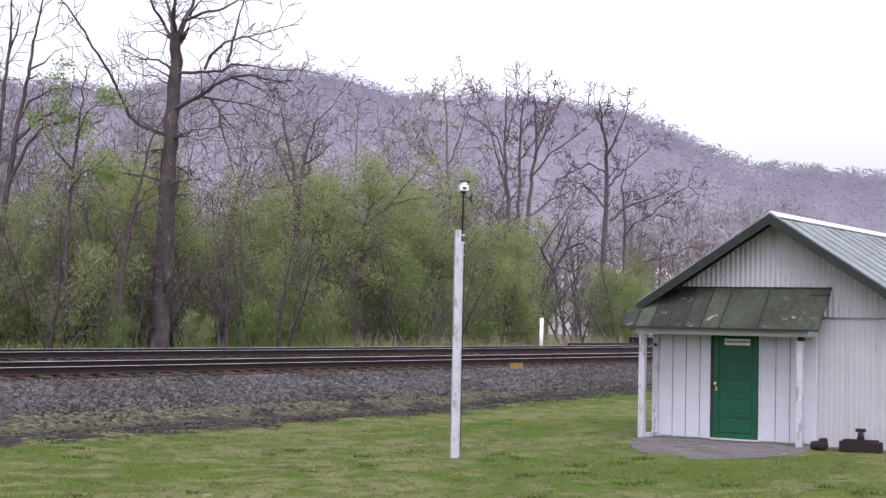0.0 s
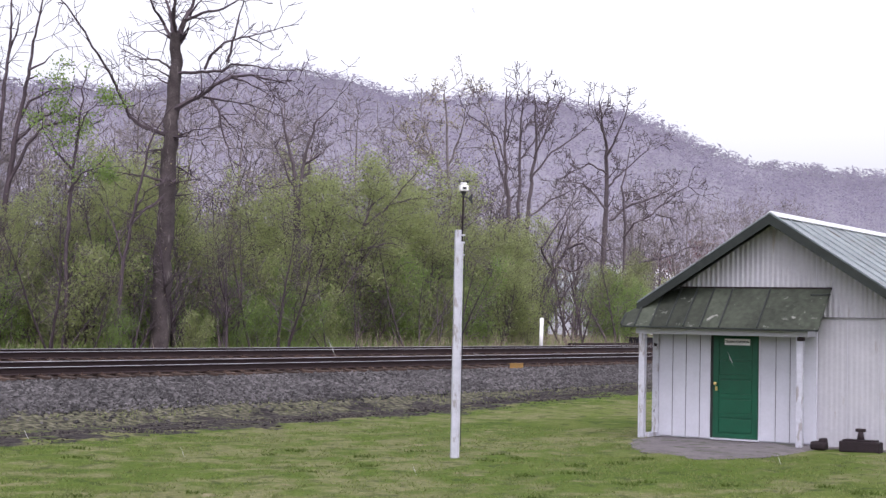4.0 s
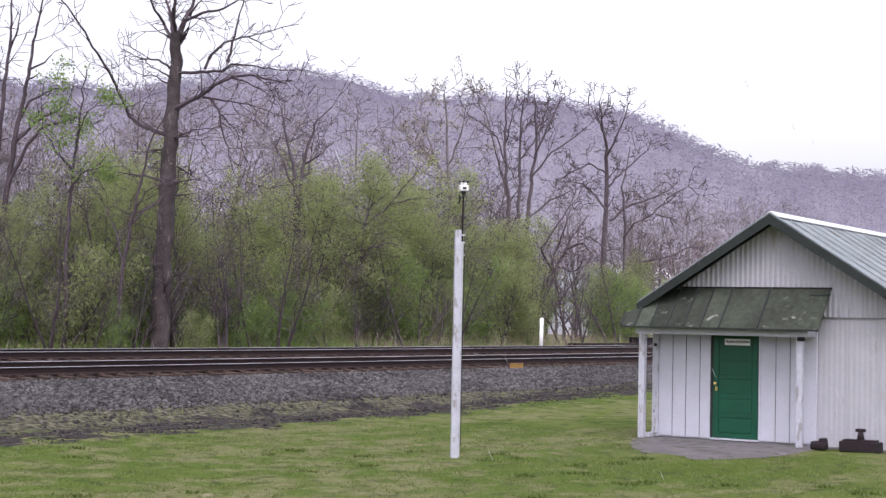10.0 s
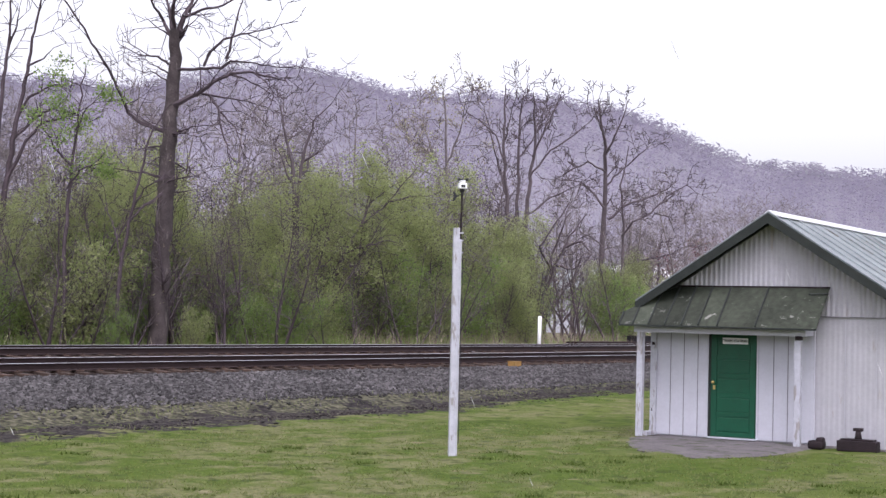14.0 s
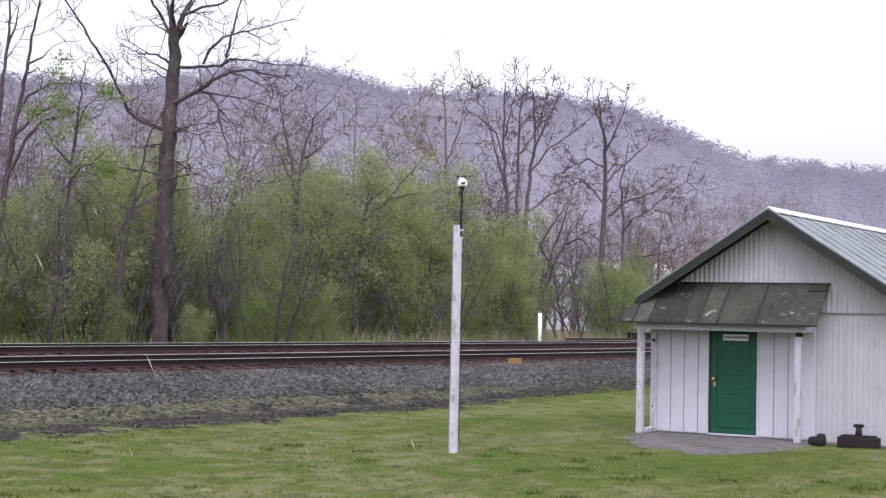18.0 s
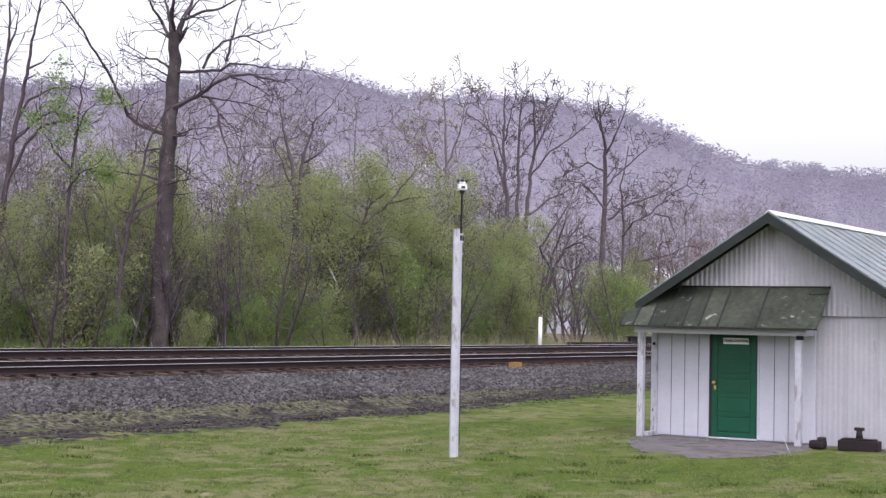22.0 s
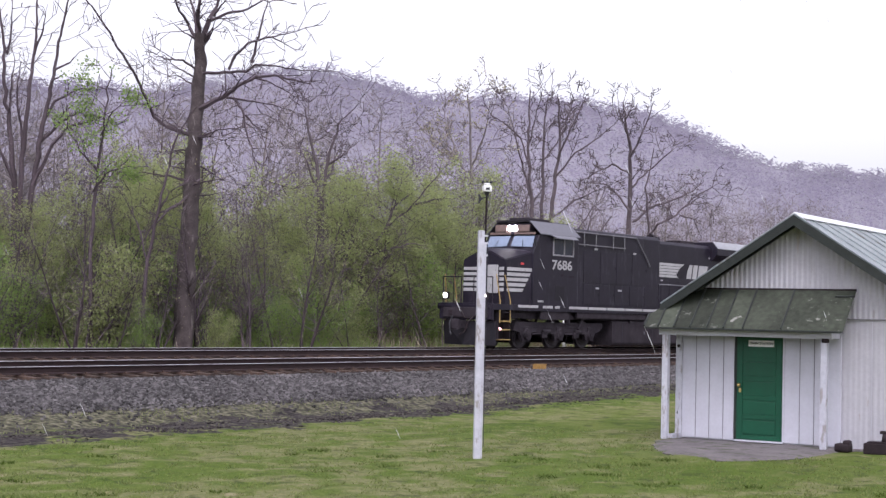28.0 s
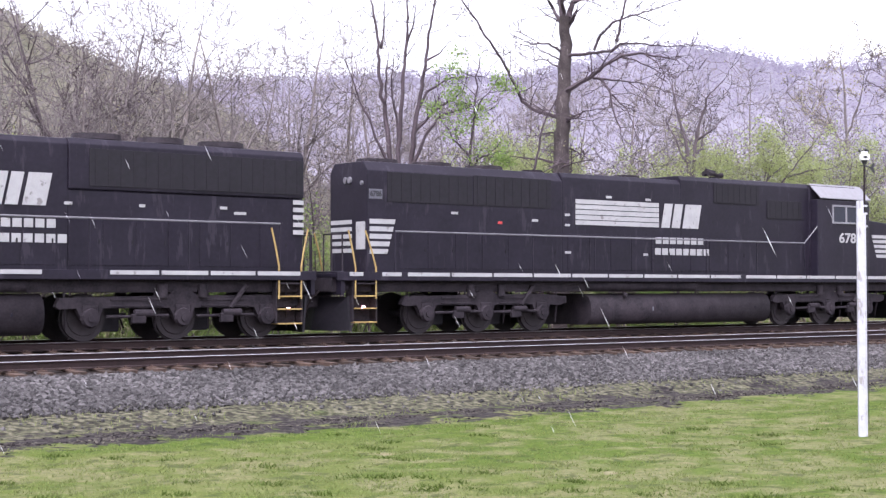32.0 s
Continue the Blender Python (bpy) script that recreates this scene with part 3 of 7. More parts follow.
        own = prism([(pk, 4.345), (xe, 4.345 - slope * abs(xe - pk)), (xe, 4.345 - slope * abs(xe - pk) - 0.17), (pk, 4.345 - 0.19)], yo - 0.035, yo)
        part("barge_board", own, DARK_TRIM, s, "dark green painted barge board")
        part("soffit", prism([(pk, 4.3), (xe, 4.3 - slope * abs(xe - pk)), (xe, 4.27 - slope * abs(xe - pk)), (pk, 4.27)], yo, 0.0), DARK_TRIM, s)
        part("fascia", box(min(xe, xe - side * 0.03), max(xe, xe - side * 0.03), yo, depth + 0.42, 4.2 - slope * abs(xe - pk), 4.325 - slope * abs(xe - pk)), DARK_TRIM, s)
    for i in range(6):
        y0 = yo + i * 1.64
        part("ridge_cap", prism([(pk - 0.16, 4.26), (pk, 4.39), (pk + 0.16, 4.29), (pk + 0.16, 4.305), (pk, 4.41), (pk - 0.16, 4.275)], y0, y0 + 1.62), RIDGE_TIN, s, "bright folded tin ridge cap")
    # porch roof: eight mossy pans with raised seams
    pr = new("porch_roof")
    pr.parent = s
    pr["label"] = "steep mossy green tin porch roof with standing seams"
    xs = [-1.62, -1.33, -1.0, -0.66, -0.32, 0.02, 0.4, 1.15, 2.32]
    for a, b in zip(xs, xs[1:]):
        own = bmesh.new()
        vs = []
        for x in (a + 0.004, b - 0.004):
            # under the main roof the pans stop at its soffit
            k = min(1.0, (4.25 - slope * (pk - x) - 2.19) / 0.76) if x < 0 else 1.0
            vs += [own.verts.new((x, y, z)) for y, z in ((-0.76, 2.19), (-0.76 + 0.74 * k, 2.19 + 0.76 * k), (-0.76 + 0.74 * k, 2.215 + 0.76 * k), (-0.775, 2.2))]
        for f in ((0, 1, 2, 3), (7, 6, 5, 4), (0, 4, 5, 1), (1, 5, 6, 2), (2, 6, 7, 3), (3, 7, 4, 0)):
            own.faces.new([vs[j] for j in f])
        part("roof_pan", own, GREEN_TIN, pr)
    for x in xs:
        k = min(1.0, (4.25 - slope * (pk - x) - 2.19) / 0.76) if x < 0 else 0.985
        part("seam", rod((x, -0.772, 2.215), (x, -0.772 + 0.742 * k, 2.215 + 0.76 * k), 0.021, None, 6), DARK_TRIM, pr)
    for a, b in ((-1.6, -1.35), (-1.31, -1.02)):
        part("lap_joint", box(a, b, -0.56, -0.545, 2.405, 2.42, 0.003), DARK_TRIM, pr)
    part("eave_edge", box(-1.62, 2.32, -0.785, -0.765, 2.165, 2.2, 0.004), DARK_TRIM, pr)
    part("flashing", box(-0.7, 2.33, -0.04, -0.015, 2.94, 2.985, 0.005), RUST_IRON, pr)
    part("paint_flake", prism([(-0.58, 2.42), (-0.5, 2.5), (-0.43, 2.5), (-0.46, 2.42), (-0.54, 2.38)], -0.0, 0.004), RIDGE_TIN, pr, "bare bright patch in the paint")
    pr.children[-1].matrix_basis = pose(0.02, -0.535, 0.0) @ pose(0, 0, 2.44, -44) @ pose(0, 0, -2.44)
    part("porch_beam", box(-1.4, 2.05, -0.56, -0.45, 2.05, 2.16, 0.008), WHITE, s)
    for x in (-1.38, 1.92):
        part("side_beam", box(x, x + 0.1, -0.45, 0.0, 2.06, 2.16, 0.008), WHITE, s)
    for x in (-1.325, 1.84):
        p = part("porch_post", box(x, x + 0.12, -0.57, -0.45, 0.03, 2.06, 0.008), PEEL, s, "peeling white porch post")
    part("bracket", box(1.86, 1.99, -0.6, -0.5, 1.98, 2.06, 0.02), RUST_IRON, s, "rusty iron bracket")
    part("sill_board", box(-1.22, -1.12, -0.48, -0.06, 0.04, 0.13, 0.01), PEEL, s)
    # apron
    ap = bmesh.new()
    rng = random.Random(4)
    knots = [(-1.35, -0.7), (-0.95, -1.7), (-0.5, -2.6), (0.0, -3.3), (0.7, -3.7), (1.3, -3.9), (1.75, -3.4), (2.05, -2.6), (2.2, -1.8), (2.2, -1.0), (2.15, -0.4)]
    ring = []
    for (xa, ya), (xb, yb) in zip(knots, knots[1:]):
        for j in range(6):
            ring.append((xa + (xb - xa) * j / 6 + rng.uniform(-0.03, 0.03), ya + (yb - ya) * j / 6 + rng.uniform(-0.05, 0.05)))
    ring += [(2.1, 0.02), (-1.2, 0.02)]
    mid = (0.5, -0.9)
    lo = [ap.verts.new((x, y, -0.1)) for x, y in ring]
    rim = [ap.verts.new((x, y, 0.0)) for x, y in ring]
    hi = [ap.verts.new((x + (mid[0] - x) * 0.09, y + (mid[1] - y) * 0.09 if y < -0.1 else y, 0.03)) for x, y in ring]
    ap.faces.new(hi)
    for under, over_ in ((lo, rim), (rim, hi)):
        for i in range(len(ring)):
            j = (i + 1) % len(ring)
            ap.faces.new((under[i], under[j], over_[j], over_[i]))
    a = part("porch_slab", ap, CONCRETE)
    a.matrix_basis = SHED
    tagged(a, "worn grey concrete slab before the shed door", "slab", kind="structure")
    part("drip_edge", box(2.05, g1, -0.022, -0.004, 2.418, 2.436, 0.003), JOINT, s, "thin dark lap between the wall sheets")
    part("footing", box(g0, g1, -0.05, 0.03, -0.1, 0.04, 0.01), CONCRETE, s)
    part("footing", box(2.1, g1, -0.12, -0.05, -0.1, 0.03, 0.01), CONCRETE, s)


shed()


def iron_relics():
    m = SHED @ pose(2.24, -0.4, 0.0)
    b = thing("iron_casting", m, "small dark rusty iron casting lying by the shed wall", "casting")
    own = box(-0.15, 0.14, -0.12, 0.12, 0.0, 0.16, 0.05)
    part("body", own, RUST_IRON, b, "", True)
    part("lug", box(0.0, 0.13, -0.1, 0.1, 0.1, 0.22, 0.04), RUST_IRON, b, "", True)
    m = SHED @ pose(3.0, -0.4, 0.0)
    c = thing("iron_jack", m, "dark rusty iron jack with a short handle by the shed", "jack")
    part("base", box(-0.36, 0.37, -0.14, 0.14, 0.0, 0.2, 0.025), RUST_IRON, c)
    part("top_plate", box(-0.3, 0.3, -0.12, 0.12, 0.2, 0.23, 0.008), RUST_IRON, c)
    part("neck", rod((0.0, 0, 0.2), (0.0, 0, 0.38), 0.075, None, 12, 0.045), RUST_IRON, c, "", True)
    part("handle", box(-0.09, 0.09, -0.05, 0.05, 0.37, 0.43, 0.02), RUST_IRON, c)


iron_relics()


# ---- the white pole with its weather station
def pole():
    p = thing("weather_pole", pose(0.23, 25.27, 0, 0, 0, 8), "tall white square wooden pole with a weather station mast", "pole")
    part("post", box(-0.04, 0.062, -0.055, 0.055, -0.1, 3.72, 0.012), PEEL, p, "white painted square post")
    part("side_board", box(0.063, 0.098, -0.045, 0.04, 0.0, 3.52, 0.006), PEEL, p, "white painted board nailed along the post")
    part("mast", rod((0.075, 0, 3.1), (0.09, 0, 4.36), 0.017, None, 10), RUST_IRON, p, "thin dull dark mast")
    for z in (3.3, 3.5, 3.62):
        part("clamp", box(0.04, 0.125, -0.035, 0.03, z, z + 0.03, 0.006), GALV, p)
    part("cable", pipe([(0.118, -0.02, 3.66), (0.122, -0.025, 3.2), (0.11, -0.075, 2.0), (0.11, -0.075, 0.2)], 0.006), BLACK_PLASTIC, p)
    h = part("sensor_housing", box(0.02, 0.16, -0.08, 0.08, 4.36, 4.46, 0.02), WHITE_PLASTIC, p, "white weather sensor housing with a dark window")
    part("window", box(0.06, 0.125, -0.084, -0.07, 4.385, 4.425, 0.004), BLACK_PLASTIC, h)
    part("rain_funnel", rod((0.09, 0, 4.46), (0.09, 0, 4.5), 0.04, None, 12, 0.055), WHITE_PLASTIC, h, "", True)
    part("lower_hub", rod((0.09, 0, 4.3), (0.09, 0, 4.36), 0.03, None, 10, 0.05), BLACK_PLASTIC, h)
    cups = new("wind_cups")
    cups.parent = p
    cups.matrix_basis = pose(0.09, 0, 4.515)
    cups["label"] = "black spinning wind cups"
    part("cup_hub", rod((0, 0, -0.02), (0, 0, 0.015), 0.016, None, 8), BLACK_PLASTIC, cups)
    for a in (0, 120, 240):
        c, s_ = math.cos(radians(a)), math.sin(radians(a))
        own = rod((0, 0, 0), (0.07 * c, 0.07 * s_, 0), 0.005, None, 5)
        bmesh.ops.create_uvsphere(own, u_segments=8, v_segments=6, radius=0.024, matrix=Matrix.Translation((0.075 * c, 0.075 * s_, 0)))
        part("cup", own, BLACK_PLASTIC, cups, "", True)
    vane = new("wind_vane")
    vane.parent = p
    vane.matrix_basis = pose(0.09, 0, 4.28)
    vane["label"] = "black wind vane below the housing"
    part("vane_hub", rod((0, 0, -0.02), (0, 0, 0.03), 0.02, None, 8), BLACK_PLASTIC, vane)
    part("tail", prism([(0.02, -0.02), (0.08, -0.03), (0.13, 0.035), (0.15, 0.03), (0.14, -0.05), (0.155, -0.12), (0.13, -0.12), (0.09, -0.06), (0.02, 0.0)], -0.004, 0.004), BLACK_PLASTIC, vane)
    part("pointer", rod((-0.01, 0, 0), (-0.09, 0, 0.0), 0.007, None, 6, 0.003), BLACK_PLASTIC, vane)
    return cups, vane


CUPS, VANE = pole()


# ---- trees
def tubes(segs, sides):
    """Tapered limbs from rows of (p0, p1, r0, r1), as verts and faces."""
    a = np.array([s[0] for s in segs], float)
    b = np.array([s[1] for s in segs], float)
    r0, r1 = np.array([s[2] for s in segs]), np.array([s[3] for s in segs])
    d = b - a
    d /= np.linalg.norm(d, axis=1)[:, None] + 1e-9
    ref = np.where(np.abs(d[:, 2:3]) > 0.9, [[1.0, 0, 0]], [[0, 0, 1.0]])
    x = np.cross(d, ref)
    x /= np.linalg.norm(x, axis=1)[:, None] + 1e-9
    y = np.cross(d, x)
    ang = np.arange(sides) * 2 * math.pi / sides
    ring = x[:, None] * np.cos(ang)[None, :, None] + y[:, None] * np.sin(ang)[None, :, None]
    v = np.concatenate([a[:, None] + ring * r0[:, None, None], b[:, None] + ring * r1[:, None, None]], 1).reshape(-1, 3)
    i = np.arange(sides)
    f = np.stack([i, (i + 1) % sides, (i + 1) % sides + sides, i + sides], 1)
    f = (f[None] + (np.arange(len(segs)) * 2 * sides)[:, None, None]).reshape(-1, 4)
    return v, f


def stem(segs, sides):
    """One closed tapering stem through a chain of segments."""
    pts = [segs[0][0]] + [q[1] for q in segs]
    rad = [segs[0][2]] + [q[3] for q in segs]
    v, f = [], []
    for i, (p, r) in enumerate(zip(pts, rad)):
        for k in range(sides):
            a = 2 * math.pi * k / sides
            w = r * (1 + 0.12 * math.sin(3 * a + i))
            v.append((p[0] + w * math.cos(a), p[1] + w * math.sin(a), p[2]))
    for i in range(len(pts) - 1):
        for k in range(sides):
            j = (k + 1) % sides
            f.append((i * sides + k, i * sides + j, (i + 1) * sides + j, (i + 1) * sides + k))
    return v, f


def unit(v):
    return v / (np.linalg.norm(v) + 1e-9)


def limb(rng, p, d, length, r, n, rise, wob, out, taper=0.35):
    """A wandering limb; returns its knots with their radii and directions."""
    knots = []
    for i in range(n):
        d = unit(d + rng.normal(0, wob, 3) + np.array([0, 0, rise]))
        q = p + d * length / n
        ra, rb = r * (1 - (1 - taper) * i / n), r * (1 - (1 - taper) * (i + 1) / n)
        out.append((p, q, ra, rb))
        p = q
        knots.append((p, d, rb))
    return knots


def grow(rng, p, d, length, r, level, top, out, rise=0.05, spread=0.75, kids=(3, 5), wob=0.13, tips=None):
    n = 5 if level == 1 else 3 if level == 2 else 2
    knots = limb(rng, p, d, length, r, n, rise, wob, out)
    if level >= top:
        if tips is not None:
            tips.extend(k[0] for k in knots)
        return
    for k in range(rng.randint(*kids) + (2 if level == 0 else 0)):
        i = rng.randint(1, n)
        q, dd, rr = knots[i]
        side = unit(np.cross(dd, rng.normal(size=3)))
        nd = unit(dd * (1 - spread * 0.45) + side * spread)
        grow(rng, q, nd, length * rng.uniform(0.42, 0.68), rr * 0.62, level + 1, top, out, rise, spread, kids, wob * 1.15, tips)


def crown(limbs, material, t, least=0.014, whole=False):
    """All limbs and twigs of a tree, thick ones rounder than fine ones."""
    limbs = [(a, b, max(r0, least), max(r1, least * 0.7)) for a, b, r0, r1 in limbs] if least > 0.014 else limbs
    v, f = tubes([q for q in limbs if q[2] > 0.03] or limbs[:1], 5)
    fine = [(a, b, max(r0, 0.012), max(r1, 0.009)) for a, b, r0, r1 in limbs if r0 <= 0.03]
    if fine and whole:
        v2, f2 = tubes(fine, 3)
        f = f.tolist() + (f2 + len(v)).tolist()
        v = np.concatenate([v, v2])
    elif fine:
        v2, f2 = tubes([q for q in fine if q[2] > least + 0.0005] or fine[:1], 3)
        # the finest twigs taper to a point
        tips = [(a, b, least, 0.0) for a, b, r, _ in fine if r <= least + 0.0005]
        v3, f3 = tubes(tips or fine[:1], 3)
        v3 = v3.reshape(-1, 6, 3)[:, :4].reshape(-1, 3)
        g = np.arange(len(v3) // 4)[:, None] * 4
        f3 = np.concatenate([np.concatenate([g, g + 1, g + 3], 1), np.concatenate([g + 1, g + 2, g + 3], 1), np.concatenate([g + 2, g, g + 3], 1)])
        f = f.tolist() + (f2 + len(v)).tolist() + (f3 + len(v) + len(v2)).tolist()
        v = np.concatenate([v, v2, v3])
    ob = mesh("crown", v, f, material, t)
    ob["kind"] = "stuff"


def strew(rng, c, leaf, material, t):
    """Small three-cornered leaves at the places c, turned every way."""
    k = len(c)
    ax = rng.normal(size=(k, 3))
    ax /= np.linalg.norm(ax, axis=1)[:, None]
    bx = np.cross(ax, rng.normal(size=(k, 3)))
    bx /= np.linalg.norm(bx, axis=1)[:, None]
    sz = leaf * rng.uniform(0.6, 1.4, (k, 1))
    v = np.stack([c - ax * sz, c + ax * sz * 0.4 + bx * sz * 0.7, c + ax * sz * 0.7 - bx * sz * 0.6], 1).reshape(-1, 3)
    ob = mesh("foliage", v, np.arange(k * 3).reshape(-1, 3), material, t)
    ob["kind"] = "stuff"


def tree(name, seed, height, girth, label, stems=1, first=0.35, top=3, leaves=0, leaf=0.07, leafmat=None, spread=0.75, kids=(3, 5), lean=0.06, buds=None, low=False, wood=None, cloud=0.2, fan=0.3, bark=None, reach=1.0, thick=1.0):
    """A tree at the world's origin: trunk, limbs and fine twigs, with leaves strewn round the twigs' tips."""
    rng = np.random.RandomState(seed)
    t = thing(name, Matrix(), label, "tree" if height > 6 else "shrub")
    limbs, tips = [], []
    for s in range(stems):
        d = unit(np.array([rng.normal(0, lean), rng.normal(0, lean), 1.0]) + (np.append(rng.normal(0, fan, 2), 0) if stems > 1 else 0))
        base = np.array([rng.uniform(-0.25, 0.25), rng.uniform(-0.25, 0.25), -0.15]) if stems > 1 else np.array([0, 0, -0.15])
        n = 11
        trunk = []
        knots = limb(rng, base, d, height * rng.uniform(0.75, 1.0), girth, n, 0.03, 0.045, trunk, 0.12)
        a0, b0, _, r0 = trunk[0]
        trunk[:1] = [(base - np.array([0, 0, 0.2]), a0 + (b0 - a0) * 0.3, girth * 1.5, girth * 1.05), (a0 + (b0 - a0) * 0.3, b0, girth * 1.05, r0)]
        v, f = stem(trunk, 7)
        mesh("trunk", v, f, bark or BARK, t, "", True)
        for i in range(int(n * first), n):
            q, dd, rr = knots[i]
            for k in range(rng.randint(2, 4)):
                side = unit(np.append(rng.normal(size=2), rng.uniform(-0.1, 0.4)))
                nd = unit(dd * rng.uniform(0.25, 0.8) + side * rng.uniform(0.6, 1.0))
                ln = height * reach * rng.uniform(0.16, 0.3) * (1.15 - 0.7 * i / n)
                grow(rng, q, nd, ln, max(rr * 0.45 * thick, 0.012), 1, top, limbs, 0.05, spread, kids, 0.14, tips)
    crown(limbs, wood or TWIG, t, 0.0145, height > 11)
    if leaves and tips:
        c = np.array(tips)[rng.randint(0, len(tips), leaves)] + rng.normal(0, cloud, (leaves, 3))
        if low:
            k = leaves // 3
            c[:k] = np.stack([rng.normal(0, height * 0.2, k), rng.normal(0, height * 0.2, k), height * 0.7 * rng.rand(k) ** 1.3], 1)
        strew(rng, c, leaf, leafmat, t)
    return t


def plant(kinds, spots, group):
    """Puts each kind at its first spot and copies at the others: (kind, u, v, size, turn)."""
    used = set()
    for i, (k, u, v, size, turn) in enumerate(spots):
        # nothing grows beyond the bend of the lawn; a thin stretch lets the white house show
        if u < 12:
            continue
        if (1.545 < u / v < 1.7 or 1.82 < u / v < 1.9) and v < 75 and (i % 2 if "sapling" in group else "shrub" in group or "budding" in group):
            continue
        m = at(u, v, float(ground_z(u, v)) - 0.03, turn, size)
        if k not in used:
            used.add(k)
            kinds[k].matrix_basis = m
            tagged(kinds[k], group=group)
        else:
            copy_thing(kinds[k], m)


def woods():
    rng = random.Random(11)
    bare = [tree("bare_tree", 20 + i, h, g, "leafless spring tree with grey bark behind the tracks", 1, 0.25, 3, 180, 0.035, BUD, 0.8, (3, 6), reach=1.2, thick=1.25)
            for i, (h, g) in enumerate(((15, 0.2), (13.5, 0.17), (16, 0.22), (12, 0.13)))]
    forked = [tree("forked_tree", 40 + i, 15, 0.2, "leafless many-stemmed tree with upright dark limbs", 3, 0.3, 3, 160, 0.035, BUD, 0.7, (3, 7), lean=0.04, wood=DARK_TWIG, fan=0.13, reach=1.25, thick=1.6, bark=DARK_TWIG) for i in range(2)]
    green = [tree("budding_tree", 60 + i, h, 0.1, "slender tree in pale new leaf behind the tracks", 3, 0.1, 3, 15000, 0.056, LEAF, 1.0, (2, 4), 0.2, wood=DARK_TWIG, cloud=0.24, bark=DARK_TWIG, thick=1.5)
             for i, h in enumerate((8.0, 9.0, 7.0))]
    shrub = [tree("leafy_shrub", 80 + i, h, 0.05, "dense green shrub along the wood's edge", 3, 0.1, 2, 5600, 0.056, mt, 0.9, (2, 4), 0.2, None, True)
             for i, (h, mt) in enumerate(((4.6, LEAF_DARK), (5.4, LEAF_DARK), (3.6, LEAF), (5.0, LEAF_DARK)))]
    thin = [tree("sapling", 100 + i, h, 0.075, "thin leafless sapling at the wood's edge", 2, 0.25, 2, 150, 0.038, BUD, wood=DARK_TWIG, bark=LIMB_BARK, lean=0.16) for i, h in enumerate((6.5, 8.0, 5.5))]
    spots = []
    for i in range(110):
        u = -14 + i * 1.26 + rng.uniform(-0.8, 0.8)
        spots.append((rng.choice((0, 1, 2, 3)), u, rng.uniform(44, 60), 1.0, rng.uniform(0, 360)))
        k, u, v, _, a = spots[-1]
        spots[-1] = (k, u, v, (rng.uniform(9.8, 12.4) if 38 < u < 60 else rng.uniform(10.2, 13.0) if u < 38 else rng.uniform(8.2, 11.4)) / (14.5, 13.0, 15.5, 11.8)[k], a)
    for i in range(12):
        spots.append((i % 4, 19 + i * 1.9 + rng.uniform(-0.4, 0.4), rng.uniform(43, 50), rng.uniform(0.62, 0.8), rng.uniform(0, 360)))
    spots += [(k, u, v, h / 14, 70 * k) for k, u, v, h in ((2, 25.8, 46, 13.2), (0, 24.6, 44, 11.5), (3, 22.0, 45, 11), (1, 28.6, 46, 11.5), (0, 31.5, 47, 12), (2, 30, 50, 11.5), (0, 46.5, 45, 11), (1, 49.5, 48, 11.5), (2, 52.5, 47, 11), (3, 55.5, 50, 10.5), (2, 60.0, 44, 12.0), (0, 84, 47, 9), (1, 88, 48, 9), (3, 81, 50, 9), (2, 92, 49, 8.5), (1, 42, 47, 11))]
    plant(bare, spots, "leafless trees of the wood")
    # the standing marks of the skyline
    plant(forked, [(0, 70.6, 49, 0.66, 250), (1, 24.0, 49, 0.8, 300), (0, 62.0, 55, 0.7, 10)], "many-stemmed trees of the wood")
    spots = []
    for i in range(64):
        u = -8 + i * 1.46 + rng.uniform(-0.9, 0.9)
        spots.append((rng.choice((0, 1, 2)), u, rng.uniform(40.5, 49), rng.uniform(0.5, 0.72) if u < 40 else rng.uniform(0.6, 0.98), rng.uniform(0, 360)))
    # rounded crowns that stand out
    spots += [(1, 46.6, 42, 1.15, 40), (0, 49.0, 42, 1.4, 80), (1, 51.5, 42.5, 1.36, 10), (2, 53.5, 43, 1.65, 200), (0, 57.0, 43, 1.25, 300), (1, 59.8, 44, 1.4, 20), (1, 61.5, 42.5, 1.0, 150), (0, 63.0, 43, 1.1, 120), (1, 65.6, 44, 1.1, 40), (0, 64.2, 43.6, 1.2, 200), (1, 36.0, 42, 1.0, 77), (2, 33.2, 41, 0.75, 7), (1, 43.5, 46, 1.35, 7), (0, 40.0, 46, 1.4, 7), (0, 43.5, 42, 0.9, 7), (1, 37.5, 43, 1.1, 140), (0, 39.5, 44, 1.12, 33), (2, 41.0, 43, 1.3, 250), (2, 31.0, 43, 0.75, 33), (0, 26.0, 43, 0.8, 99), (1, 22.0, 44, 0.75, 0), (1, 17, 44, 0.9, 60), (2, 78, 43, 0.85, 50), (0, 81, 44, 0.9, 190), (0, 33.2, 42.5, 1.05, 60), (1, 31.4, 41.4, 0.9, 210)]
    plant(green, spots, "budding trees of the wood")
    spots = []
    for row in range(3):
        for i in range(42):
            u = -6 + i * 2.1 + rng.uniform(-0.8, 0.8)
            spots.append((rng.choice((0, 1, 2, 3)), u, 40.3 + row * 2.6 + rng.uniform(-0.7, 0.9), rng.uniform(0.65, 1.05), rng.uniform(0, 360)))
    for i in range(40):
        spots.append((rng.choice((0, 1, 2, 3)), 82 + i * 3.0, rng.uniform(42, 60), rng.uniform(0.8, 1.3), rng.uniform(0, 360)))
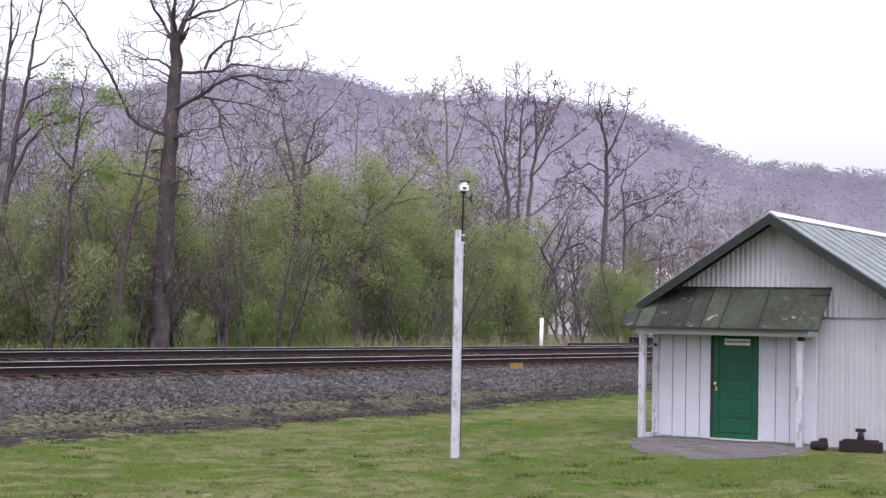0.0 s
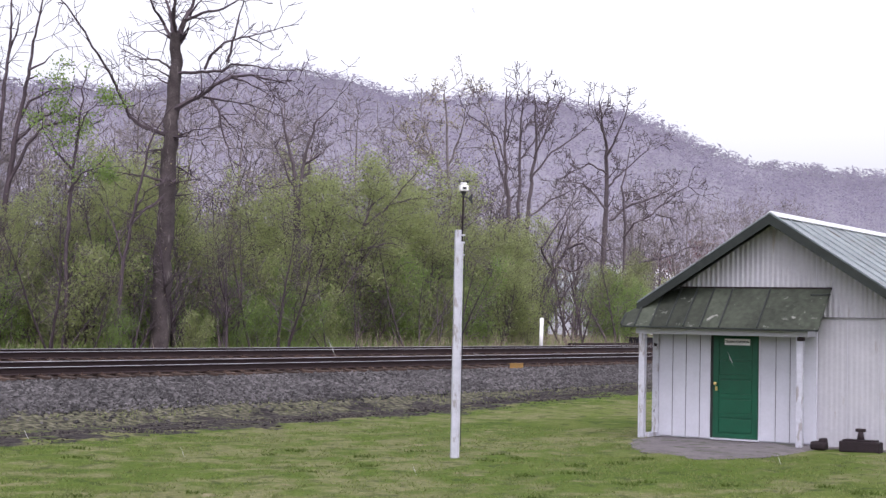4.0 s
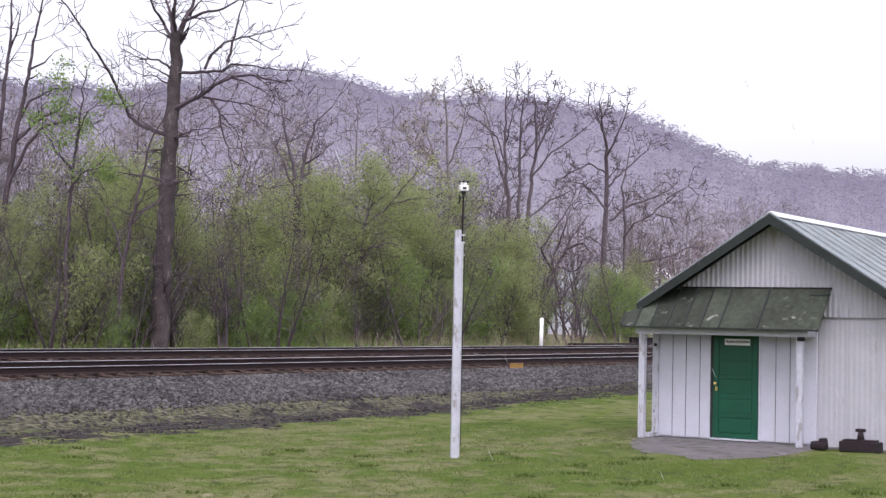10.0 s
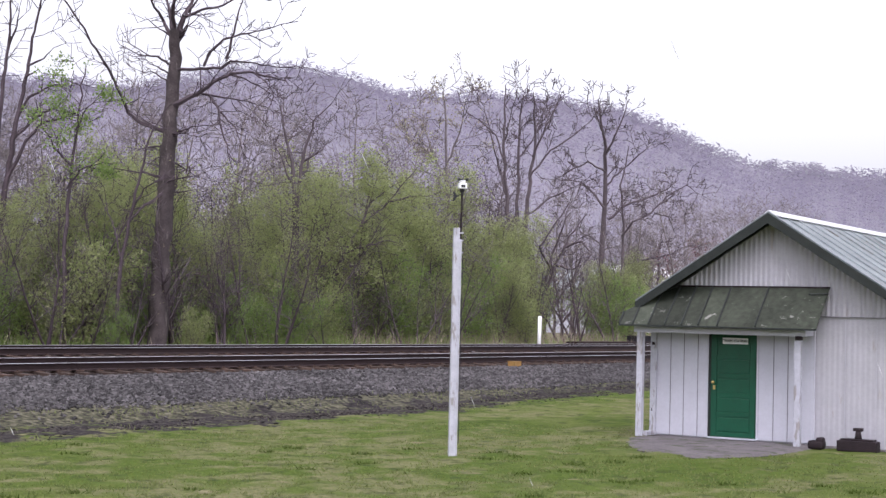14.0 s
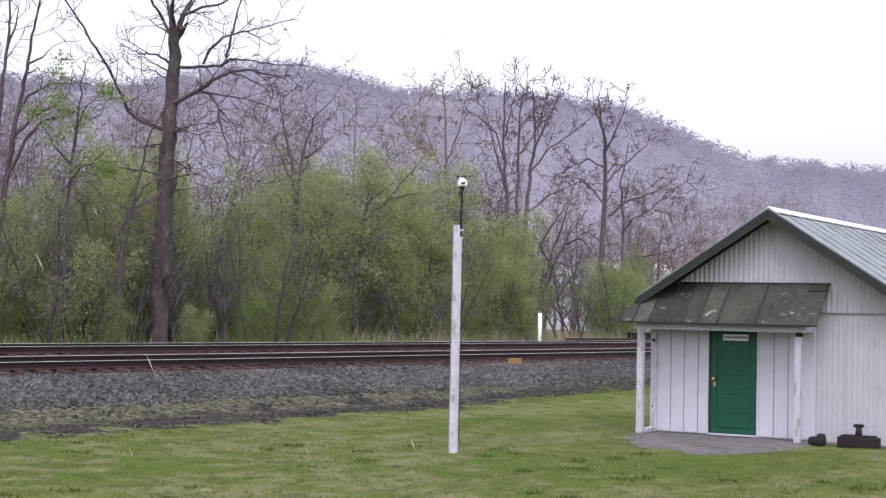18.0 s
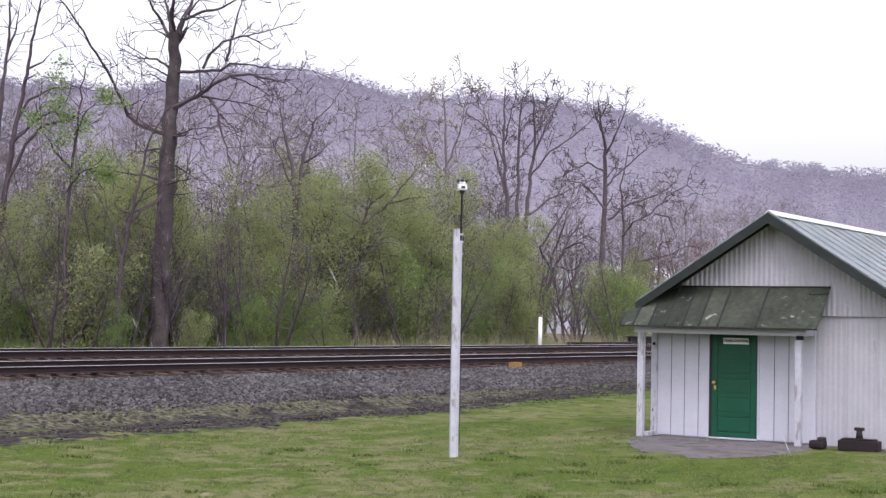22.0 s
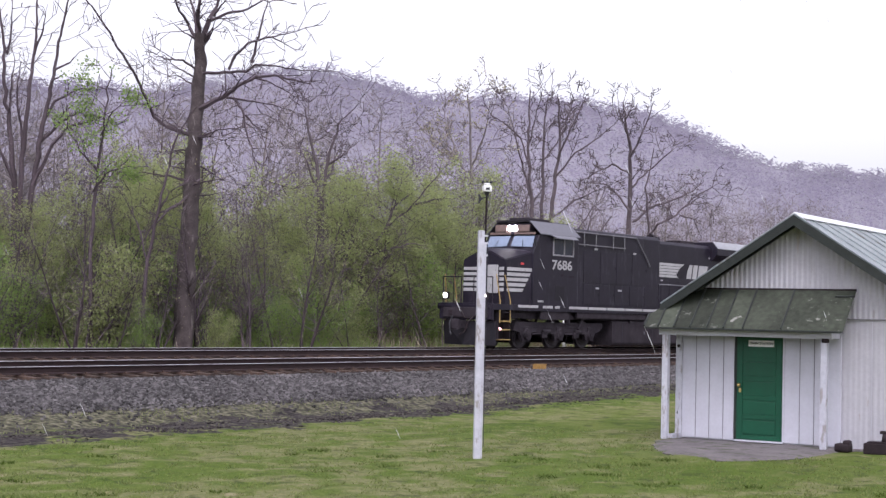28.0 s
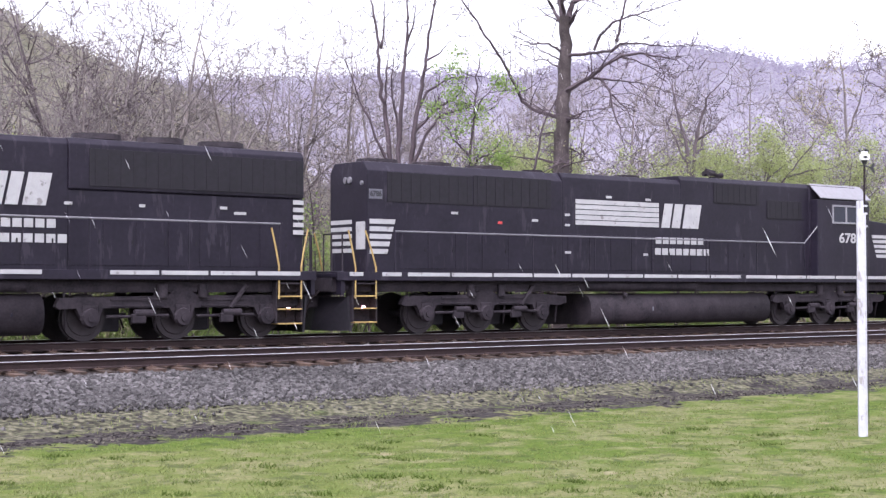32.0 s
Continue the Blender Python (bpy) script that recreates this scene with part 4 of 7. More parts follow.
    # low growth round the old tree's foot
    spots += [(1, 34.2, 38.3, 0.4, 10), (2, 37.5, 37.9, 0.42, 200), (0, 40.6, 39.2, 0.55, 30), (3, 42.4, 39.4, 0.6, 120), (1, 44.6, 39.3, 0.55, 260), (2, 46.8, 39.6, 0.6, 75)]
    plant(shrub, spots, "shrubs along the wood's edge")
    spots = [(rng.choice((0, 1, 2)), -4 + i * 1.45 + rng.uniform(-0.7, 0.7), rng.uniform(38.8, 43), rng.uniform(0.7, 1.1), rng.uniform(0, 360)) for i in range(60)]
    spots += [(rng.choice((0, 1, 2)), 0 + i * 1.5 + rng.uniform(-0.7, 0.7), rng.uniform(45, 52), rng.uniform(1.05, 1.4), rng.uniform(0, 360)) for i in range(60)]
    spots += [(rng.choice((0, 1, 2)), 4 + i * 2.6 + rng.uniform(-1, 1), rng.uniform(39.0, 40.2), rng.uniform(0.6, 1.0), rng.uniform(0, 360)) for i in range(28)]
    spots += [(rng.choice((0, 1, 2)), 14 + i * 1.25 + rng.uniform(-0.7, 0.7), rng.uniform(38.5, 39.5), rng.uniform(0.45, 0.9), rng.uniform(0, 360)) for i in range(24)]
    plant(thin, spots, "saplings at the wood's edge")
    red = tree("red_bud_tree", 140, 7, 0.1, "small tree with dark red spring buds", 2, 0.2, 3, 3000, 0.08, LEAF_RED, 0.9)
    red.matrix_basis = at(122, 61.5, 0.8, 0, 1.2)


woods()


def drawn_tree(name, u, v, dx, label, seed, stems, arms, trunk_wood, wood, twigs=0.5, reach=(0.4, 1.2), depth=0.35, leaves=0, leaf=0.045, leafmat=None, group="", first=2):
    """A tree of known habit: stems and arms through (across, height) knots in a plane that faces the lawn, wandering in depth, with twigs along them."""
    rng = np.random.RandomState(seed)
    t = thing(name, at(u, v, float(ground_z(u, v)) - 0.03, -53.794) @ pose(dx, 0, 0), label, "tree", group)
    limbs, tips = [], []

    def run(r0, r1, knots, out, sprout):
        k, y = [], 0.0
        for x, z in knots:
            k.append(np.array([x - dx, y, z]))
            y += rng.normal(0, depth) * (0.35 if sprout == 0 else 1.0)
        m, n = len(k) - 1, 4
        for i in range(m):
            ra, rb = r0 + (r1 - r0) * i / m, r0 + (r1 - r0) * (i + 1) / m
            span = np.linalg.norm(k[i + 1] - k[i])
            p = k[i]
            for j in range(n):
                q = k[i] + (k[i + 1] - k[i]) * (j + 1) / n + (rng.normal(0, 0.022 * min(span, 1.4), 3) if j < n - 1 else 0)
                out.append((p, q, ra + (rb - ra) * j / n, ra + (rb - ra) * (j + 1) / n))
                if i + j > 0 and rng.rand() < sprout * min(1.0, span):
                    d = unit(unit(q - p) * 0.6 + np.array([rng.normal(), rng.normal(), rng.normal(0.25, 0.7)]) * 0.7)
                    grow(rng, q, d, rng.uniform(*reach), max(rb * 0.4, 0.016), first, 3, limbs, 0.02, 0.8, (2, 5), 0.16, tips)
                p = q
        tips.append(k[-1])

    for r0, r1, *knots in stems:
        path = []
        run(r0, r1, knots, path, 0)
        g, sd = stem(path, 12)
        mesh("trunk", g, sd, trunk_wood, t, "", True)
        for p, q, ra, _ in path[len(path) * 2 // 5:]:
            if rng.rand() < twigs * 0.45:
                grow(rng, q, unit(np.array([rng.normal(), rng.normal(), 0.9])), rng.uniform(*reach), max(ra * 0.35, 0.016), first, 3, limbs, 0.05, 0.8, (2, 5), 0.14, tips)
    for r, *knots in arms:
        run(r, r * 0.25, knots, limbs, twigs)
    crown(limbs, wood, t, 0.014 if math.hypot(u, v) < 66 else 0.019, True)
    if leaves:
        c = np.array(tips)[rng.randint(0, len(tips), leaves)] + rng.normal(0, 0.14, (leaves, 3))
        strew(rng, c, leaf, leafmat, t)
    return t


def known_trees():
    """The trees that stand out against the hill and the sky."""
    drawn_tree("old_tree", 36.5, 38.4, 0.0, "tall old leafless tree with a forked top and long bent limbs", 7,
        [(0.36, 0.17, (-0.08, -0.3), (-0.08, 0.4), (-0.05, 2.5), (0.01, 4.45), (0.04, 6.37), (0.1, 7.52), (0.17, 9.25), (0.22, 10.22), (0.2, 10.95))],
        [(0.075, (0.09, 10.76), (-0.31, 11.37), (-0.66, 11.98), (-0.88, 12.91)), (0.08, (0.12, 10.95), (-0.03, 11.66), (-0.24, 12.14), (-0.46, 13.01)),
         (0.08, (0.15, 10.9), (0.22, 11.67), (0.3, 12.15), (0.35, 13.13)), (0.12, (0.27, 10.8), (0.51, 11.42), (0.65, 11.97), (0.8, 12.75)),
         (0.06, (0.55, 11.42), (1.12, 11.69), (1.78, 11.89), (2.35, 12.16), (2.83, 12.4)), (0.045, (0.66, 11.58), (0.96, 11.97), (1.39, 12.27)),
         (0.04, (0.34, 10.7), (0.75, 11.0), (1.22, 11.4)), (0.035, (0.05, 10.76), (-0.4, 11.02), (-0.75, 11.32)),
         (0.06, (0.3, 9.6), (1.08, 9.7), (1.74, 9.83), (2.03, 10.06), (2.7, 10.04), (3.47, 9.94), (4.43, 9.96)),
         (0.055, (1.21, 9.76), (1.39, 10.2), (1.91, 10.64), (2.68, 10.85), (3.25, 11.02), (4.39, 11.35)), (0.055, (2.01, 10.02), (2.11, 10.61), (2.28, 11.23), (2.49, 12.01), (2.55, 12.78)),
         (0.03, (2.68, 10.89), (3.16, 10.7), (3.55, 10.44)), (0.1, (0.25, 8.4), (0.72, 8.65), (1.16, 8.85), (1.57, 9.18), (2.14, 9.52), (2.9, 9.66), (3.86, 9.52)),
         (0.045, (1.16, 8.81), (1.68, 8.74), (2.54, 8.63), (3.31, 8.45)), (0.05, (1.43, 8.78), (1.78, 8.32), (1.96, 7.56), (2.21, 6.79), (2.51, 6.03)),
         (0.035, (1.82, 8.23), (2.38, 7.66), (2.78, 6.8)), (0.035, (2.14, 9.49), (2.72, 9.3), (3.3, 9.03), (3.69, 8.75)), (0.035, (2.9, 9.6), (3.39, 9.22), (3.78, 8.79)),
         (0.05, (0.13, 9.73), (-0.27, 9.98), (-0.72, 10.04), (-1.14, 9.96)), (0.04, (0.1, 9.44), (-0.36, 9.72), (-0.71, 9.85)), (0.035, (0.1, 9.2), (-0.55, 9.53), (-0.93, 9.42)),
         (0.075, (0.08, 7.45), (-0.3, 7.59), (-0.88, 7.79), (-1.31, 8.1), (-1.48, 8.64), (-1.79, 9.31), (-2.2, 10.07), (-2.7, 10.89), (-3.1, 11.5), (-3.66, 12.07), (-4.0, 12.45)),
         (0.045, (0.12, 7.36), (0.56, 7.53), (0.94, 7.69), (1.67, 7.74)), (0.04, (0.2, 7.43), (0.72, 7.42), (0.94, 7.61)), (0.045, (0.1, 6.95), (-0.57, 7.02), (-0.95, 6.96)),
         (0.05, (0.05, 5.9), (-0.55, 6.06), (-1.18, 6.11), (-1.64, 6.18)), (0.055, (0.05, 5.44), (-0.57, 4.97), (-1.07, 4.33), (-1.43, 3.56), (-1.77, 2.79)),
         (0.035, (0.1, 5.79), (0.7, 5.9), (1.27, 5.97)), (0.035, (0.11, 6.56), (0.5, 6.37), (0.98, 6.1))],
        OLD_BARK, LIMB_BARK, 0.75, (0.3, 1.2))
    drawn_tree("clump_tree", 33.0, 42.0, -0.5, "tall leafless clump of dark upright stems", 12,
        [(0.105, 0.015, (-0.7, -0.3), (-0.78, 5.42), (-0.91, 6.6), (-1.06, 7.78), (-1.19, 8.97), (-1.24, 10.15), (-1.33, 10.95), (-1.48, 11.94), (-1.56, 13.2)),
         (0.1, 0.015, (-0.5, -0.3), (-0.51, 5.41), (-0.48, 6.79), (-0.37, 7.96), (-0.31, 9.14), (-0.28, 10.13), (-0.22, 11.11), (-0.25, 11.9), (-0.29, 13.3)),
         (0.105, 0.015, (-0.35, -0.3), (-0.21, 5.41), (-0.02, 6.98), (0.14, 8.15), (0.33, 9.13), (0.43, 10.01), (0.61, 10.98), (0.76, 11.86), (0.92, 13.2))],
        [(0.05, (-1.24, 10.05), (-1.41, 10.85), (-1.62, 11.39)), (0.055, (-1.06, 7.98), (-0.94, 8.96), (-0.85, 9.85)), (0.045, (-1.2, 10.0), (-1.02, 11.04), (-0.94, 11.92)),
         (0.05, (-0.28, 10.03), (-0.08, 10.91), (0.06, 11.49)), (0.045, (0.41, 9.52), (0.88, 9.8), (1.28, 10.12)), (0.045, (0.33, 9.13), (0.78, 9.41)),
         (0.07, (-0.2, 5.6), (0.39, 6.97), (0.89, 7.64), (1.59, 7.82), (2.19, 7.91)), (0.06, (-0.02, 7.0), (0.69, 7.84), (1.09, 8.13), (1.79, 8.31)), (0.06, (0.05, 7.6), (0.28, 8.54), (0.78, 8.92), (1.58, 9.09)),
         (0.06, (-0.55, 5.6), (-0.62, 7.57), (-0.7, 8.95), (-0.6, 9.74)), (0.06, (-0.8, 5.6), (-1.45, 7.39), (-1.97, 8.39), (-2.28, 9.59))],
        LIMB_BARK, LIMB_BARK, 0.5, (0.4, 1.3))
    drawn_tree("forked_tree", 67.3, 45, 0.4, "leafless tree with a fan of upright dark limbs", 13,
        [(0.16, 0.024, (0.3, -0.3), (0.16, 4.25), (0.02, 6.62), (-0.16, 8.4), (-0.32, 10.48), (-0.29, 12.27), (-0.26, 13.76)), (0.128, 0.024, (0.45, -0.3), (0.43, 5.44), (0.53, 8.11), (0.54, 10.49), (0.6, 12.29), (0.73, 13.34)),
         (0.152, 0.024, (0.6, -0.3), (0.88, 5.15), (0.99, 7.23), (1.11, 9.02), (1.37, 10.81), (1.28, 12.6), (1.18, 13.34))],
        [(0.0612, (-0.06, 7.8), (-0.53, 9.28), (-0.95, 10.76), (-1.39, 12.25), (-1.65, 13.14)), (0.0544, (-0.18, 9.29), (-0.71, 11.07), (-1.62, 11.79), (-2.22, 12.08)), (0.0476, (0.53, 9.9), (1.22, 10.81), (1.65, 11.71), (2.52, 13.22)),
         (0.0612, (1.24, 9.91), (1.81, 11.42), (2.38, 12.62), (2.67, 13.23)), (0.0612, (1.05, 8.72), (2.12, 10.23), (3.44, 11.15), (4.32, 11.92)), (0.0544, (0.85, 6.63), (2.02, 7.7), (3.2, 8.32), (4.37, 8.79)),
         (0.0476, (-0.23, 10.78), (0.01, 11.98), (0.29, 13.33)), (0.0476, (1.36, 11.41), (1.88, 12.46), (2.07, 13.27))],
        DARK_TWIG, DARK_TWIG, 0.8, (0.5, 1.3), 0.6, first=1)
    drawn_tree("spreading_tree", 77.4, 45, 0.0, "leafless tree with long low sweeping limbs", 14,
        [(0.208, 0.036, (-0.07, -0.3), (-0.1, 2.5), (-0.12, 5.28), (0.01, 7.9), (0.0, 10.19), (-0.12, 11.83), (-0.33, 12.81), (-0.55, 14.12)), (0.128, 0.024, (1.05, -0.3), (1.11, 1.73), (1.03, 4.65), (1.13, 6.94), (0.83, 9.23), (1.29, 11.53))],
        [(0.0612, (-0.12, 11.67), (-0.53, 12.64), (-0.93, 13.46)), (0.068, (-0.04, 11.01), (0.46, 12.17), (0.93, 13.33), (1.15, 14.16)), (0.0612, (0.05, 9.21), (0.98, 10.21), (2.11, 11.22), (3.08, 11.9)),
         (0.0748, (-0.06, 7.9), (-0.79, 8.87), (-1.45, 9.34), (-2.44, 9.55)), (0.0816, (0.15, 7.25), (1.18, 8.09), (2.48, 8.6), (3.61, 9.12), (4.42, 9.79)), (0.068, (0.98, 6.28), (1.52, 7.11), (2.65, 7.69), (3.46, 8.62), (4.59, 9.3), (5.25, 8.83)),
         (0.0476, (2.82, 7.7), (3.64, 7.48), (4.3, 6.52)), (0.0612, (-0.09, 5.61), (-0.75, 6.25), (-1.57, 6.56)), (0.068, (1.0, 4.65), (2.53, 5.01), (3.99, 5.37), (5.28, 6.11)), (0.0612, (-0.05, 10.0), (-1.15, 10.5), (-2.12, 9.98), (-2.93, 9.48))],
        DARK_TWIG, DARK_TWIG, 0.8, (0.5, 1.3), 0.6, first=1)
    drawn_tree("leaning_tree", 66.0, 41.5, -0.4, "leaning dark tree bare of leaves", 15,
        [(0.14, 0.03, (-0.6, -0.3), (-0.47, 0.76), (-0.31, 2.75), (0.24, 4.19), (0.92, 5.63), (1.76, 6.78))],
        [(0.08, (-0.23, 3.32), (0.22, 5.04), (0.63, 6.19), (0.95, 7.34)), (0.07, (0.24, 4.19), (0.95, 3.92), (1.66, 4.22)), (0.07, (0.65, 5.05), (1.5, 5.35), (2.08, 4.65)), (0.07, (0.04, 3.9), (-0.63, 5.02), (0.2, 6.32), (1.18, 7.63))],
        DARK_TWIG, DARK_TWIG, 0.7, (0.4, 1.4))
    drawn_tree("leaning_tree", 50.0, 41.0, -0.95, "crooked leaning tree in thin new leaf", 16,
        [(0.13, 0.03, (-1.0, -0.3), (-0.93, 1.89), (-0.78, 3.31), (-0.37, 4.26), (0.24, 5.22), (1.29, 6.19), (2.32, 7.4))],
        [(0.06, (-0.77, 2.84), (-1.39, 4.24), (-1.78, 5.65)), (0.06, (-0.51, 4.02), (0.38, 4.28), (1.32, 4.53), (2.03, 4.43)), (0.055, (0.13, 5.1), (0.58, 6.18), (1.51, 6.91)), (0.055, (-0.85, 2.36), (0.18, 2.74), (1.12, 2.87)),
         (0.05, (1.29, 6.19), (2.46, 6.45), (3.41, 6.59)), (0.07, (-0.92, 1.42), (-1.71, 2.82), (-2.11, 4.46), (-2.61, 5.64))],
        DARK_TWIG, DARK_TWIG, 0.8, (0.5, 1.6), 0.4, 5000, 0.05, LEAF)
    drawn_tree("slender_tree", 44.5, 43.5, 3.0, "slender leafless tree parting into two stems", 17,
        [(0.12, 0.03, (3.05, -0.3), (2.95, 4.55), (2.91, 6.14), (2.77, 7.5), (2.44, 8.64), (2.23, 9.78)), (0.1, 0.03, (3.1, -0.3), (3.04, 4.55), (3.08, 6.6), (3.26, 7.97), (3.57, 9.12), (4.23, 9.82))],
        [(0.055, (3.2, 7.51), (3.83, 7.87), (4.38, 8.45)), (0.055, (2.91, 6.37), (2.48, 7.27), (1.99, 8.4)), (0.055, (3.08, 6.83), (3.39, 7.29), (3.31, 8.43))],
        DARK_TWIG, DARK_TWIG, 0.9, (0.6, 1.6), first=1)
    drawn_tree("slender_tree", 32.0, 41.5, 2.3, "thin upright tree with a few young leaves", 18,
        [(0.08, 0.02, (2.41, -0.3), (2.29, 3.15), (2.33, 5.36), (2.44, 6.66), (2.58, 8.15), (2.72, 9.46))],
        [(0.04, (2.33, 5.36), (2.83, 5.93), (3.56, 6.22)), (0.045, (2.42, 6.11), (1.89, 6.65), (1.3, 7.75)), (0.035, (2.5, 7.2), (2.9, 8.0), (3.3, 8.4))],
        LIMB_BARK, LIMB_BARK, 0.8, (0.4, 1.1), 0.35, 2600, 0.05, LEAF_DARK)
    drawn_tree("slender_tree", 32.6, 40.6, 3.0, "thin tree leaning over the brush", 19,
        [(0.07, 0.02, (3.0, -0.3), (3.1, 3.16), (3.39, 4.65), (3.66, 5.95), (3.99, 7.25), (4.61, 8.19))],
        [(0.04, (3.39, 4.65), (3.77, 5.39), (4.5, 5.78)), (0.04, (3.1, 3.1), (2.7, 4.4), (2.2, 5.3))],
        LIMB_BARK, LIMB_BARK, 0.8, (0.5, 1.4))
    drawn_tree("leaning_tree", 57.5, 42.5, -1.4, "leaning tree with a bent dark trunk", 20,
        [(0.11, 0.03, (-1.45, -0.3), (-1.39, 0.43), (-0.77, 2.01), (-0.4, 3.32), (-0.04, 4.9), (0.46, 5.96), (0.97, 6.5))],
        [(0.06, (-0.72, 2.01), (-0.67, 3.58), (-0.89, 5.15)), (0.06, (-0.28, 3.85), (0.49, 4.39), (0.87, 5.18))],
        DARK_TWIG, DARK_TWIG, 0.8, (0.5, 1.5), 0.35, 2500, 0.05, LEAF)
    drawn_tree("slender_tree", 60.5, 48, 3.5, "tall slender tree in pale bud", 21,
        [(0.12, 0.03, (3.54, -0.3), (3.35, 5.47), (3.25, 7.45), (3.13, 9.44), (3.02, 11.71), (2.86, 12.71))],
        [(0.06, (3.24, 8.02), (2.5, 9.42), (1.9, 11.12), (1.6, 12.25)), (0.06, (3.19, 9.15), (3.76, 10.59), (4.01, 12.02)), (0.05, (2.56, 9.28), (1.78, 9.98), (1.06, 10.53))],
        TWIG, TWIG, 0.9, (0.6, 1.6), 0.5, 1800, 0.05, BUD, first=1)


known_trees()


def fringe():
    """Dry weeds and low green growth at the foot of the wood and along the bank."""
    rng = np.random.RandomState(9)
    k = 9000
    u = rng.uniform(2, 95, k)
    v = 37.0 + 4.5 * rng.rand(k) ** 0.8
    h = rng.uniform(0.2, 0.9, k) * np.where(v > 38, 1.3, 0.5)
    keep = rng.rand(k) < np.where(u > 48, 1.0, 0.35)
    u, v, h = u[keep], v[keep], h[keep]
    blades("dry_weeds", u, v, h, 0.012, DRY, "dry pale weed stalks beside the far track", rng, 0.35)
    k = 9000
    u = rng.uniform(2, 95, k)
    v = 38.4 + 3.4 * rng.rand(k)
    keep = rng.rand(k) < np.where(u > 48, 0.4, 1.0)
    u, v = u[keep], v[keep]
    blades("green_weeds", u, v, rng.uniform(0.2, 0.7, len(u)), 0.03, LEAF_DARK, "low green weeds at the wood's edge", rng, 0.5)
    k = 13000
    u = rng.uniform(4, 62, k)
    v = rng.uniform(20.6, 25.3, k)
    keep = np.array([noise.noise(Vector((a * 1.1, b * 1.1, 0))) + 0.25 * abs(b - 22.2) > 0.42 for a, b in zip(u, v)])
    blades("bank_grass", u[keep], v[keep], rng.uniform(0.02, 0.08, keep.sum()), 0.009, BLADE, "thin rough grass on the ballast bank's foot", rng, 0.4)
    k = 15000
    d = 17 + 16 * rng.rand(k) ** 1.1
    az = np.radians(rng.uniform(-34, 20, k))
    # seven blades to a tuft
    d, az = np.repeat(d, 7), np.repeat(az, 7)
    d, az = d + rng.normal(0, 0.05, len(d)), az + rng.normal(0, 0.0016, len(d))
    x, y = d * np.sin(az), d * np.cos(az)
    ux, uy = math.cos(radians(53.794)), math.sin(radians(53.794))
    u, v = x * ux + y * uy, -x * uy + y * ux
    keep = v < 20.8
    ca, sa = math.cos(radians(31.94)), math.sin(radians(31.94))
    gx, gy = (x - 5.28) * ca - (y - 29.95) * sa, (x - 5.28) * sa + (y - 29.95) * ca
    keep &= ~((gx > -1.3) & (gx < 4.2) & (gy > -2.9 + np.abs(gx - 0.8) * 0.7))
    u, v = u[keep], v[keep]
    blades("lawn_grass", u, v, rng.uniform(0.012, 0.05, len(u)), 0.01, BLADE, "short mown spring grass in uneven tufts", rng, 0.6)
    # taller clumps that the mower missed
    k = 85
    d, az = 17.5 + 9 * rng.rand(k) ** 1.4, np.radians(rng.uniform(-32, 18, k))
    d, az = np.repeat(d, 40), np.repeat(az, 40)
    x, y = d * np.sin(az) + rng.normal(0, 0.1, len(d)), d * np.cos(az) + rng.normal(0, 0.06, len(d))
    u, v = x * ux + y * uy, -x * uy + y * ux
    keep = (v < 20.5) & ~((np.abs((x - 5.28) * ca - (y - 29.95) * sa - 1.4) < 2.9) & ((x - 5.28) * sa + (y - 29.95) * ca > -2.6))
    blades("grass_clumps", u[keep], v[keep], rng.uniform(0.03, 0.085, keep.sum()), 0.014, CLUMP, "taller dark green clumps in the lawn", rng, 0.7)


def blades(name, u, v, h, w, material, label, rng, lean):
    k = len(u)
    z = ground_z(u, v)
    a = rng.uniform(0, 2 * math.pi, k)
    p = np.stack([u, v, z - 0.01], 1)
    side = np.stack([np.cos(a), np.sin(a), a * 0], 1) * w
    tip = p + np.stack([rng.normal(0, lean, k) * h, rng.normal(0, lean, k) * h, h], 1)
    verts = np.stack([p - side, p + side, tip], 1).reshape(-1, 3)
    ob = mesh(name, verts, np.arange(3 * k).reshape(-1, 3), material)
    ob.matrix_basis = TRACK
    tagged(ob, label, "grass" if "grass" in name else "weeds", kind="stuff")


fringe()


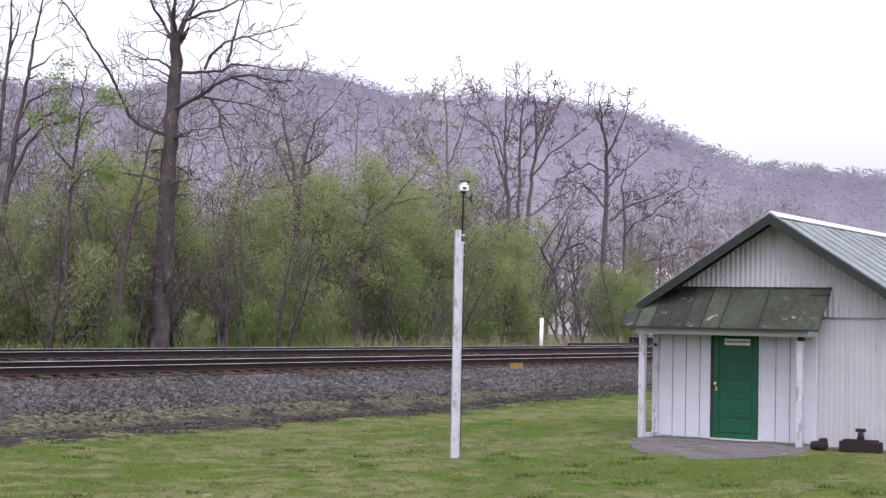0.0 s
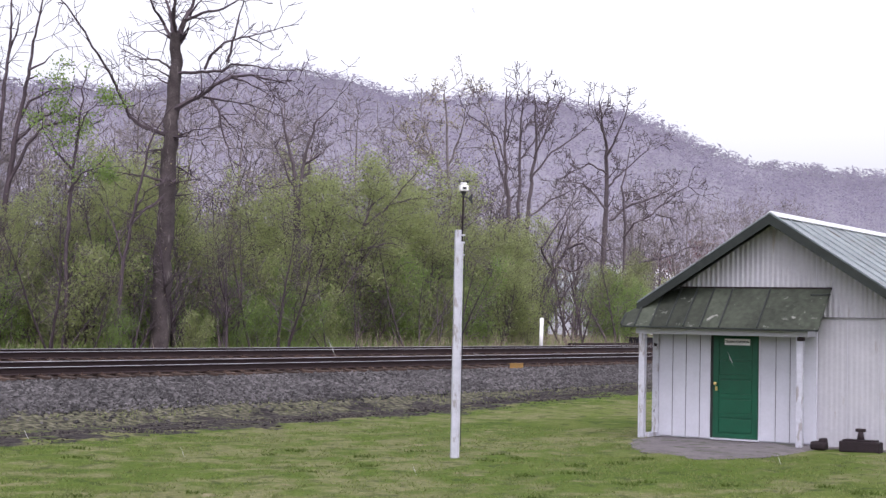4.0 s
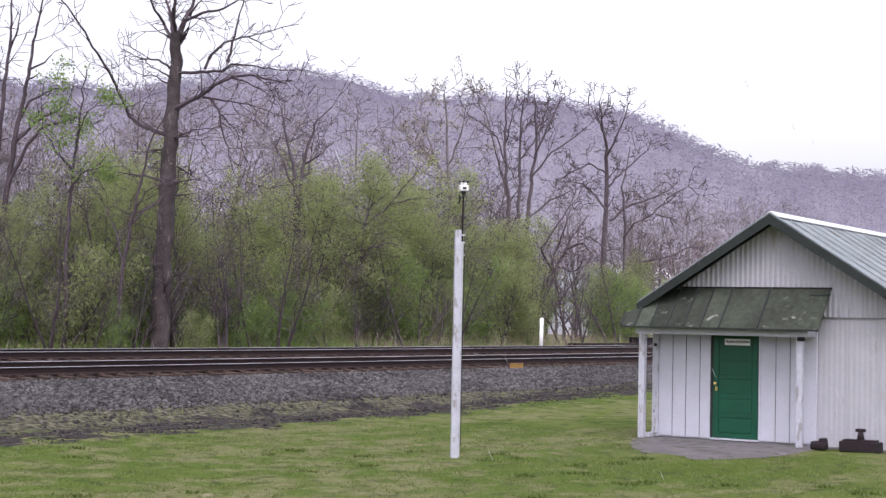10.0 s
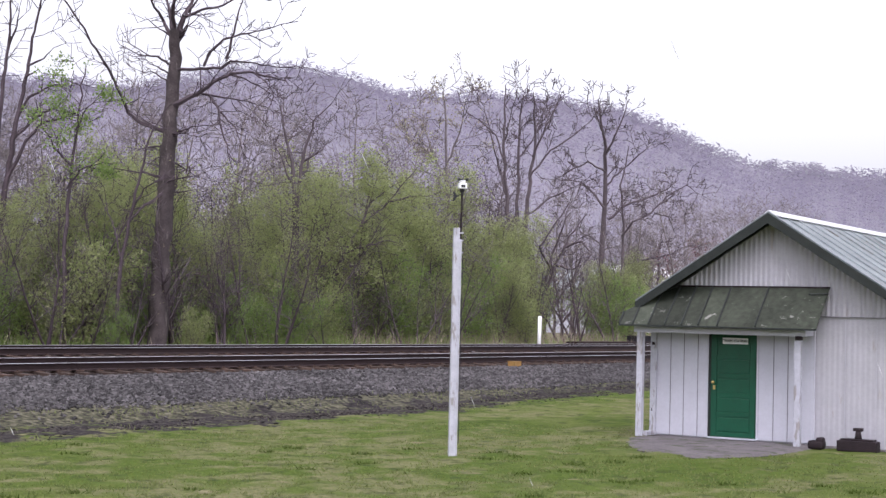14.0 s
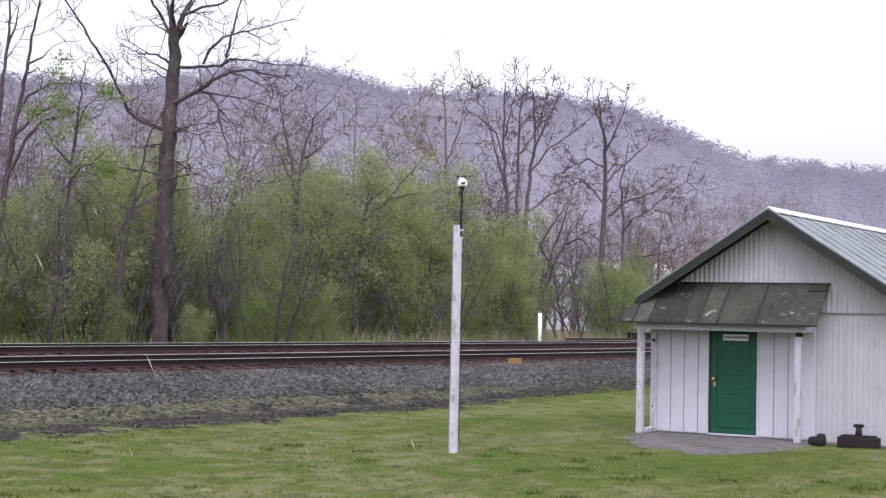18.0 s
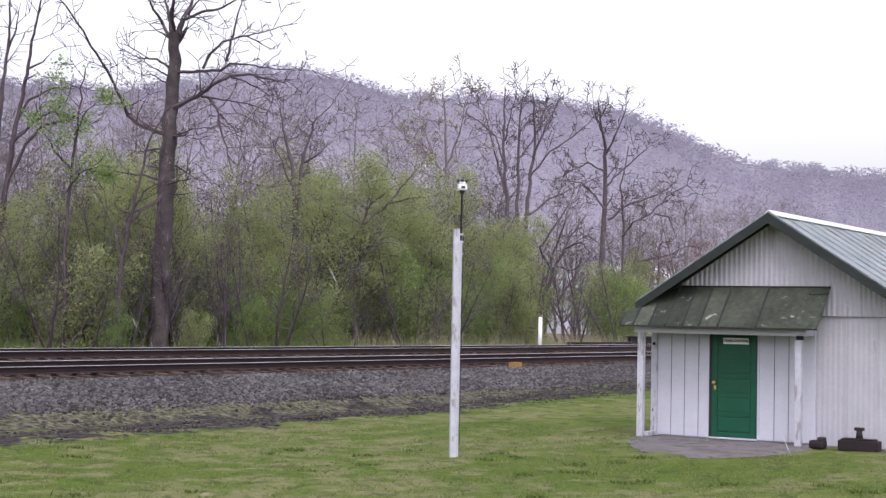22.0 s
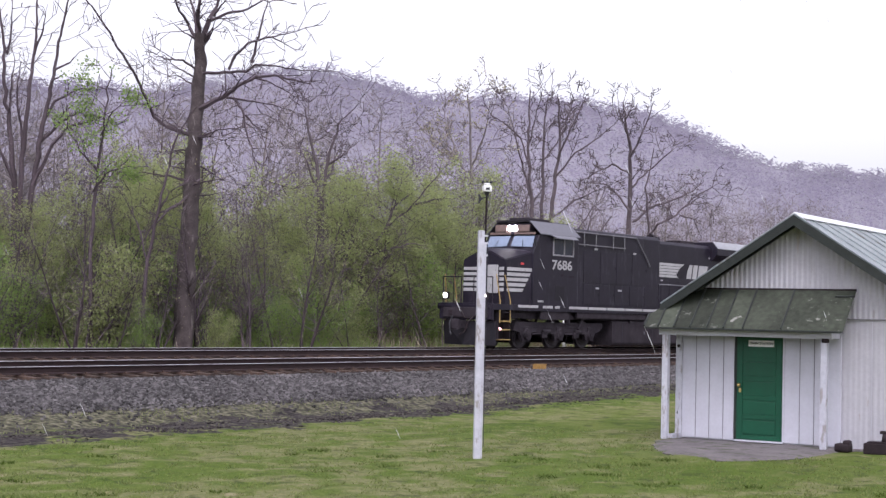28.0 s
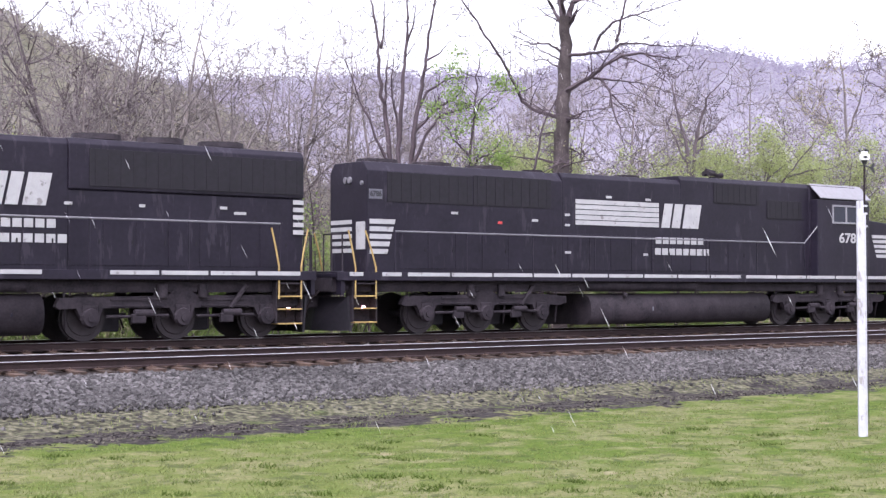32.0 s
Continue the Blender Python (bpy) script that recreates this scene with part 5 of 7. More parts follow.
# ---- the wooded hills
def hills():
    def sheet(name, table, near, far, zn, material, seed, count, size, label, tone, tone2, grain):
        rng = np.random.RandomState(seed)
        az = np.linspace(table[0][0], table[-1][0], 160)
        el = np.interp(az, [a for a, _ in table], [e for _, e in table])
        k = 22
        s = np.linspace(0, 1, k)
        def land(a, q):
            e = np.interp(a, [t[0] for t in table], [t[1] for t in table])
            d = near + (far - near) * q
            crest = e * far + EYE - size * 0.9
            return d, zn + (crest - zn) * q ** 1.15
        rows = []
        for q in list(s) + [1.25, 1.6]:
            d, z = land(az, min(q, 1.0))
            if q > 1:
                d, z = near + (far - near) * q, z * (1.6 - q) * 1.6
            x, y = d * np.sin(np.radians(az)), d * np.cos(np.radians(az))
            wob = np.array([noise.noise(Vector((a * 0.7, q * 6, seed))) for a in az]) * size * 0.5
            rows.append(np.stack([x, y, z + wob * min(q, 1.0) + size * 0.45 * min(q, 1.0) ** 6], 1))
        v = np.concatenate(rows)
        w = len(az)
        i = (np.arange(len(rows) - 1)[:, None] * w + np.arange(w - 1)[None]).ravel()
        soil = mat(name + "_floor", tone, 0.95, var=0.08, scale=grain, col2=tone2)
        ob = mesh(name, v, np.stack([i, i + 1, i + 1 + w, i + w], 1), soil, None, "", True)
        tagged(ob, label, "hill", kind="structure")
        # trees: a thin stem and a loose crown of fine sprays each
        a = rng.uniform(table[0][0], table[-1][0], count)
        q = rng.rand(count) ** 0.75
        q[: count // 5] = rng.uniform(0.95, 1.0, count // 5)
        d, z = land(a, q)
        x, y = d * np.sin(np.radians(a)), d * np.cos(np.radians(a))
        p = np.stack([x, y, z - 1.0], 1)
        n = 26
        hh = size * rng.uniform(0.7, 1.35, (count, 1, 1))
        mid = p[:, None] + np.array([0, 0, 0.62]) * hh + np.clip(rng.normal(size=(count, n, 3)), -1.5, 1.5) * np.array([0.17, 0.17, 0.16]) * hh
        sz = hh * rng.uniform(0.045, 0.095, (count, n, 1)) * np.clip(d / (0.85 * far), 0.35, 1.0)[:, None, None]
        ax, bx = np.clip(rng.normal(size=(count, n, 3)), -1.2, 1.2), np.clip(rng.normal(size=(count, n, 3)), -1.2, 1.2)
        away = np.stack([np.sin(np.radians(a)), np.cos(np.radians(a)), a * 0 - 1.1], 1)[:, None] / 1.49
        for k in (ax, bx):
            k -= (k * away).sum(2, keepdims=True) * away * 0.8
        tri = np.stack([mid - ax * sz, mid + ax * sz * 0.5 + bx * sz * 0.45, mid + ax * sz * 0.5 - bx * sz * 0.45], 2)
        stem_a = p - np.array([1, 0, 0]) * size * 0.004
        stem_b = p + np.array([1, 0, 0]) * size * 0.004
        stem_t = p + np.array([0, 0, 1.0]) * hh[:, 0] * 0.85
        tri = np.concatenate([tri, np.stack([stem_a, stem_b, stem_t], 1)[:, None]], 1)
        v = tri.reshape(-1, 3)
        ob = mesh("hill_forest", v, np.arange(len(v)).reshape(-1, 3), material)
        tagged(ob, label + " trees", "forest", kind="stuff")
    # the ridge's floor tones are tinted violet too, standing in for haze
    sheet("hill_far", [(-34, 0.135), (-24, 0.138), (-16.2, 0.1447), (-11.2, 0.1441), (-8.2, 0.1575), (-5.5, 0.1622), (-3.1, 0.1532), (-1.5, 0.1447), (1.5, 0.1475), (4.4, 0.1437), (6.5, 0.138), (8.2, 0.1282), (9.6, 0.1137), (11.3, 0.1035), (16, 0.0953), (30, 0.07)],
          260, 1000, 2, HILL_WOOD, 31, 8500, 13, "leafless wooded ridge across the valley, haze put into its colours", (0.2, 0.182, 0.232), (0.235, 0.225, 0.258), 0.03)
    sheet("hill_side", [(-52, 0.26), (-36, 0.215), (-30.6, 0.1791), (-29.4, 0.1676), (-28, 0.1568), (-25.8, 0.1411), (-22.5, 0.118), (-19, 0.07), (-15, 0.01)],
          110, 420, 1.5, NEAR_WOOD, 32, 7000, 7.5, "budding wooded slope beside the valley", (0.13, 0.117, 0.11), (0.18, 0.195, 0.12), 0.07)


hills()


# ---- far things beyond the tracks
def white_post():
    p = thing("marker_post", at(57.9, 36.9, 0.8), "short white painted trackside marker post", "post")
    part("post", rod((0, 0, -0.1), (0.02, 0, 1.5), 0.085, None, 12), WHITE_PLASTIC, p, "", True)
    part("cap", rod((0.02, 0, 1.5), (0.02, 0, 1.53), 0.09, None, 12, 0.06), WHITE_PLASTIC, p)


def rail_pile():
    p = thing("rail_pile", at(64.0, 38.0, 0.75), "low stack of dark spare rails and timbers", "rail stack")
    for i in range(3):
        part("spare_rail", box(-1.5, 7.0, -0.3 + 0.25 * i, -0.16 + 0.25 * i, 0.25, 0.42, 0.02), RAIL_RUST, p)
    for x in (-1.0, 2.5, 6.0):
        part("bearer", box(x, x + 0.25, -0.5, 0.5, 0.0, 0.25, 0.02), TIE_WOOD, p)
    b = thing("signal_case", at(69.6, 38.2, 0.78), "low dark metal signal case beside the far track", "signal box")
    part("case", box(-0.9, 0.9, -0.35, 0.35, 0.12, 0.62, 0.02), LOCO_PANEL, b)
    part("lid", box(-0.95, 0.95, -0.4, 0.4, 0.62, 0.67, 0.01), LOCO_PANEL, b)
    for x in (-0.8, 0.7):
        part("foot", box(x, x + 0.1, -0.3, 0.3, 0.0, 0.12), RUST_IRON, b)


def track_marker():
    m = thing("rail_lubricator", at(43.0, 28.35, 0.63), "small faded yellow metal box at the tie ends", "track device")
    part("box", box(-0.2, 0.2, -0.14, 0.14, 0.0, 0.15, 0.02), ORANGE, m)
    part("lid", box(-0.21, 0.21, -0.15, 0.15, 0.15, 0.17, 0.008), ORANGE, m)
    part("hose", pipe([(0.1, 0.14, 0.08), (0.12, 0.5, 0.06), (0.1, 0.9, 0.03)], 0.015), BLACK_PLASTIC, m)


def far_house():
    h = thing("house", at(128.5, 78, 0.8, -12), "white house half hidden behind the trees", "house")
    part("wall", prism([(-4, 0), (-4, 4.2), (0, 6.0), (4, 4.2), (4, 0)], -4, 5), WHITE, h)
    for s in (-1, 1):
        part("roof", prism([(0, 6.3), (s * 4.5, 4.15), (s * 4.5, 4.0), (0, 6.1)], -4.4, 5.4), GREY_TIN, h)
    for x in (-2.3, 1.0):
        w = part("window", box(x, x + 1.1, -4.06, -4.0, 1.2, 2.7), GLASS, h)
        part("frame", box(x - 0.1, x + 1.2, -4.09, -4.05, 2.7, 2.82), WHITE_PLASTIC, w)
        part("sill", box(x - 0.1, x + 1.2, -4.12, -4.05, 1.1, 1.2), WHITE_PLASTIC, w)
    b = thing("barn", at(150, 82, 0.8, -20), "low white tin-roofed building behind the trees", "barn")
    part("wall", box(-6, 6, -4, 4, 0, 5.2), WHITE, b)
    for s in (-1, 1):
        part("roof", xprism([(0, 7.3), (s * 4.6, 5.1), (s * 4.6, 4.95), (0, 7.1)], -6.4, 6.4), RIDGE_TIN, b)


white_post()
rail_pile()
track_marker()
far_house()


# ---- the locomotives: x runs back along the train from the leading coupler, y- faces the lawn, z from the rail heads
WHEELS = []


def on_side(s, x, y, z, sx=1.0):
    """Writing upright on the side that faces y = s, read from outside."""
    return pose(x, s * y, z, 90, 0, 0 if s < 0 else 180) @ Matrix.Diagonal((sx, 1, 1, 1))


def plaque(s, y, pts, parent, material=None, name="stripe", label=""):
    """A thin painted shape of (x, z) points on the side s, 6 mm proud."""
    return part(name, prism(pts, s * y, s * (y + 0.006)), material or LOCO_WHITE, parent, label)


def wheelset(x, r, parent):
    own = bmesh.new()
    for s in (-1, 1):
        rod((0, s * 0.74, 0), (0, s * 0.87, 0), r, own, 28)
        rod((0, s * 0.70, 0), (0, s * 0.74, 0), r + 0.03, own, 28)
        rod((0, s * 0.87, 0), (0, s * 0.9, 0), r * 0.8, own, 20, r * 0.76)
    rod((0, -0.95, 0), (0, 0.95, 0), 0.1, own, 10)
    w = part("wheelset", own, WHEEL_STEEL, parent, "steel wheel pair on its axle")
    w.matrix_basis = pose(x, 0, r)
    WHEELS.append((w, x, r, r))


def truck(t, xs, style):
    """A three-axle bogie: wheels, side frames with pedestals, boxes, springs and brake gear."""
    r = 0.54
    for x in xs:
        wheelset(x, r, t)
        part("traction_motor", box(x + 0.1, x + 1.05 if x < xs[2] else x + 0.7, -0.55, 0.55, 0.2, 0.95, 0.05), LOCO_PANEL, t)
    a, b = xs[0] - 0.85, xs[2] + 0.85
    for s in (-1, 1):
        y0, y1 = sorted((s * 1.1, s * 1.28))
        if style == "cast":
            top = [(a, 0.8), (a + 0.1, 1.0), (xs[0] + 0.2, 1.02), (xs[1] - 0.45, 1.04), (xs[1] - 0.2, 1.16), (xs[1] + 0.2, 1.16), (xs[1] + 0.45, 1.04), (xs[2] + 0.1, 1.06), (b - 0.1, 1.0), (b, 0.78)]
            low = [(b - 0.1, 0.74)]
            for x in reversed(xs):
                low += [(x + 0.34, 0.76), (x + 0.2, 0.5), (x - 0.2, 0.5), (x - 0.34, 0.76)]
            low += [(a + 0.1, 0.74)]
        else:
            top = [(a, 0.7), (a + 0.1, 1.0), (b - 0.1, 1.0), (b, 0.7)]
            low = []
            for x in reversed(xs):
                low += [(x + 0.44, 0.62), (x + 0.26, 0.3), (x - 0.26, 0.3), (x - 0.44, 0.62)]
        part("side_frame", prism(top + low, y0, y1), LOCO_UNDER, t, "dusty cast bogie side frame")
        y4, y5 = sorted((s * 1.28, s * 1.31))
        for xa, xb in ((xs[0] + 0.5, xs[1] - 0.5), (xs[1] + 0.5, xs[2] - 0.5)):
            part("frame_rib", box(xa, xb, y4, y5, 0.93, 0.98, 0.01), LOCO_UNDER, t)
            part("frame_rib", box(xa, xb, y4, y5, 0.79, 0.83, 0.01), LOCO_UNDER, t)
        for x in (xs[0] - 0.62, xs[1] - 0.72, xs[1] + 0.72, xs[2] + 0.62):
            part("sand_pipe", pipe([(x, s * 1.2, 1.25), (x, s * 1.24, 0.75), (x + 0.12, s * 1.0, 0.25)], 0.025), LOCO_UNDER, t)
        part("frame_end", box(b - 0.25, b + 0.15, y0, y1, 0.78, 1.0, 0.04), LOCO_UNDER, t)
        for x in xs:
            yb = s * 1.28
            own = rod((x, yb, r), (x, yb + s * 0.12, r), 0.24, None, 14, 0.2)
            rod((x, yb + s * 0.12, r), (x, yb + s * 0.16, r), 0.1, own, 10)
            part("axle_box", own, LOCO_UNDER, t)
            part("axle_guard", box(x - 0.2, x + 0.2, min(yb, yb + s * 0.05), max(yb, yb + s * 0.05), 0.4, 0.84, 0.04), LOCO_UNDER, t)
        for x in ((xs[0] + xs[1]) / 2, (xs[1] + xs[2]) / 2):
            y2, y3 = sorted((s * 1.29, s * 1.42))
            part("brake_cylinder", rod((x - 0.1, s * 1.36, 0.64), (x + 0.4, s * 1.36, 0.64), 0.085, None, 12), LOCO_UNDER, t)
            part("brake_rod", rod((x - 0.8, s * 1.33, 0.56), (x + 0.8, s * 1.33, 0.58), 0.035, None, 6), LOCO_UNDER, t)
            part("brake_shoe", box(x - 0.18, x + 0.18, y2, y3, 0.4, 0.62, 0.03), LOCO_UNDER, t)
        for dx in (-0.55, 0.55):
            part("spring_pocket", rod((xs[1] + dx, s * 1.3, 1.0), (xs[1] + dx, s * 1.3, 1.32), 0.13, None, 12), LOCO_UNDER, t)
        part("damper", pipe([(xs[1] + 1.3, s * 1.35, 0.75), (xs[1] + 1.75, s * 1.35, 1.3)], 0.06), LOCO_UNDER, t)


def coupler(t, x, d):
    own = box(min(x, x + d * 0.75), max(x, x + d * 0.75), -0.14, 0.14, 0.72, 1.02, 0.03)
    box(min(x - d * 0.0, x - d * 0.2), max(x, x - d * 0.2), -0.22, 0.2, 0.68, 1.06, 0.05, own)
    part("coupler", own, LOCO_UNDER, t, "worn steel knuckle coupler")
    for y in (-0.55, 0.6):
        part("air_hose", pipe([(x + d * 0.35, y, 1.15), (x + d * 0.12, y * 0.9, 0.95), (x + d * 0.02, y * 0.7, 0.6), (x - d * 0.1, y * 0.4, 0.5)], 0.03), RUST_IRON if y < 0 else BLACK_PLASTIC, t)


def end_gear(t, x, d, plow=True):
    """Pilot, steps with yellow rails and gate posts at the end x; d points inwards."""
    part("end_plate", box(min(x, x + d * 0.12), max(x, x + d * 0.12), -1.5, 1.5, 1.05, 1.66, 0.02), LOCO_BLACK, t)
    if plow:
        for s in (-1, 1):
            own = bmesh.new()
            q = [(x - d * 0.1, 0, 0.12), (x + d * 0.3, s * 1.45, 0.12), (x + d * 0.22, s * 1.45, 1.0), (x + d * 0.05, 0, 1.0)]
            vs = [own.verts.new(p) for p in q] + [own.verts.new((p[0] + d * 0.06, p[1], p[2])) for p in q]
            for f in ((0, 1, 2, 3), (7, 6, 5, 4), (0, 4, 5, 1), (1, 5, 6, 2), (2, 6, 7, 3), (3, 7, 4, 0)):
                own.faces.new([vs[j] for j in f])
            part("snow_plow", own, LOCO_PANEL, t, "scraped dark steel plow blade")
    for s in (-1, 1):
        x0, x1 = sorted((x + d * 0.42, x + d * 1.12))
        part("step_well", box(x0 - 0.03, x1 + 0.03, *sorted((s * 1.05, s * 1.12)), 0.35, 1.6, 0.01), LOCO_UNDER, t)
        for xx in (x0 - 0.04, x1 + 0.01):
            part("step_side", box(xx, xx + 0.03, *sorted((s * 1.1, s * 1.5)), 0.35, 1.6), LOCO_UNDER, t)
        for z in (0.32, 0.68, 1.0, 1.32):
            part("step", box(x0, x1, *sorted((s * 1.12, s * 1.56)), z, z + 0.035, 0.006), LOCO_YELLOW if z < 1.1 else LOCO_UNDER, t, "yellow-edged boarding step")
        for xx, top in ((x0 + 0.02, -0.18), (x1 - 0.02, -0.3 if d > 0 else 0.25)):
            part("grab_rail", pipe([(xx, s * 1.54, 0.95), (xx, s * 1.54, 1.75), (xx + top * 0.4, s * 1.5, 2.2), (xx + top, s * 1.46, 2.72)], 0.025), LOCO_YELLOW, t, "yellow painted grab rail")
        part("step_lamp", rod((x1 - 0.2, s * 1.13, 0.72), (x1 - 0.2, s * 1.17, 0.72), 0.045, None, 10), RED_LAMP, t)
        for y in (0.35, 0.8, 1.4):
            part("gate_post", rod((x + d * 0.1, s * y, 1.64), (x + d * 0.1, s * y, 2.62), 0.022, None, 6), LOCO_UNDER, t)
        part("gate_rail", pipe([(x + d * 0.1, s * 0.35, 2.62), (x + d * 0.1, s * 1.4, 2.62)], 0.022), LOCO_UNDER, t)
        part("hose_bracket", box(*sorted((x - d * 0.05, x)), *sorted((s * 0.7, s * 0.95)), 1.15, 1.4, 0.02), RUST_IRON, t)
    part("cable", pipe([(x - d * 0.03, -0.9, 1.35), (x - d * 0.14, -0.5, 1.12), (x - d * 0.15, -0.1, 1.1), (x - d * 0.03, 0.25, 1.4)], 0.025), RUST_IRON, t)


def deck(t, x0, x1, stripes):
    part("frame", box(x0, x1, -1.25, 1.25, 1.12, 1.5, 0.03), LOCO_UNDER, t, "deep steel underframe")
    part("deck", box(x0, x1, -1.55, 1.55, 1.5, 1.6, 0.01), LOCO_BLACK, t)
    for s in (-1, 1):
        part("deck_edge", box(x0, x1, *sorted((s * 1.5, s * 1.57)), 1.42, 1.64, 0.008), LOCO_BLACK, t)
        for a, b in stripes:
            n = max(1, round((b - a) / 1.45))
            for i in range(n):
                w = (b - a) / n
                part("deck_stripe", box(a + i * w + 0.035, a + (i + 1) * w - 0.035, *sorted((s * 1.571, s * 1.579)), 1.535, 1.635), LOCO_WHITE, t, "white safety stripe on the deck edge")


def handrail(t, s, x0, x1, drop=None, z=2.72):
    n = max(2, round((x1 - x0) / 2.4))
    for i in range(n + 1):
        x = x0 + (x1 - x0) * i / n
        part("stanchion", rod((x, s * 1.5, 1.6), (x, s * 1.5, z), 0.02, None, 6), LOCO_BLACK, t)
    part("handrail", rod((x0, s * 1.5, z), (x1, s * 1.5, z), 0.024, None, 6), LOCO_RAIL, t, "long grey walkway handrail")


def tank(t, x0, x1, z0, z1, half, soft):
    k = soft
    pts = []
    for cx, cz, a0 in ((half - k, z0 + k, -90), (half - k, z1 - k, 0), (-half + k, z1 - k, 90), (-half + k, z0 + k, 180)):
        for j in range(8):
            a = radians(a0 + 90 * j / 7)
            pts.append((cx + k * math.cos(a), cz + k * math.sin(a)))
    f = part("fuel_tank", xprism(pts, x0, x1), LOCO_UNDER, t, "long dusty black fuel tank")
    f.data.polygons.foreach_set("use_smooth", [len(q.vertices) == 4 and k > 0.2 for q in f.data.polygons])
    for s in (-1, 1):
        part("filler", rod((x0 + 1.4, s * (half - 0.02), z1 - 0.1), (x0 + 1.4, s * (half + 0.06), z1 - 0.02), 0.07, None, 10), LOCO_UNDER, f)
        part("gauge", box(x0 + 2.6, x0 + 2.66, *sorted((s * (half - 0.02), s * (half + 0.015))), (z0 + z1) / 2 - 0.06, (z0 + z1) / 2 + 0.06), LOCO_ROOF, f)
        for x in np.linspace(x0 + 0.8, x1 - 0.8, 4):
            part("tank_band", box(x, x + 0.05, *sorted((s * (half - 0.01), s * (half + 0.008))), z0 + k, z1 - k), LOCO_BLACK, f)


def hood(t, x0, x1, half, z0, z1, name="hood", chamfer=0.14):
    pts = [(-half, z0), (half, z0), (half, z1 - chamfer), (half - chamfer, z1), (-half + chamfer, z1), (-half, z1 - chamfer)]
    return part(name, xprism(pts, x0, x1, None, 0.025), LOCO_BLACK, t)


def doors(t, s, half, x0, x1, z0, z1, n):
    """Access doors along a hood, each a slightly proud panel with a latch."""
    w = (x1 - x0) / n
    for i in range(n):
        d = part("hood_door", box(x0 + i * w + 0.02, x0 + (i + 1) * w - 0.02, *sorted((s * half, s * (half + 0.016))), z0, z1, 0.006), LOCO_BLACK, t)
        part("latch", box(x0 + (i + 1) * w - 0.1, x0 + (i + 1) * w - 0.06, *sorted((s * (half + 0.016), s * (half + 0.035))), (z0 + z1) / 2 - 0.05, (z0 + z1) / 2 + 0.05), LOCO_PANEL, d)


def grille(t, s, half, x0, x1, z0, z1, n):
    g = part("grille", box(x0, x1, *sorted((s * half, s * (half + 0.02))), z0, z1, 0.008), LOCO_PANEL, t, "matt black air intake grille")
    for i in range(n):
        x = x0 + (x1 - x0) * (i + 0.5) / n
        part("slat", box(x - 0.02, x + 0.02, *sorted((s * (half + 0.02), s * (half + 0.032))), z0 + 0.04, z1 - 0.04), LOCO_PANEL, g)


def fan(t, x, z, r=0.62):
    own = rod((x, 0, z - 0.02), (x, 0, z + 0.12), r, None, 24, r * 0.96)
    f = part("roof_fan", own, LOCO_UNDER, t, "round roof cooling fan")
    for k in range(6):
        a = k * math.pi / 6
        part("guard_bar", box(-r * 0.9, r * 0.9, -0.012, 0.012, 0.12, 0.135), LOCO_PANEL, f).matrix_basis = pose(x, 0, z, 0, 0, math.degrees(a))


def horn(t, x, z, y=-0.2):
    h = part("horn_stand", box(x - 0.25, x + 0.25, y - 0.05, y + 0.05, z, z + 0.09, 0.01), LOCO_UNDER, t)
    for k, (dy, dz, d) in enumerate(((-0.12, 0.18, -1), (0.0, 0.26, -1), (0.14, 0.18, -1), (0.05, 0.15, 1))):
        part("trumpet", rod((x + d * -0.05, y + dy, z + dz), (x + d * 0.42, y + dy, z + dz), 0.025, None, 8, 0.09), LOCO_UNDER, h)


def livery(t, s, half, x0, z0, z1, bars, x1, slant, x2):
    """Five bars, a pair of solid blocks and two short rows of plain marks: a plain stand-in for the line's emblem."""
    n = 5
    h = (z1 - z0) / (n + (n - 1) * 0.18)
    for i in range(n):
        zt = z1 - i * h * 1.18
        zb = zt - h
        k0, k1 = slant * (z1 - zt), slant * (z1 - zb)
        plaque(s, half, [(x0 - k0, zt), (x1 - k0, zt), (x1 - k1, zb), (x0 - k1, zb)], t, name="emblem_bar", label="white emblem bar")
    # plain slanted blocks
    w = (x2 - x1 - 0.2) / 2
    g = 0.16
    for a, b in ((x1 + 0.1, 0.42), (x1 + 0.1 + w * 0.52, 0.42), (x1 + 0.16 + w, 1.0)):
        plaque(s, half, [(a + g, z1), (a + w * b + g * (b < 1), z1), (a + w * b - g * (b == 1), z0), (a, z0)], t, name="emblem_block", label="slanted white emblem block")
    # two rows of plain marks under the blocks
    for row, (n, xa) in enumerate(((7, x1 - 0.15), (8, x1 - 0.18))):
        zt = z0 - 0.3 - row * 0.34
        wd = (x2 - x1 + 0.25 + 0.3 * row) / n
        for i in range(n):
            plaque(s, half, [(xa + i * wd, zt), (xa + i * wd + wd * 0.8, zt), (xa + i * wd + wd * 0.8, zt - 0.2), (xa + i * wd, zt - 0.2)], t, name="name_bar", label="plain white bar in place of writing")


def nose_stripes(t, s, half, x0, x1, x2, z0, z1, n=5):
    """White bars on a nose's side, shorter towards the foot."""
    h = (z1 - z0) / (n + (n - 1) * 0.55)
    for i in range(n):
        zt = z1 - i * h * 1.55
        f0, f1 = (z1 - zt) / (z1 - z0), (z1 - zt + h) / (z1 - z0)
        plaque(s, half, [(x0, zt), (x1 + (x2 - x1) * f0, zt), (x1 + (x2 - x1) * f1, zt - h), (x0, zt - h)], t, name="nose_bar", label="white nose stripe")


def small_marks(t, s, half, spots):
    for x, z, w, m in spots:
        plaque(s, half, [(x, z), (x + w, z), (x + w, z - 0.07), (x, z - 0.07)], t, m, "stencil", "small stencilled mark")


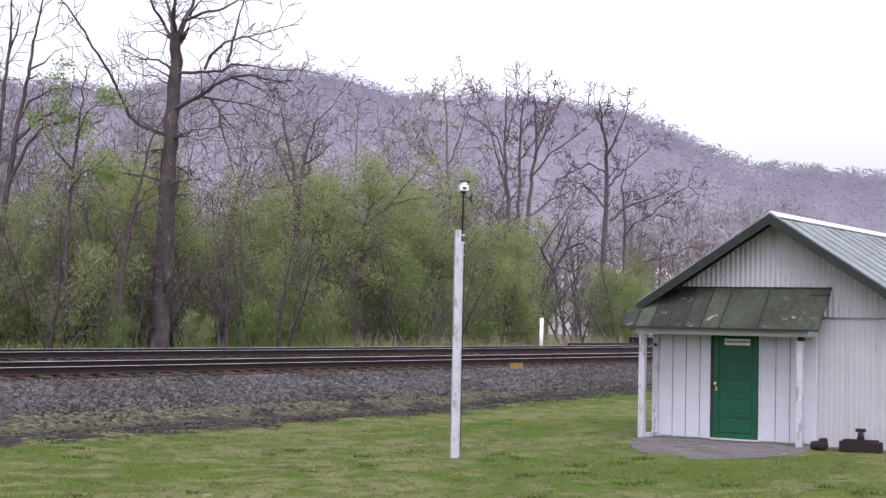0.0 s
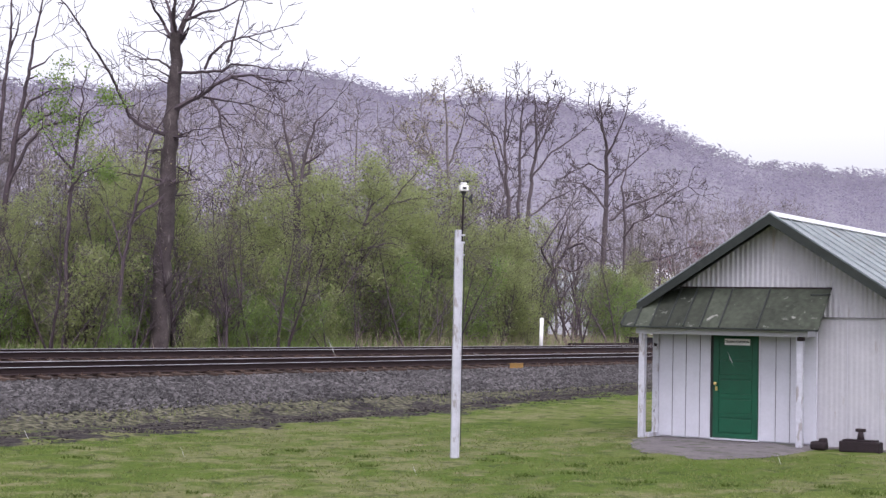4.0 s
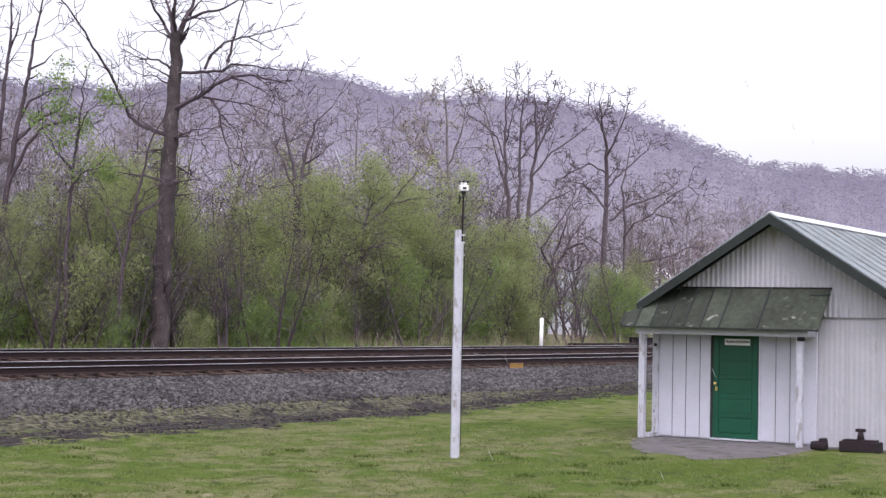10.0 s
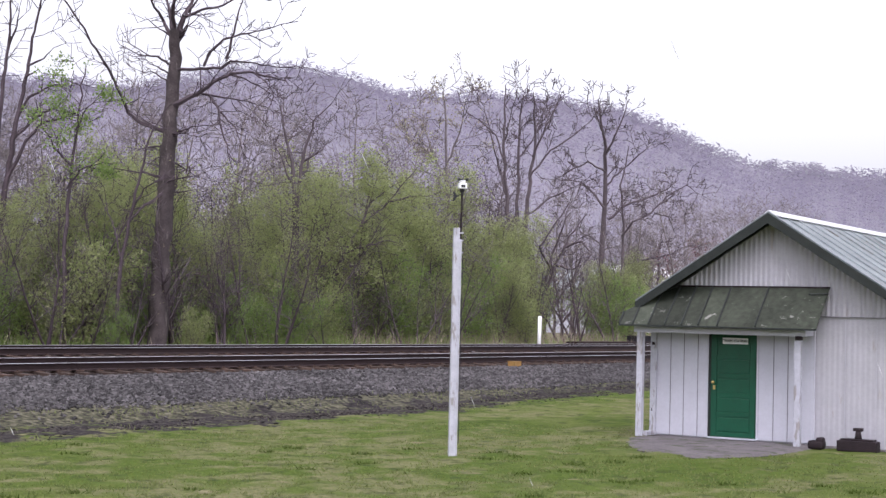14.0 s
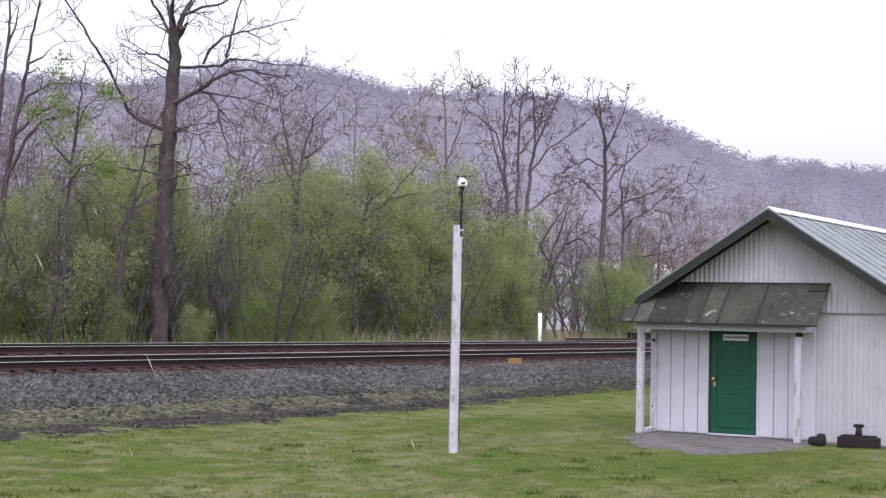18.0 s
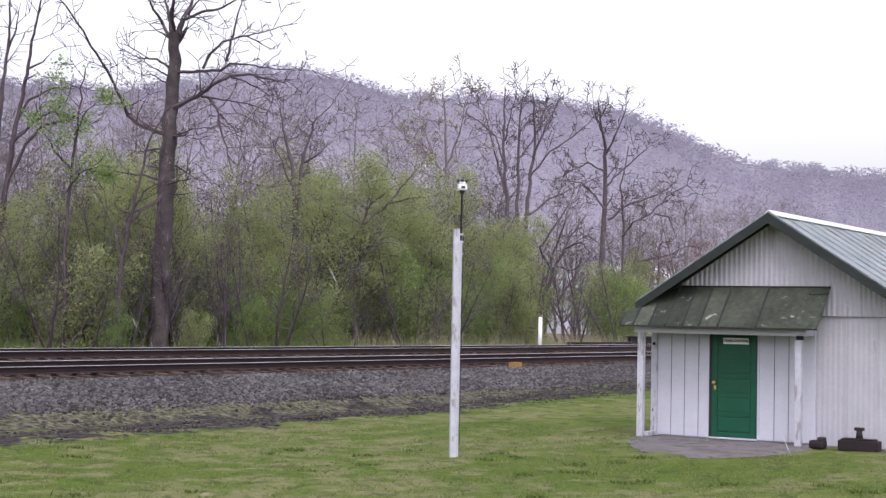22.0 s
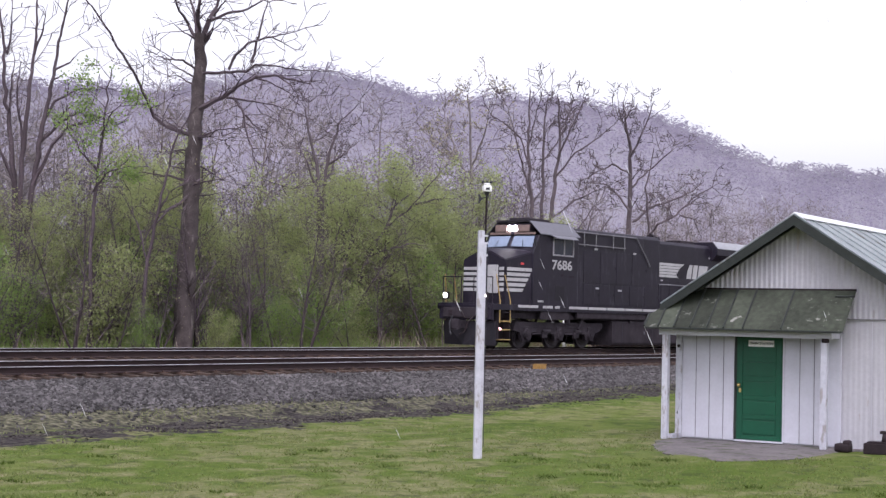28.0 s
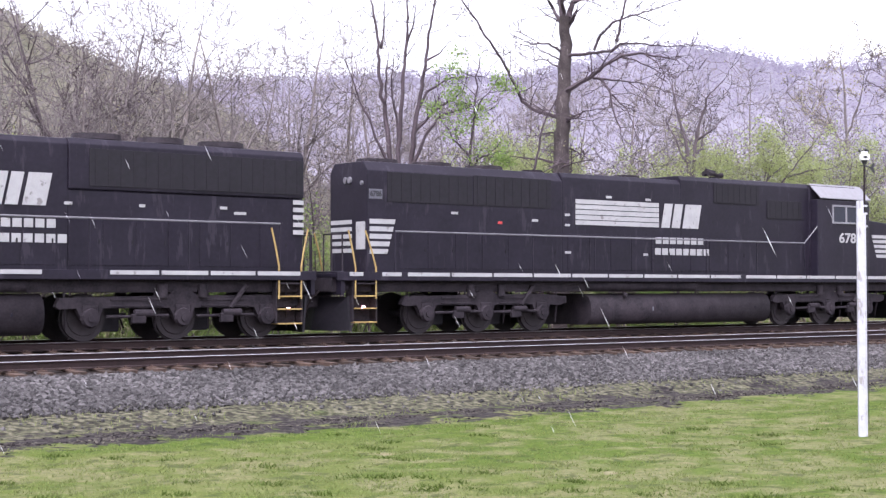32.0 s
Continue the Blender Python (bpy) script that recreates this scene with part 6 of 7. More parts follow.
def cab_window(t, s, half, x0, x1, z0, z1):
    w = part("side_window", box(x0, x1, *sorted((s * (half - 0.02), s * (half + 0.006))), z0, z1), GLASS, t, "dark sliding cab window")
    for a, b, c, d in ((x0 - 0.07, x1 + 0.07, z1, z1 + 0.06), (x0 - 0.07, x1 + 0.07, z0 - 0.06, z0), (x0 - 0.07, x0, z0, z1), (x1, x1 + 0.07, z0, z1), ((x0 + x1) / 2 + 0.02, (x0 + x1) / 2 + 0.09, z0, z1)):
        part("window_frame", box(a, b, *sorted((s * half, s * (half + 0.035))), c, d, 0.006), LOCO_PALE, w, "light metal window frame")


CAB_PARTS = ("nose", "nose_door", "nose_bar", "stencil", "cab", "roof_slope", "side_window", "sun_shade", "road_number", "side_hatch", "windshield", "ditch_lamp_box", "ditch_lamp", "number_board", "lamp_band", "side_marker", "roof_post", "headlight", "roof_lip", "cab_cooler")


def loco_wide():
    """The leader: wide nose, flared radiator at the rear."""
    t = thing("locomotive", Matrix(), "black wide-cab diesel locomotive with white stripes and lit headlights", "locomotive", "coupled diesel locomotives")
    deck(t, 1.4, 26.65, [(3.0, 4.4), (4.65, 5.4), (5.5, 5.9), (6.5, 22.3)])
    coupler(t, 0.95, 1)
    coupler(t, 26.88, -1)
    end_gear(t, 1.45, 1)
    end_gear(t, 26.65, -1, False)
    truck(t, (3.95, 6.2, 8.45), "plain")
    truck(t, (20.5, 22.75, 25.0), "plain")
    tank(t, 10.0, 19.1, 0.12, 1.16, 1.42, 0.14)
    part("air_tank", rod((9.0, -1.2, 1.28), (13.0, -1.2, 1.28), 0.14, None, 12), LOCO_UNDER, t)
    # nose
    own = bmesh.new()
    # its face peaks in the middle and falls to the corners; the shoulders rise again to the cab
    q = [(3.2, 0, 1.6), (3.2, 0, 3.74), (4.9, 0, 3.82), (4.9, 0, 1.6)]
    mid = [own.verts.new(p) for p in q]
    for s in (-1, 1):
        a, b, c, d = [own.verts.new((x, s * y, z)) for x, y, z in ((3.2, 1.2, 1.6), (3.22, 1.2, 3.3), (4.9, 1.46, 3.66), (4.9, 1.46, 1.6))]
        for f in ((mid[0], a, b, mid[1]), (a, d, c, b), (mid[1], b, c), (mid[1], c, mid[2]), (mid[2], c, d, mid[3]), (mid[0], mid[3], d, a)):
            own.faces.new(f if s > 0 else f[::-1])
    bmesh.ops.bevel(own, geom=own.edges[:], offset=0.03, segments=2, affect="EDGES")
    nose = part("nose", own, LOCO_BLACK, t, "broad black nose with white stripes")
    # front stripes: a white door between bars
    part("nose_door", box(3.17, 3.21, -0.82, -0.2, 2.05, 3.1, 0.01), LOCO_WHITE, t, "white panel on the nose door")
    for i in range(5):
        z = 2.12 + i * 0.195
        part("nose_bar", box(3.188, 3.197, 0.05, 1.15, z, z + 0.12), LOCO_WHITE, t)
        part("nose_bar", box(3.188, 3.197, -1.15, -0.88, z, z + 0.12), LOCO_WHITE, t)
    for s in (-1, 1):
        h = 1.225
        hh = (3.02 - 2.12) / (5 + 4 * 0.55)
        for i in range(5):
            zt = 3.02 - i * hh * 1.55
            f0, f1 = (3.02 - zt) / 0.9, (3.02 - zt + hh) / 0.9
            xa, xb, xc = 3.3, 4.78 - 0.62 * f0, 4.78 - 0.62 * f1
            own = bmesh.new()
            def sy(x):
                return s * (1.2 + (x - 3.2) / 1.8 * 0.26 + 0.012)
            v = [own.verts.new((x, sy(x) + s * d, z)) for d in (0, 0.008) for x, z in ((xa, zt), (xb, zt), (xc, zt - hh), (xa, zt - hh))]
            for f in ((0, 1, 2, 3), (7, 6, 5, 4), (0, 4, 5, 1), (1, 5, 6, 2), (2, 6, 7, 3), (3, 7, 4, 0)):
                own.faces.new([v[j] for j in f])
            part("nose_bar", own, LOCO_WHITE, t, "white nose stripe")
        small_marks(t, s, 1.505, [(5.05, 1.83, 0.4, LOCO_WHITE), (6.65, 2.86, 0.18, LOCO_UNDER), (7.2, 2.82, 0.4, LOCO_UNDER)])
    # cab
    own = prism([(4.7, 1.6), (4.7, 3.6), (5.12, 4.32), (7.9, 4.32), (7.9, 1.6)], -1.5, 1.5, None, 0.04)
    prism([(5.05, 4.3), (5.08, 4.76), (7.9, 4.8), (7.9, 4.3)], -0.98, 0.98, own, 0.02)
    part("cab", own, LOCO_BLACK, t, "wide black cab")
    for s in (-1, 1):
        # the slope's grey imitates sky mirrored on the roof edge
        own = bmesh.new()
        q = [(5.1, s * 1.56, 4.33), (7.95, s * 1.56, 4.33), (7.95, s * 0.93, 4.83), (5.1, s * 0.93, 4.83)]
        v = [own.verts.new((x, y, z + d)) for d in (0, 0.03) for x, y, z in q]
        for f in ((0, 1, 2, 3), (7, 6, 5, 4), (0, 4, 5, 1), (1, 5, 6, 2), (2, 6, 7, 3), (3, 7, 4, 0)):
            own.faces.new([v[j] for j in f])
        part("roof_slope", own, LOCO_ROOF, t, "sloping cab roof edge, pale grey for its sky sheen")
        cab_window(t, s, 1.5, 6.1, 7.45, 3.62, 4.22)
        own = bmesh.new()
        q = [(5.75, s * 1.52, 4.34), (7.6, s * 1.52, 4.34), (7.45, s * 1.85, 4.2), (6.0, s * 1.85, 4.2)]
        v = [own.verts.new((x, y, z + d)) for d in (0, 0.025) for x, y, z in q]
        for f in ((0, 1, 2, 3), (7, 6, 5, 4), (0, 4, 5, 1), (1, 5, 6, 2), (2, 6, 7, 3), (3, 7, 4, 0)):
            own.faces.new([v[j] for j in f])
        part("sun_shade", own, LOCO_ROOF, t, "grey folding sunshade over the cab window")
        lettering("7686", 0.5, on_side(s, 6.72, 1.503, 3.2, 1.45), LOCO_WHITE, t, "road_number", "white road number 7686")
        part("side_hatch", box(6.25, 6.9, *sorted((s * 1.5, s * 1.51)), 1.85, 2.4, 0.006), LOCO_PANEL, t)
        # windshield, one pane each side
        own = bmesh.new()
        q = [(4.8, s * 0.12, 3.87), (4.8, s * 1.34, 3.84), (5.04, s * 1.28, 4.27), (5.04, s * 0.12, 4.27)]
        v = [own.verts.new((x - 0.012, y, z)) for x, y, z in q] + [own.verts.new((x + 0.02, y, z)) for x, y, z in q]
        for f in ((0, 1, 2, 3), (7, 6, 5, 4), (0, 4, 5, 1), (1, 5, 6, 2), (2, 6, 7, 3), (3, 7, 4, 0)):
            own.faces.new([v[j] for j in f])
        p = part("windshield", own, SKYGLASS, t, "windshield pane with mirrored sky put into its colour")
        part("wiper", rod((4.77, s * 0.8, 3.86), (4.9, s * 0.7, 4.12), 0.012, None, 5), BLACK_PLASTIC, p)
        part("ditch_lamp_box", box(2.02, 2.16, *sorted((s * 0.98, s * 1.24)), 1.8, 2.06, 0.02), RUST_IRON, t)
        part("ditch_lamp", rod((2.0, s * 1.1, 1.93), (2.03, s * 1.1, 1.93), 0.1, None, 16), LAMP, t, "lit white ditch light")
        part("number_board", box(4.99, 5.08, *sorted((s * 0.32, s * 0.97)), 4.44, 4.7, 0.01), LOCO_TAN, t, "dusty tan number board")
        part("lamp_band", box(5.02, 5.1, *sorted((s * 0.1, s * 1.3)), 4.33, 4.42, 0.01), LOCO_TAN, t)
        part("side_marker", box(4.05, 4.35, *sorted((s * 1.335, s * 1.36)), 3.14, 3.22, 0.005), RED_MARK, t, "faded red side marker")
        part("roof_post", box(4.86, 4.9, *sorted((s * 1.4, s * 1.52)), 3.9, 4.1), BLACK_PLASTIC, t)
    own = rod((5.0, -0.14, 4.57), (5.06, -0.14, 4.57), 0.12, None, 16)
    rod((5.0, 0.14, 4.57), (5.06, 0.14, 4.57), 0.12, own, 16)
    part("headlight", own, LAMP, t, "lit twin headlight")
    part("roof_lip", box(5.0, 7.9, -0.92, 0.92, 4.8, 4.88, 0.01), LOCO_PANEL, t)
    part("cab_cooler", box(5.4, 7.0, -0.5, 0.5, 4.88, 5.0, 0.03), LOCO_UNDER, t)
    # nose and cab stand well forward on the deck
    for ob in t.children:
        if ob.name.split(".")[0] in CAB_PARTS:
            ob.matrix_basis = pose(-0.65, 0, 0) @ ob.matrix_basis
    # hoods
    hood(t, 7.2, 14.3, 1.12, 1.6, 4.74)
    hood(t, 14.3, 20.2, 1.05, 1.6, 4.62)
    hood(t, 20.2, 25.25, 1.05, 1.6, 4.0, "radiator_hood")
    own = xprism([(-1.1, 3.95), (1.1, 3.95), (1.48, 4.2), (1.48, 4.48), (1.15, 4.8), (-1.15, 4.8), (-1.48, 4.48), (-1.48, 4.2)], 19.1, 26.05, None, 0.02)
    part("radiator", own, LOCO_BLACK, t, "flared radiator housing at the rear")
    for s in (-1, 1):
        # slanted screen in a bright colour that stands for sky sheen
        own = bmesh.new()
        q = [(19.15, s * 1.49, 4.5), (22.5, s * 1.49, 4.5), (22.5, s * 1.17, 4.815), (19.15, s * 1.17, 4.815)]
        v = [own.verts.new((x, y, z + d)) for d in (0, 0.02) for x, y, z in q]
        for f in ((0, 1, 2, 3), (7, 6, 5, 4), (0, 4, 5, 1), (1, 5, 6, 2), (2, 6, 7, 3), (3, 7, 4, 0)):
            own.faces.new([v[j] for j in f])
        part("radiator_screen", own, GALV, t, "radiator screen coloured as bright metal for its sky sheen")
        part("radiator_screen", box(22.7, 25.8, *sorted((s * 0.4, s * 1.1)), 4.8, 4.83), LOCO_PANEL, t)
        # pipework and panels behind the cab
        part("roof_rail", pipe([(7.4, s * 1.2, 4.6), (12.2, s * 1.2, 4.6), (13.15, s * 1.2, 3.7), (13.35, s * 1.2, 3.45)], 0.026), LOCO_RAIL, t, "grey pipe rail along the hood top")
        part("roof_rail", rod((7.4, s * 1.2, 4.12), (11.3, s * 1.2, 4.12), 0.022, None, 6), LOCO_RAIL, t)
        for x in (8.05, 8.95, 10.3, 11.2):
            part("rail_post", rod((x, s * 1.2, 4.05), (x, s * 1.2, 4.66), 0.025, None, 6), LOCO_RAIL, t)
        for x in (8.15, 10.4):
            part("louvre_box", box(x, x + 0.75, *sorted((s * 1.12, s * 1.16)), 4.18, 4.52, 0.01), LOCO_PANEL, t)
        doors(t, s, 1.12, 8.1, 14.2, 1.75, 2.55, 5)
        doors(t, s, 1.12, 8.1, 13.2, 2.62, 3.9, 4)
        doors(t, s, 1.05, 14.5, 20.0, 1.75, 2.9, 7)
        for x in (21.4, 22.3, 23.2, 24.1):
            part("tall_louvre", box(x, x + 0.6, *sorted((s * 1.05, s * 1.075)), 1.95, 3.0, 0.01), LOCO_PANEL, t)
        livery(t, s, 1.072, 14.36, 3.06, 3.68, 5, 16.7, 0.48, 18.85)
        part("emblem_swoop", prism([(16.05, 3.05), (16.45, 3.05), (16.85, 3.4), (17.1, 3.69), (16.6, 3.69), (16.2, 3.5), (15.85, 3.2)], s * 1.082, s * 1.088), LOCO_PANEL, t, "dark curved emblem shape")
        handrail(t, s, 13.7, 25.5)
        for i in range(5):
            z = 2.45 + i * 0.12
            part("rear_bar", box(24.95, 25.36, *sorted((s * 1.052, s * 1.06)), z, z + 0.065), LOCO_WHITE, t)
        small_marks(t, s, 1.14, [(9.05, 2.45, 0.25, LOCO_WHITE), (10.8, 2.4, 0.3, LOCO_WHITE), (8.9, 4.02, 0.25, LOCO_WHITE), (12.0, 3.98, 0.25, LOCO_WHITE)])
        small_marks(t, s, 1.06, [(13.9 + 0.6, 2.95, 0.18, LOCO_WHITE), (18.9, 4.1, 0.14, LOCO_WHITE), (19.4, 4.1, 0.3, LOCO_WHITE), (21.2, 3.28, 0.25, LOCO_WHITE), (24.6, 3.1, 0.3, LOCO_UNDER), (24.0, 3.36, 0.14, LOCO_WHITE)])
        part("skirt_box", box(4.6, 6.6, *sorted((s * 1.4, s * 1.52)), 1.1, 1.42, 0.02), LOCO_UNDER, t)
        part("skirt_box", box(7.2, 12.6, *sorted((s * 1.4, s * 1.52)), 1.18, 1.42, 0.02), LOCO_UNDER, t)
    horn(t, 15.0, 4.62, -0.3)
    own = box(17.1, 18.4, -0.45, 0.45, 4.6, 4.78, 0.03)
    part("exhaust_stack", own, LOCO_UNDER, t)
    return t


def loco_standard():
    """The second: narrow short nose, angular cab, long hood with three fans."""
    t = thing("locomotive", Matrix(), "black diesel locomotive with a narrow striped nose and sky sheen painted on its cab roof", "locomotive", "coupled diesel locomotives")
    deck(t, 1.0, 25.45, [(1.05, 1.45), (2.3, 2.9), (3.3, 3.6), (4.2, 7.2), (11.5, 18.1), (19.7, 25.0)])
    coupler(t, 0.82, 1)
    coupler(t, 25.8, -1)
    end_gear(t, 1.05, 1)
    end_gear(t, 25.45, -1)
    truck(t, (3.1, 5.45, 7.9), "cast")
    truck(t, (19.35, 21.75, 24.1), "cast")
    tank(t, 9.6, 18.2, 0.16, 1.1, 1.4, 0.43)
    for s in (-1, 1):
        part("air_reservoir", rod((12.6, s * 1.25, 1.28), (17.8, s * 1.25, 1.28), 0.15, None, 14), LOCO_UNDER, t)
    own = prism([(2.15, 1.6), (2.15, 3.42), (2.25, 3.56), (4.7, 3.7), (4.7, 1.6)], -1.0, 1.0, None, 0.05)
    part("nose", own, LOCO_BLACK, t, "narrow black short hood")
    for i in range(5):
        z = 2.68 + i * 0.17
        part("nose_bar", box(2.138, 2.147, -0.35, 0.95, z, z + 0.1), LOCO_WHITE, t)
    part("nose_door", box(2.13, 2.148, -0.95, -0.42, 2.68, 3.46, 0.004), LOCO_WHITE, t, "white panel on the nose end")
    part("bell", rod((1.1, -0.5, 1.9), (1.1, -0.5, 2.06), 0.1, None, 12, 0.05), LOCO_RAIL, t, "small bright bell")
    own = prism([(4.35, 1.6), (4.35, 4.62), (4.5, 4.74), (4.8, 4.76), (6.95, 4.76), (6.95, 1.6)], -1.12, 1.12, None, 0.04)
    box(4.45, 6.95, -1.48, 1.48, 1.6, 4.25, 0.04, own)
    part("cab", own, LOCO_BLACK, t, "square black cab")
    for s in (-1, 1):
        nose_stripes(t, s, 1.002, 2.2, 3.3, 2.85, 2.68, 3.48)
        own = bmesh.new()
        q = [(4.5, s * 1.5, 4.24), (6.95, s * 1.5, 4.24), (6.95, s * 1.02, 4.79), (4.4, s * 1.02, 4.79)]
        v = [own.verts.new((x, y, z + d)) for d in (0, 0.03) for x, y, z in q]
        for f in ((0, 1, 2, 3), (7, 6, 5, 4), (0, 4, 5, 1), (1, 5, 6, 2), (2, 6, 7, 3), (3, 7, 4, 0)):
            own.faces.new([v[j] for j in f])
        part("roof_slope", own, LOCO_ROOF, t, "sloping cab roof edge with sky sheen in its grey")
        own = prism([(4.45, 4.2), (6.95, 4.2), (6.95, 4.76), (4.4, 4.76)], *sorted((s * 1.0, s * 1.05)))
        part("roof_side", own, LOCO_BLACK, t)
        cab_window(t, s, 1.48, 5.15, 6.45, 3.48, 3.98)
        part("sun_shade", box(4.9, 6.4, *sorted((s * 1.48, s * 1.66)), 4.06, 4.1, 0.01), LOCO_ROOF, t)
        lettering("2551", 0.5, on_side(s, 5.75, 1.483, 2.94, 1.6), LOCO_WHITE, t, "road_number", "white road number 2551")
        m = pose(4.06, s * 0.74, 4.42, 0, 0, s * -20)
        nb = part("number_board", box(-0.03, 0.03, -0.34, 0.34, -0.14, 0.14, 0.02), LOCO_PALE, t, "pale number board on the cab front")
        nb.matrix_basis = m
        lettering("2551", 0.25, m @ pose(-0.034, 0, 0, 90, 0, -90), BLACK_PLASTIC, t, "board_number", "dark number 2551 on the board")
        part("cab_brow", box(4.2, 4.4, *sorted((s * 0.3, s * 1.1)), 4.22, 4.62, 0.05), LOCO_BLACK, t)
        part("grab_rail", pipe([(2.6, s * 1.12, 2.62), (3.2, s * 1.12, 2.62), (4.1, s * 1.2, 3.55), (4.42, s * 1.3, 3.58)], 0.025), LOCO_RAIL, t, "bent grey grab rail beside the nose")
        grille(t, s, 1.1, 7.3, 9.2, 3.84, 4.3, 8)
        doors(t, s, 1.1, 7.1, 11.2, 1.75, 2.6, 4)
        doors(t, s, 1.0, 11.8, 18.6, 1.75, 2.85, 8)
        doors(t, s, 1.0, 18.9, 24.9, 1.75, 2.85, 7)
        grille(t, s, 1.06, 19.4, 25.3, 3.58, 4.45, 18)
        part("vent_slope", prism([(7.0, 1.65), (11.5, 1.65), (11.5, 2.95), (10.9, 3.75), (7.0, 3.75)], *sorted((s * 1.1, s * 1.32)), None, 0.03), LOCO_BLACK, t, "sloped air duct beside the hood")
        part("duct_rail", pipe([(7.1, s * 1.36, 3.74), (10.8, s * 1.36, 3.74), (11.45, s * 1.4, 2.9)], 0.018), LOCO_BLACK, t)
        livery(t, s, 1.022, 12.88, 3.09, 3.83, 5, 16.9, 0.0, 18.55)
        handrail(t, s, 11.5, 24.4, z=2.82)
        for i in range(5):
            z = 2.58 + i * 0.19
            part("rear_bar", box(25.02, 25.34, *sorted((s * 1.052, s * 1.06)), z, z + 0.11), LOCO_WHITE, t)
        small_marks(t, s, 1.12, [(7.65, 4.62, 0.16, LOCO_WHITE), (8.4, 4.62, 0.16, RED_MARK), (9.2, 4.6, 0.16, LOCO_WHITE)])
        small_marks(t, s, 1.485, [(4.6, 1.92, 0.2, LOCO_WHITE), (5.1, 2.0, 0.2, LOCO_UNDER), (6.4, 2.68, 0.3, LOCO_WHITE), (5.45, 2.6, 0.2, LOCO_UNDER)])
        small_marks(t, s, 1.022, [(12.5, 3.1, 0.2, RED_MARK), (15.6, 3.08, 0.2, LOCO_WHITE), (18.8, 3.2, 0.2, LOCO_WHITE), (20.7, 3.2, 0.16, LOCO_WHITE), (22.9, 3.22, 0.2, LOCO_WHITE), (23.3, 3.1, 0.35, LOCO_WHITE), (16.3, 1.78, 0.2, LOCO_WHITE)])
        for x in (4.35,):
            part("front_window", box(4.33, 4.36, *sorted((s * 0.5, s * 1.05)), 3.75, 4.15, 0.01), GLASS, t)
    own = rod((4.18, 0, 4.56), (4.36, 0, 4.56), 0.1, None, 14)
    rod((4.18, 0, 4.32), (4.36, 0, 4.32), 0.1, own, 14)
    part("headlight", own, LOCO_RAIL, t, "unlit twin headlight")
    part("cab_cooler", box(4.5, 5.9, -0.6, 0.5, 4.76, 5.0, 0.04), LOCO_ROOF, t, "grey cooler box on the cab roof")
    hood(t, 6.95, 13.6, 1.1, 1.6, 4.88, "equipment_hood")
    hood(t, 13.6, 18.9, 1.0, 1.6, 4.66, "engine_hood")
    hood(t, 18.9, 25.35, 1.05, 3.5, 4.68, "radiator_hood")
    hood(t, 18.9, 25.35, 1.0, 1.6, 3.6, "rear_hood")
    for x in (20.0, 21.7, 23.4):
        fan(t, x, 4.74)
    fan(t, 11.0, 4.86, 0.4)
    horn(t, 15.8, 4.66, -0.2)
    part("exhaust_stack", box(14.6, 15.3, -0.3, 0.3, 4.6, 4.76, 0.03), LOCO_UNDER, t)
    return t


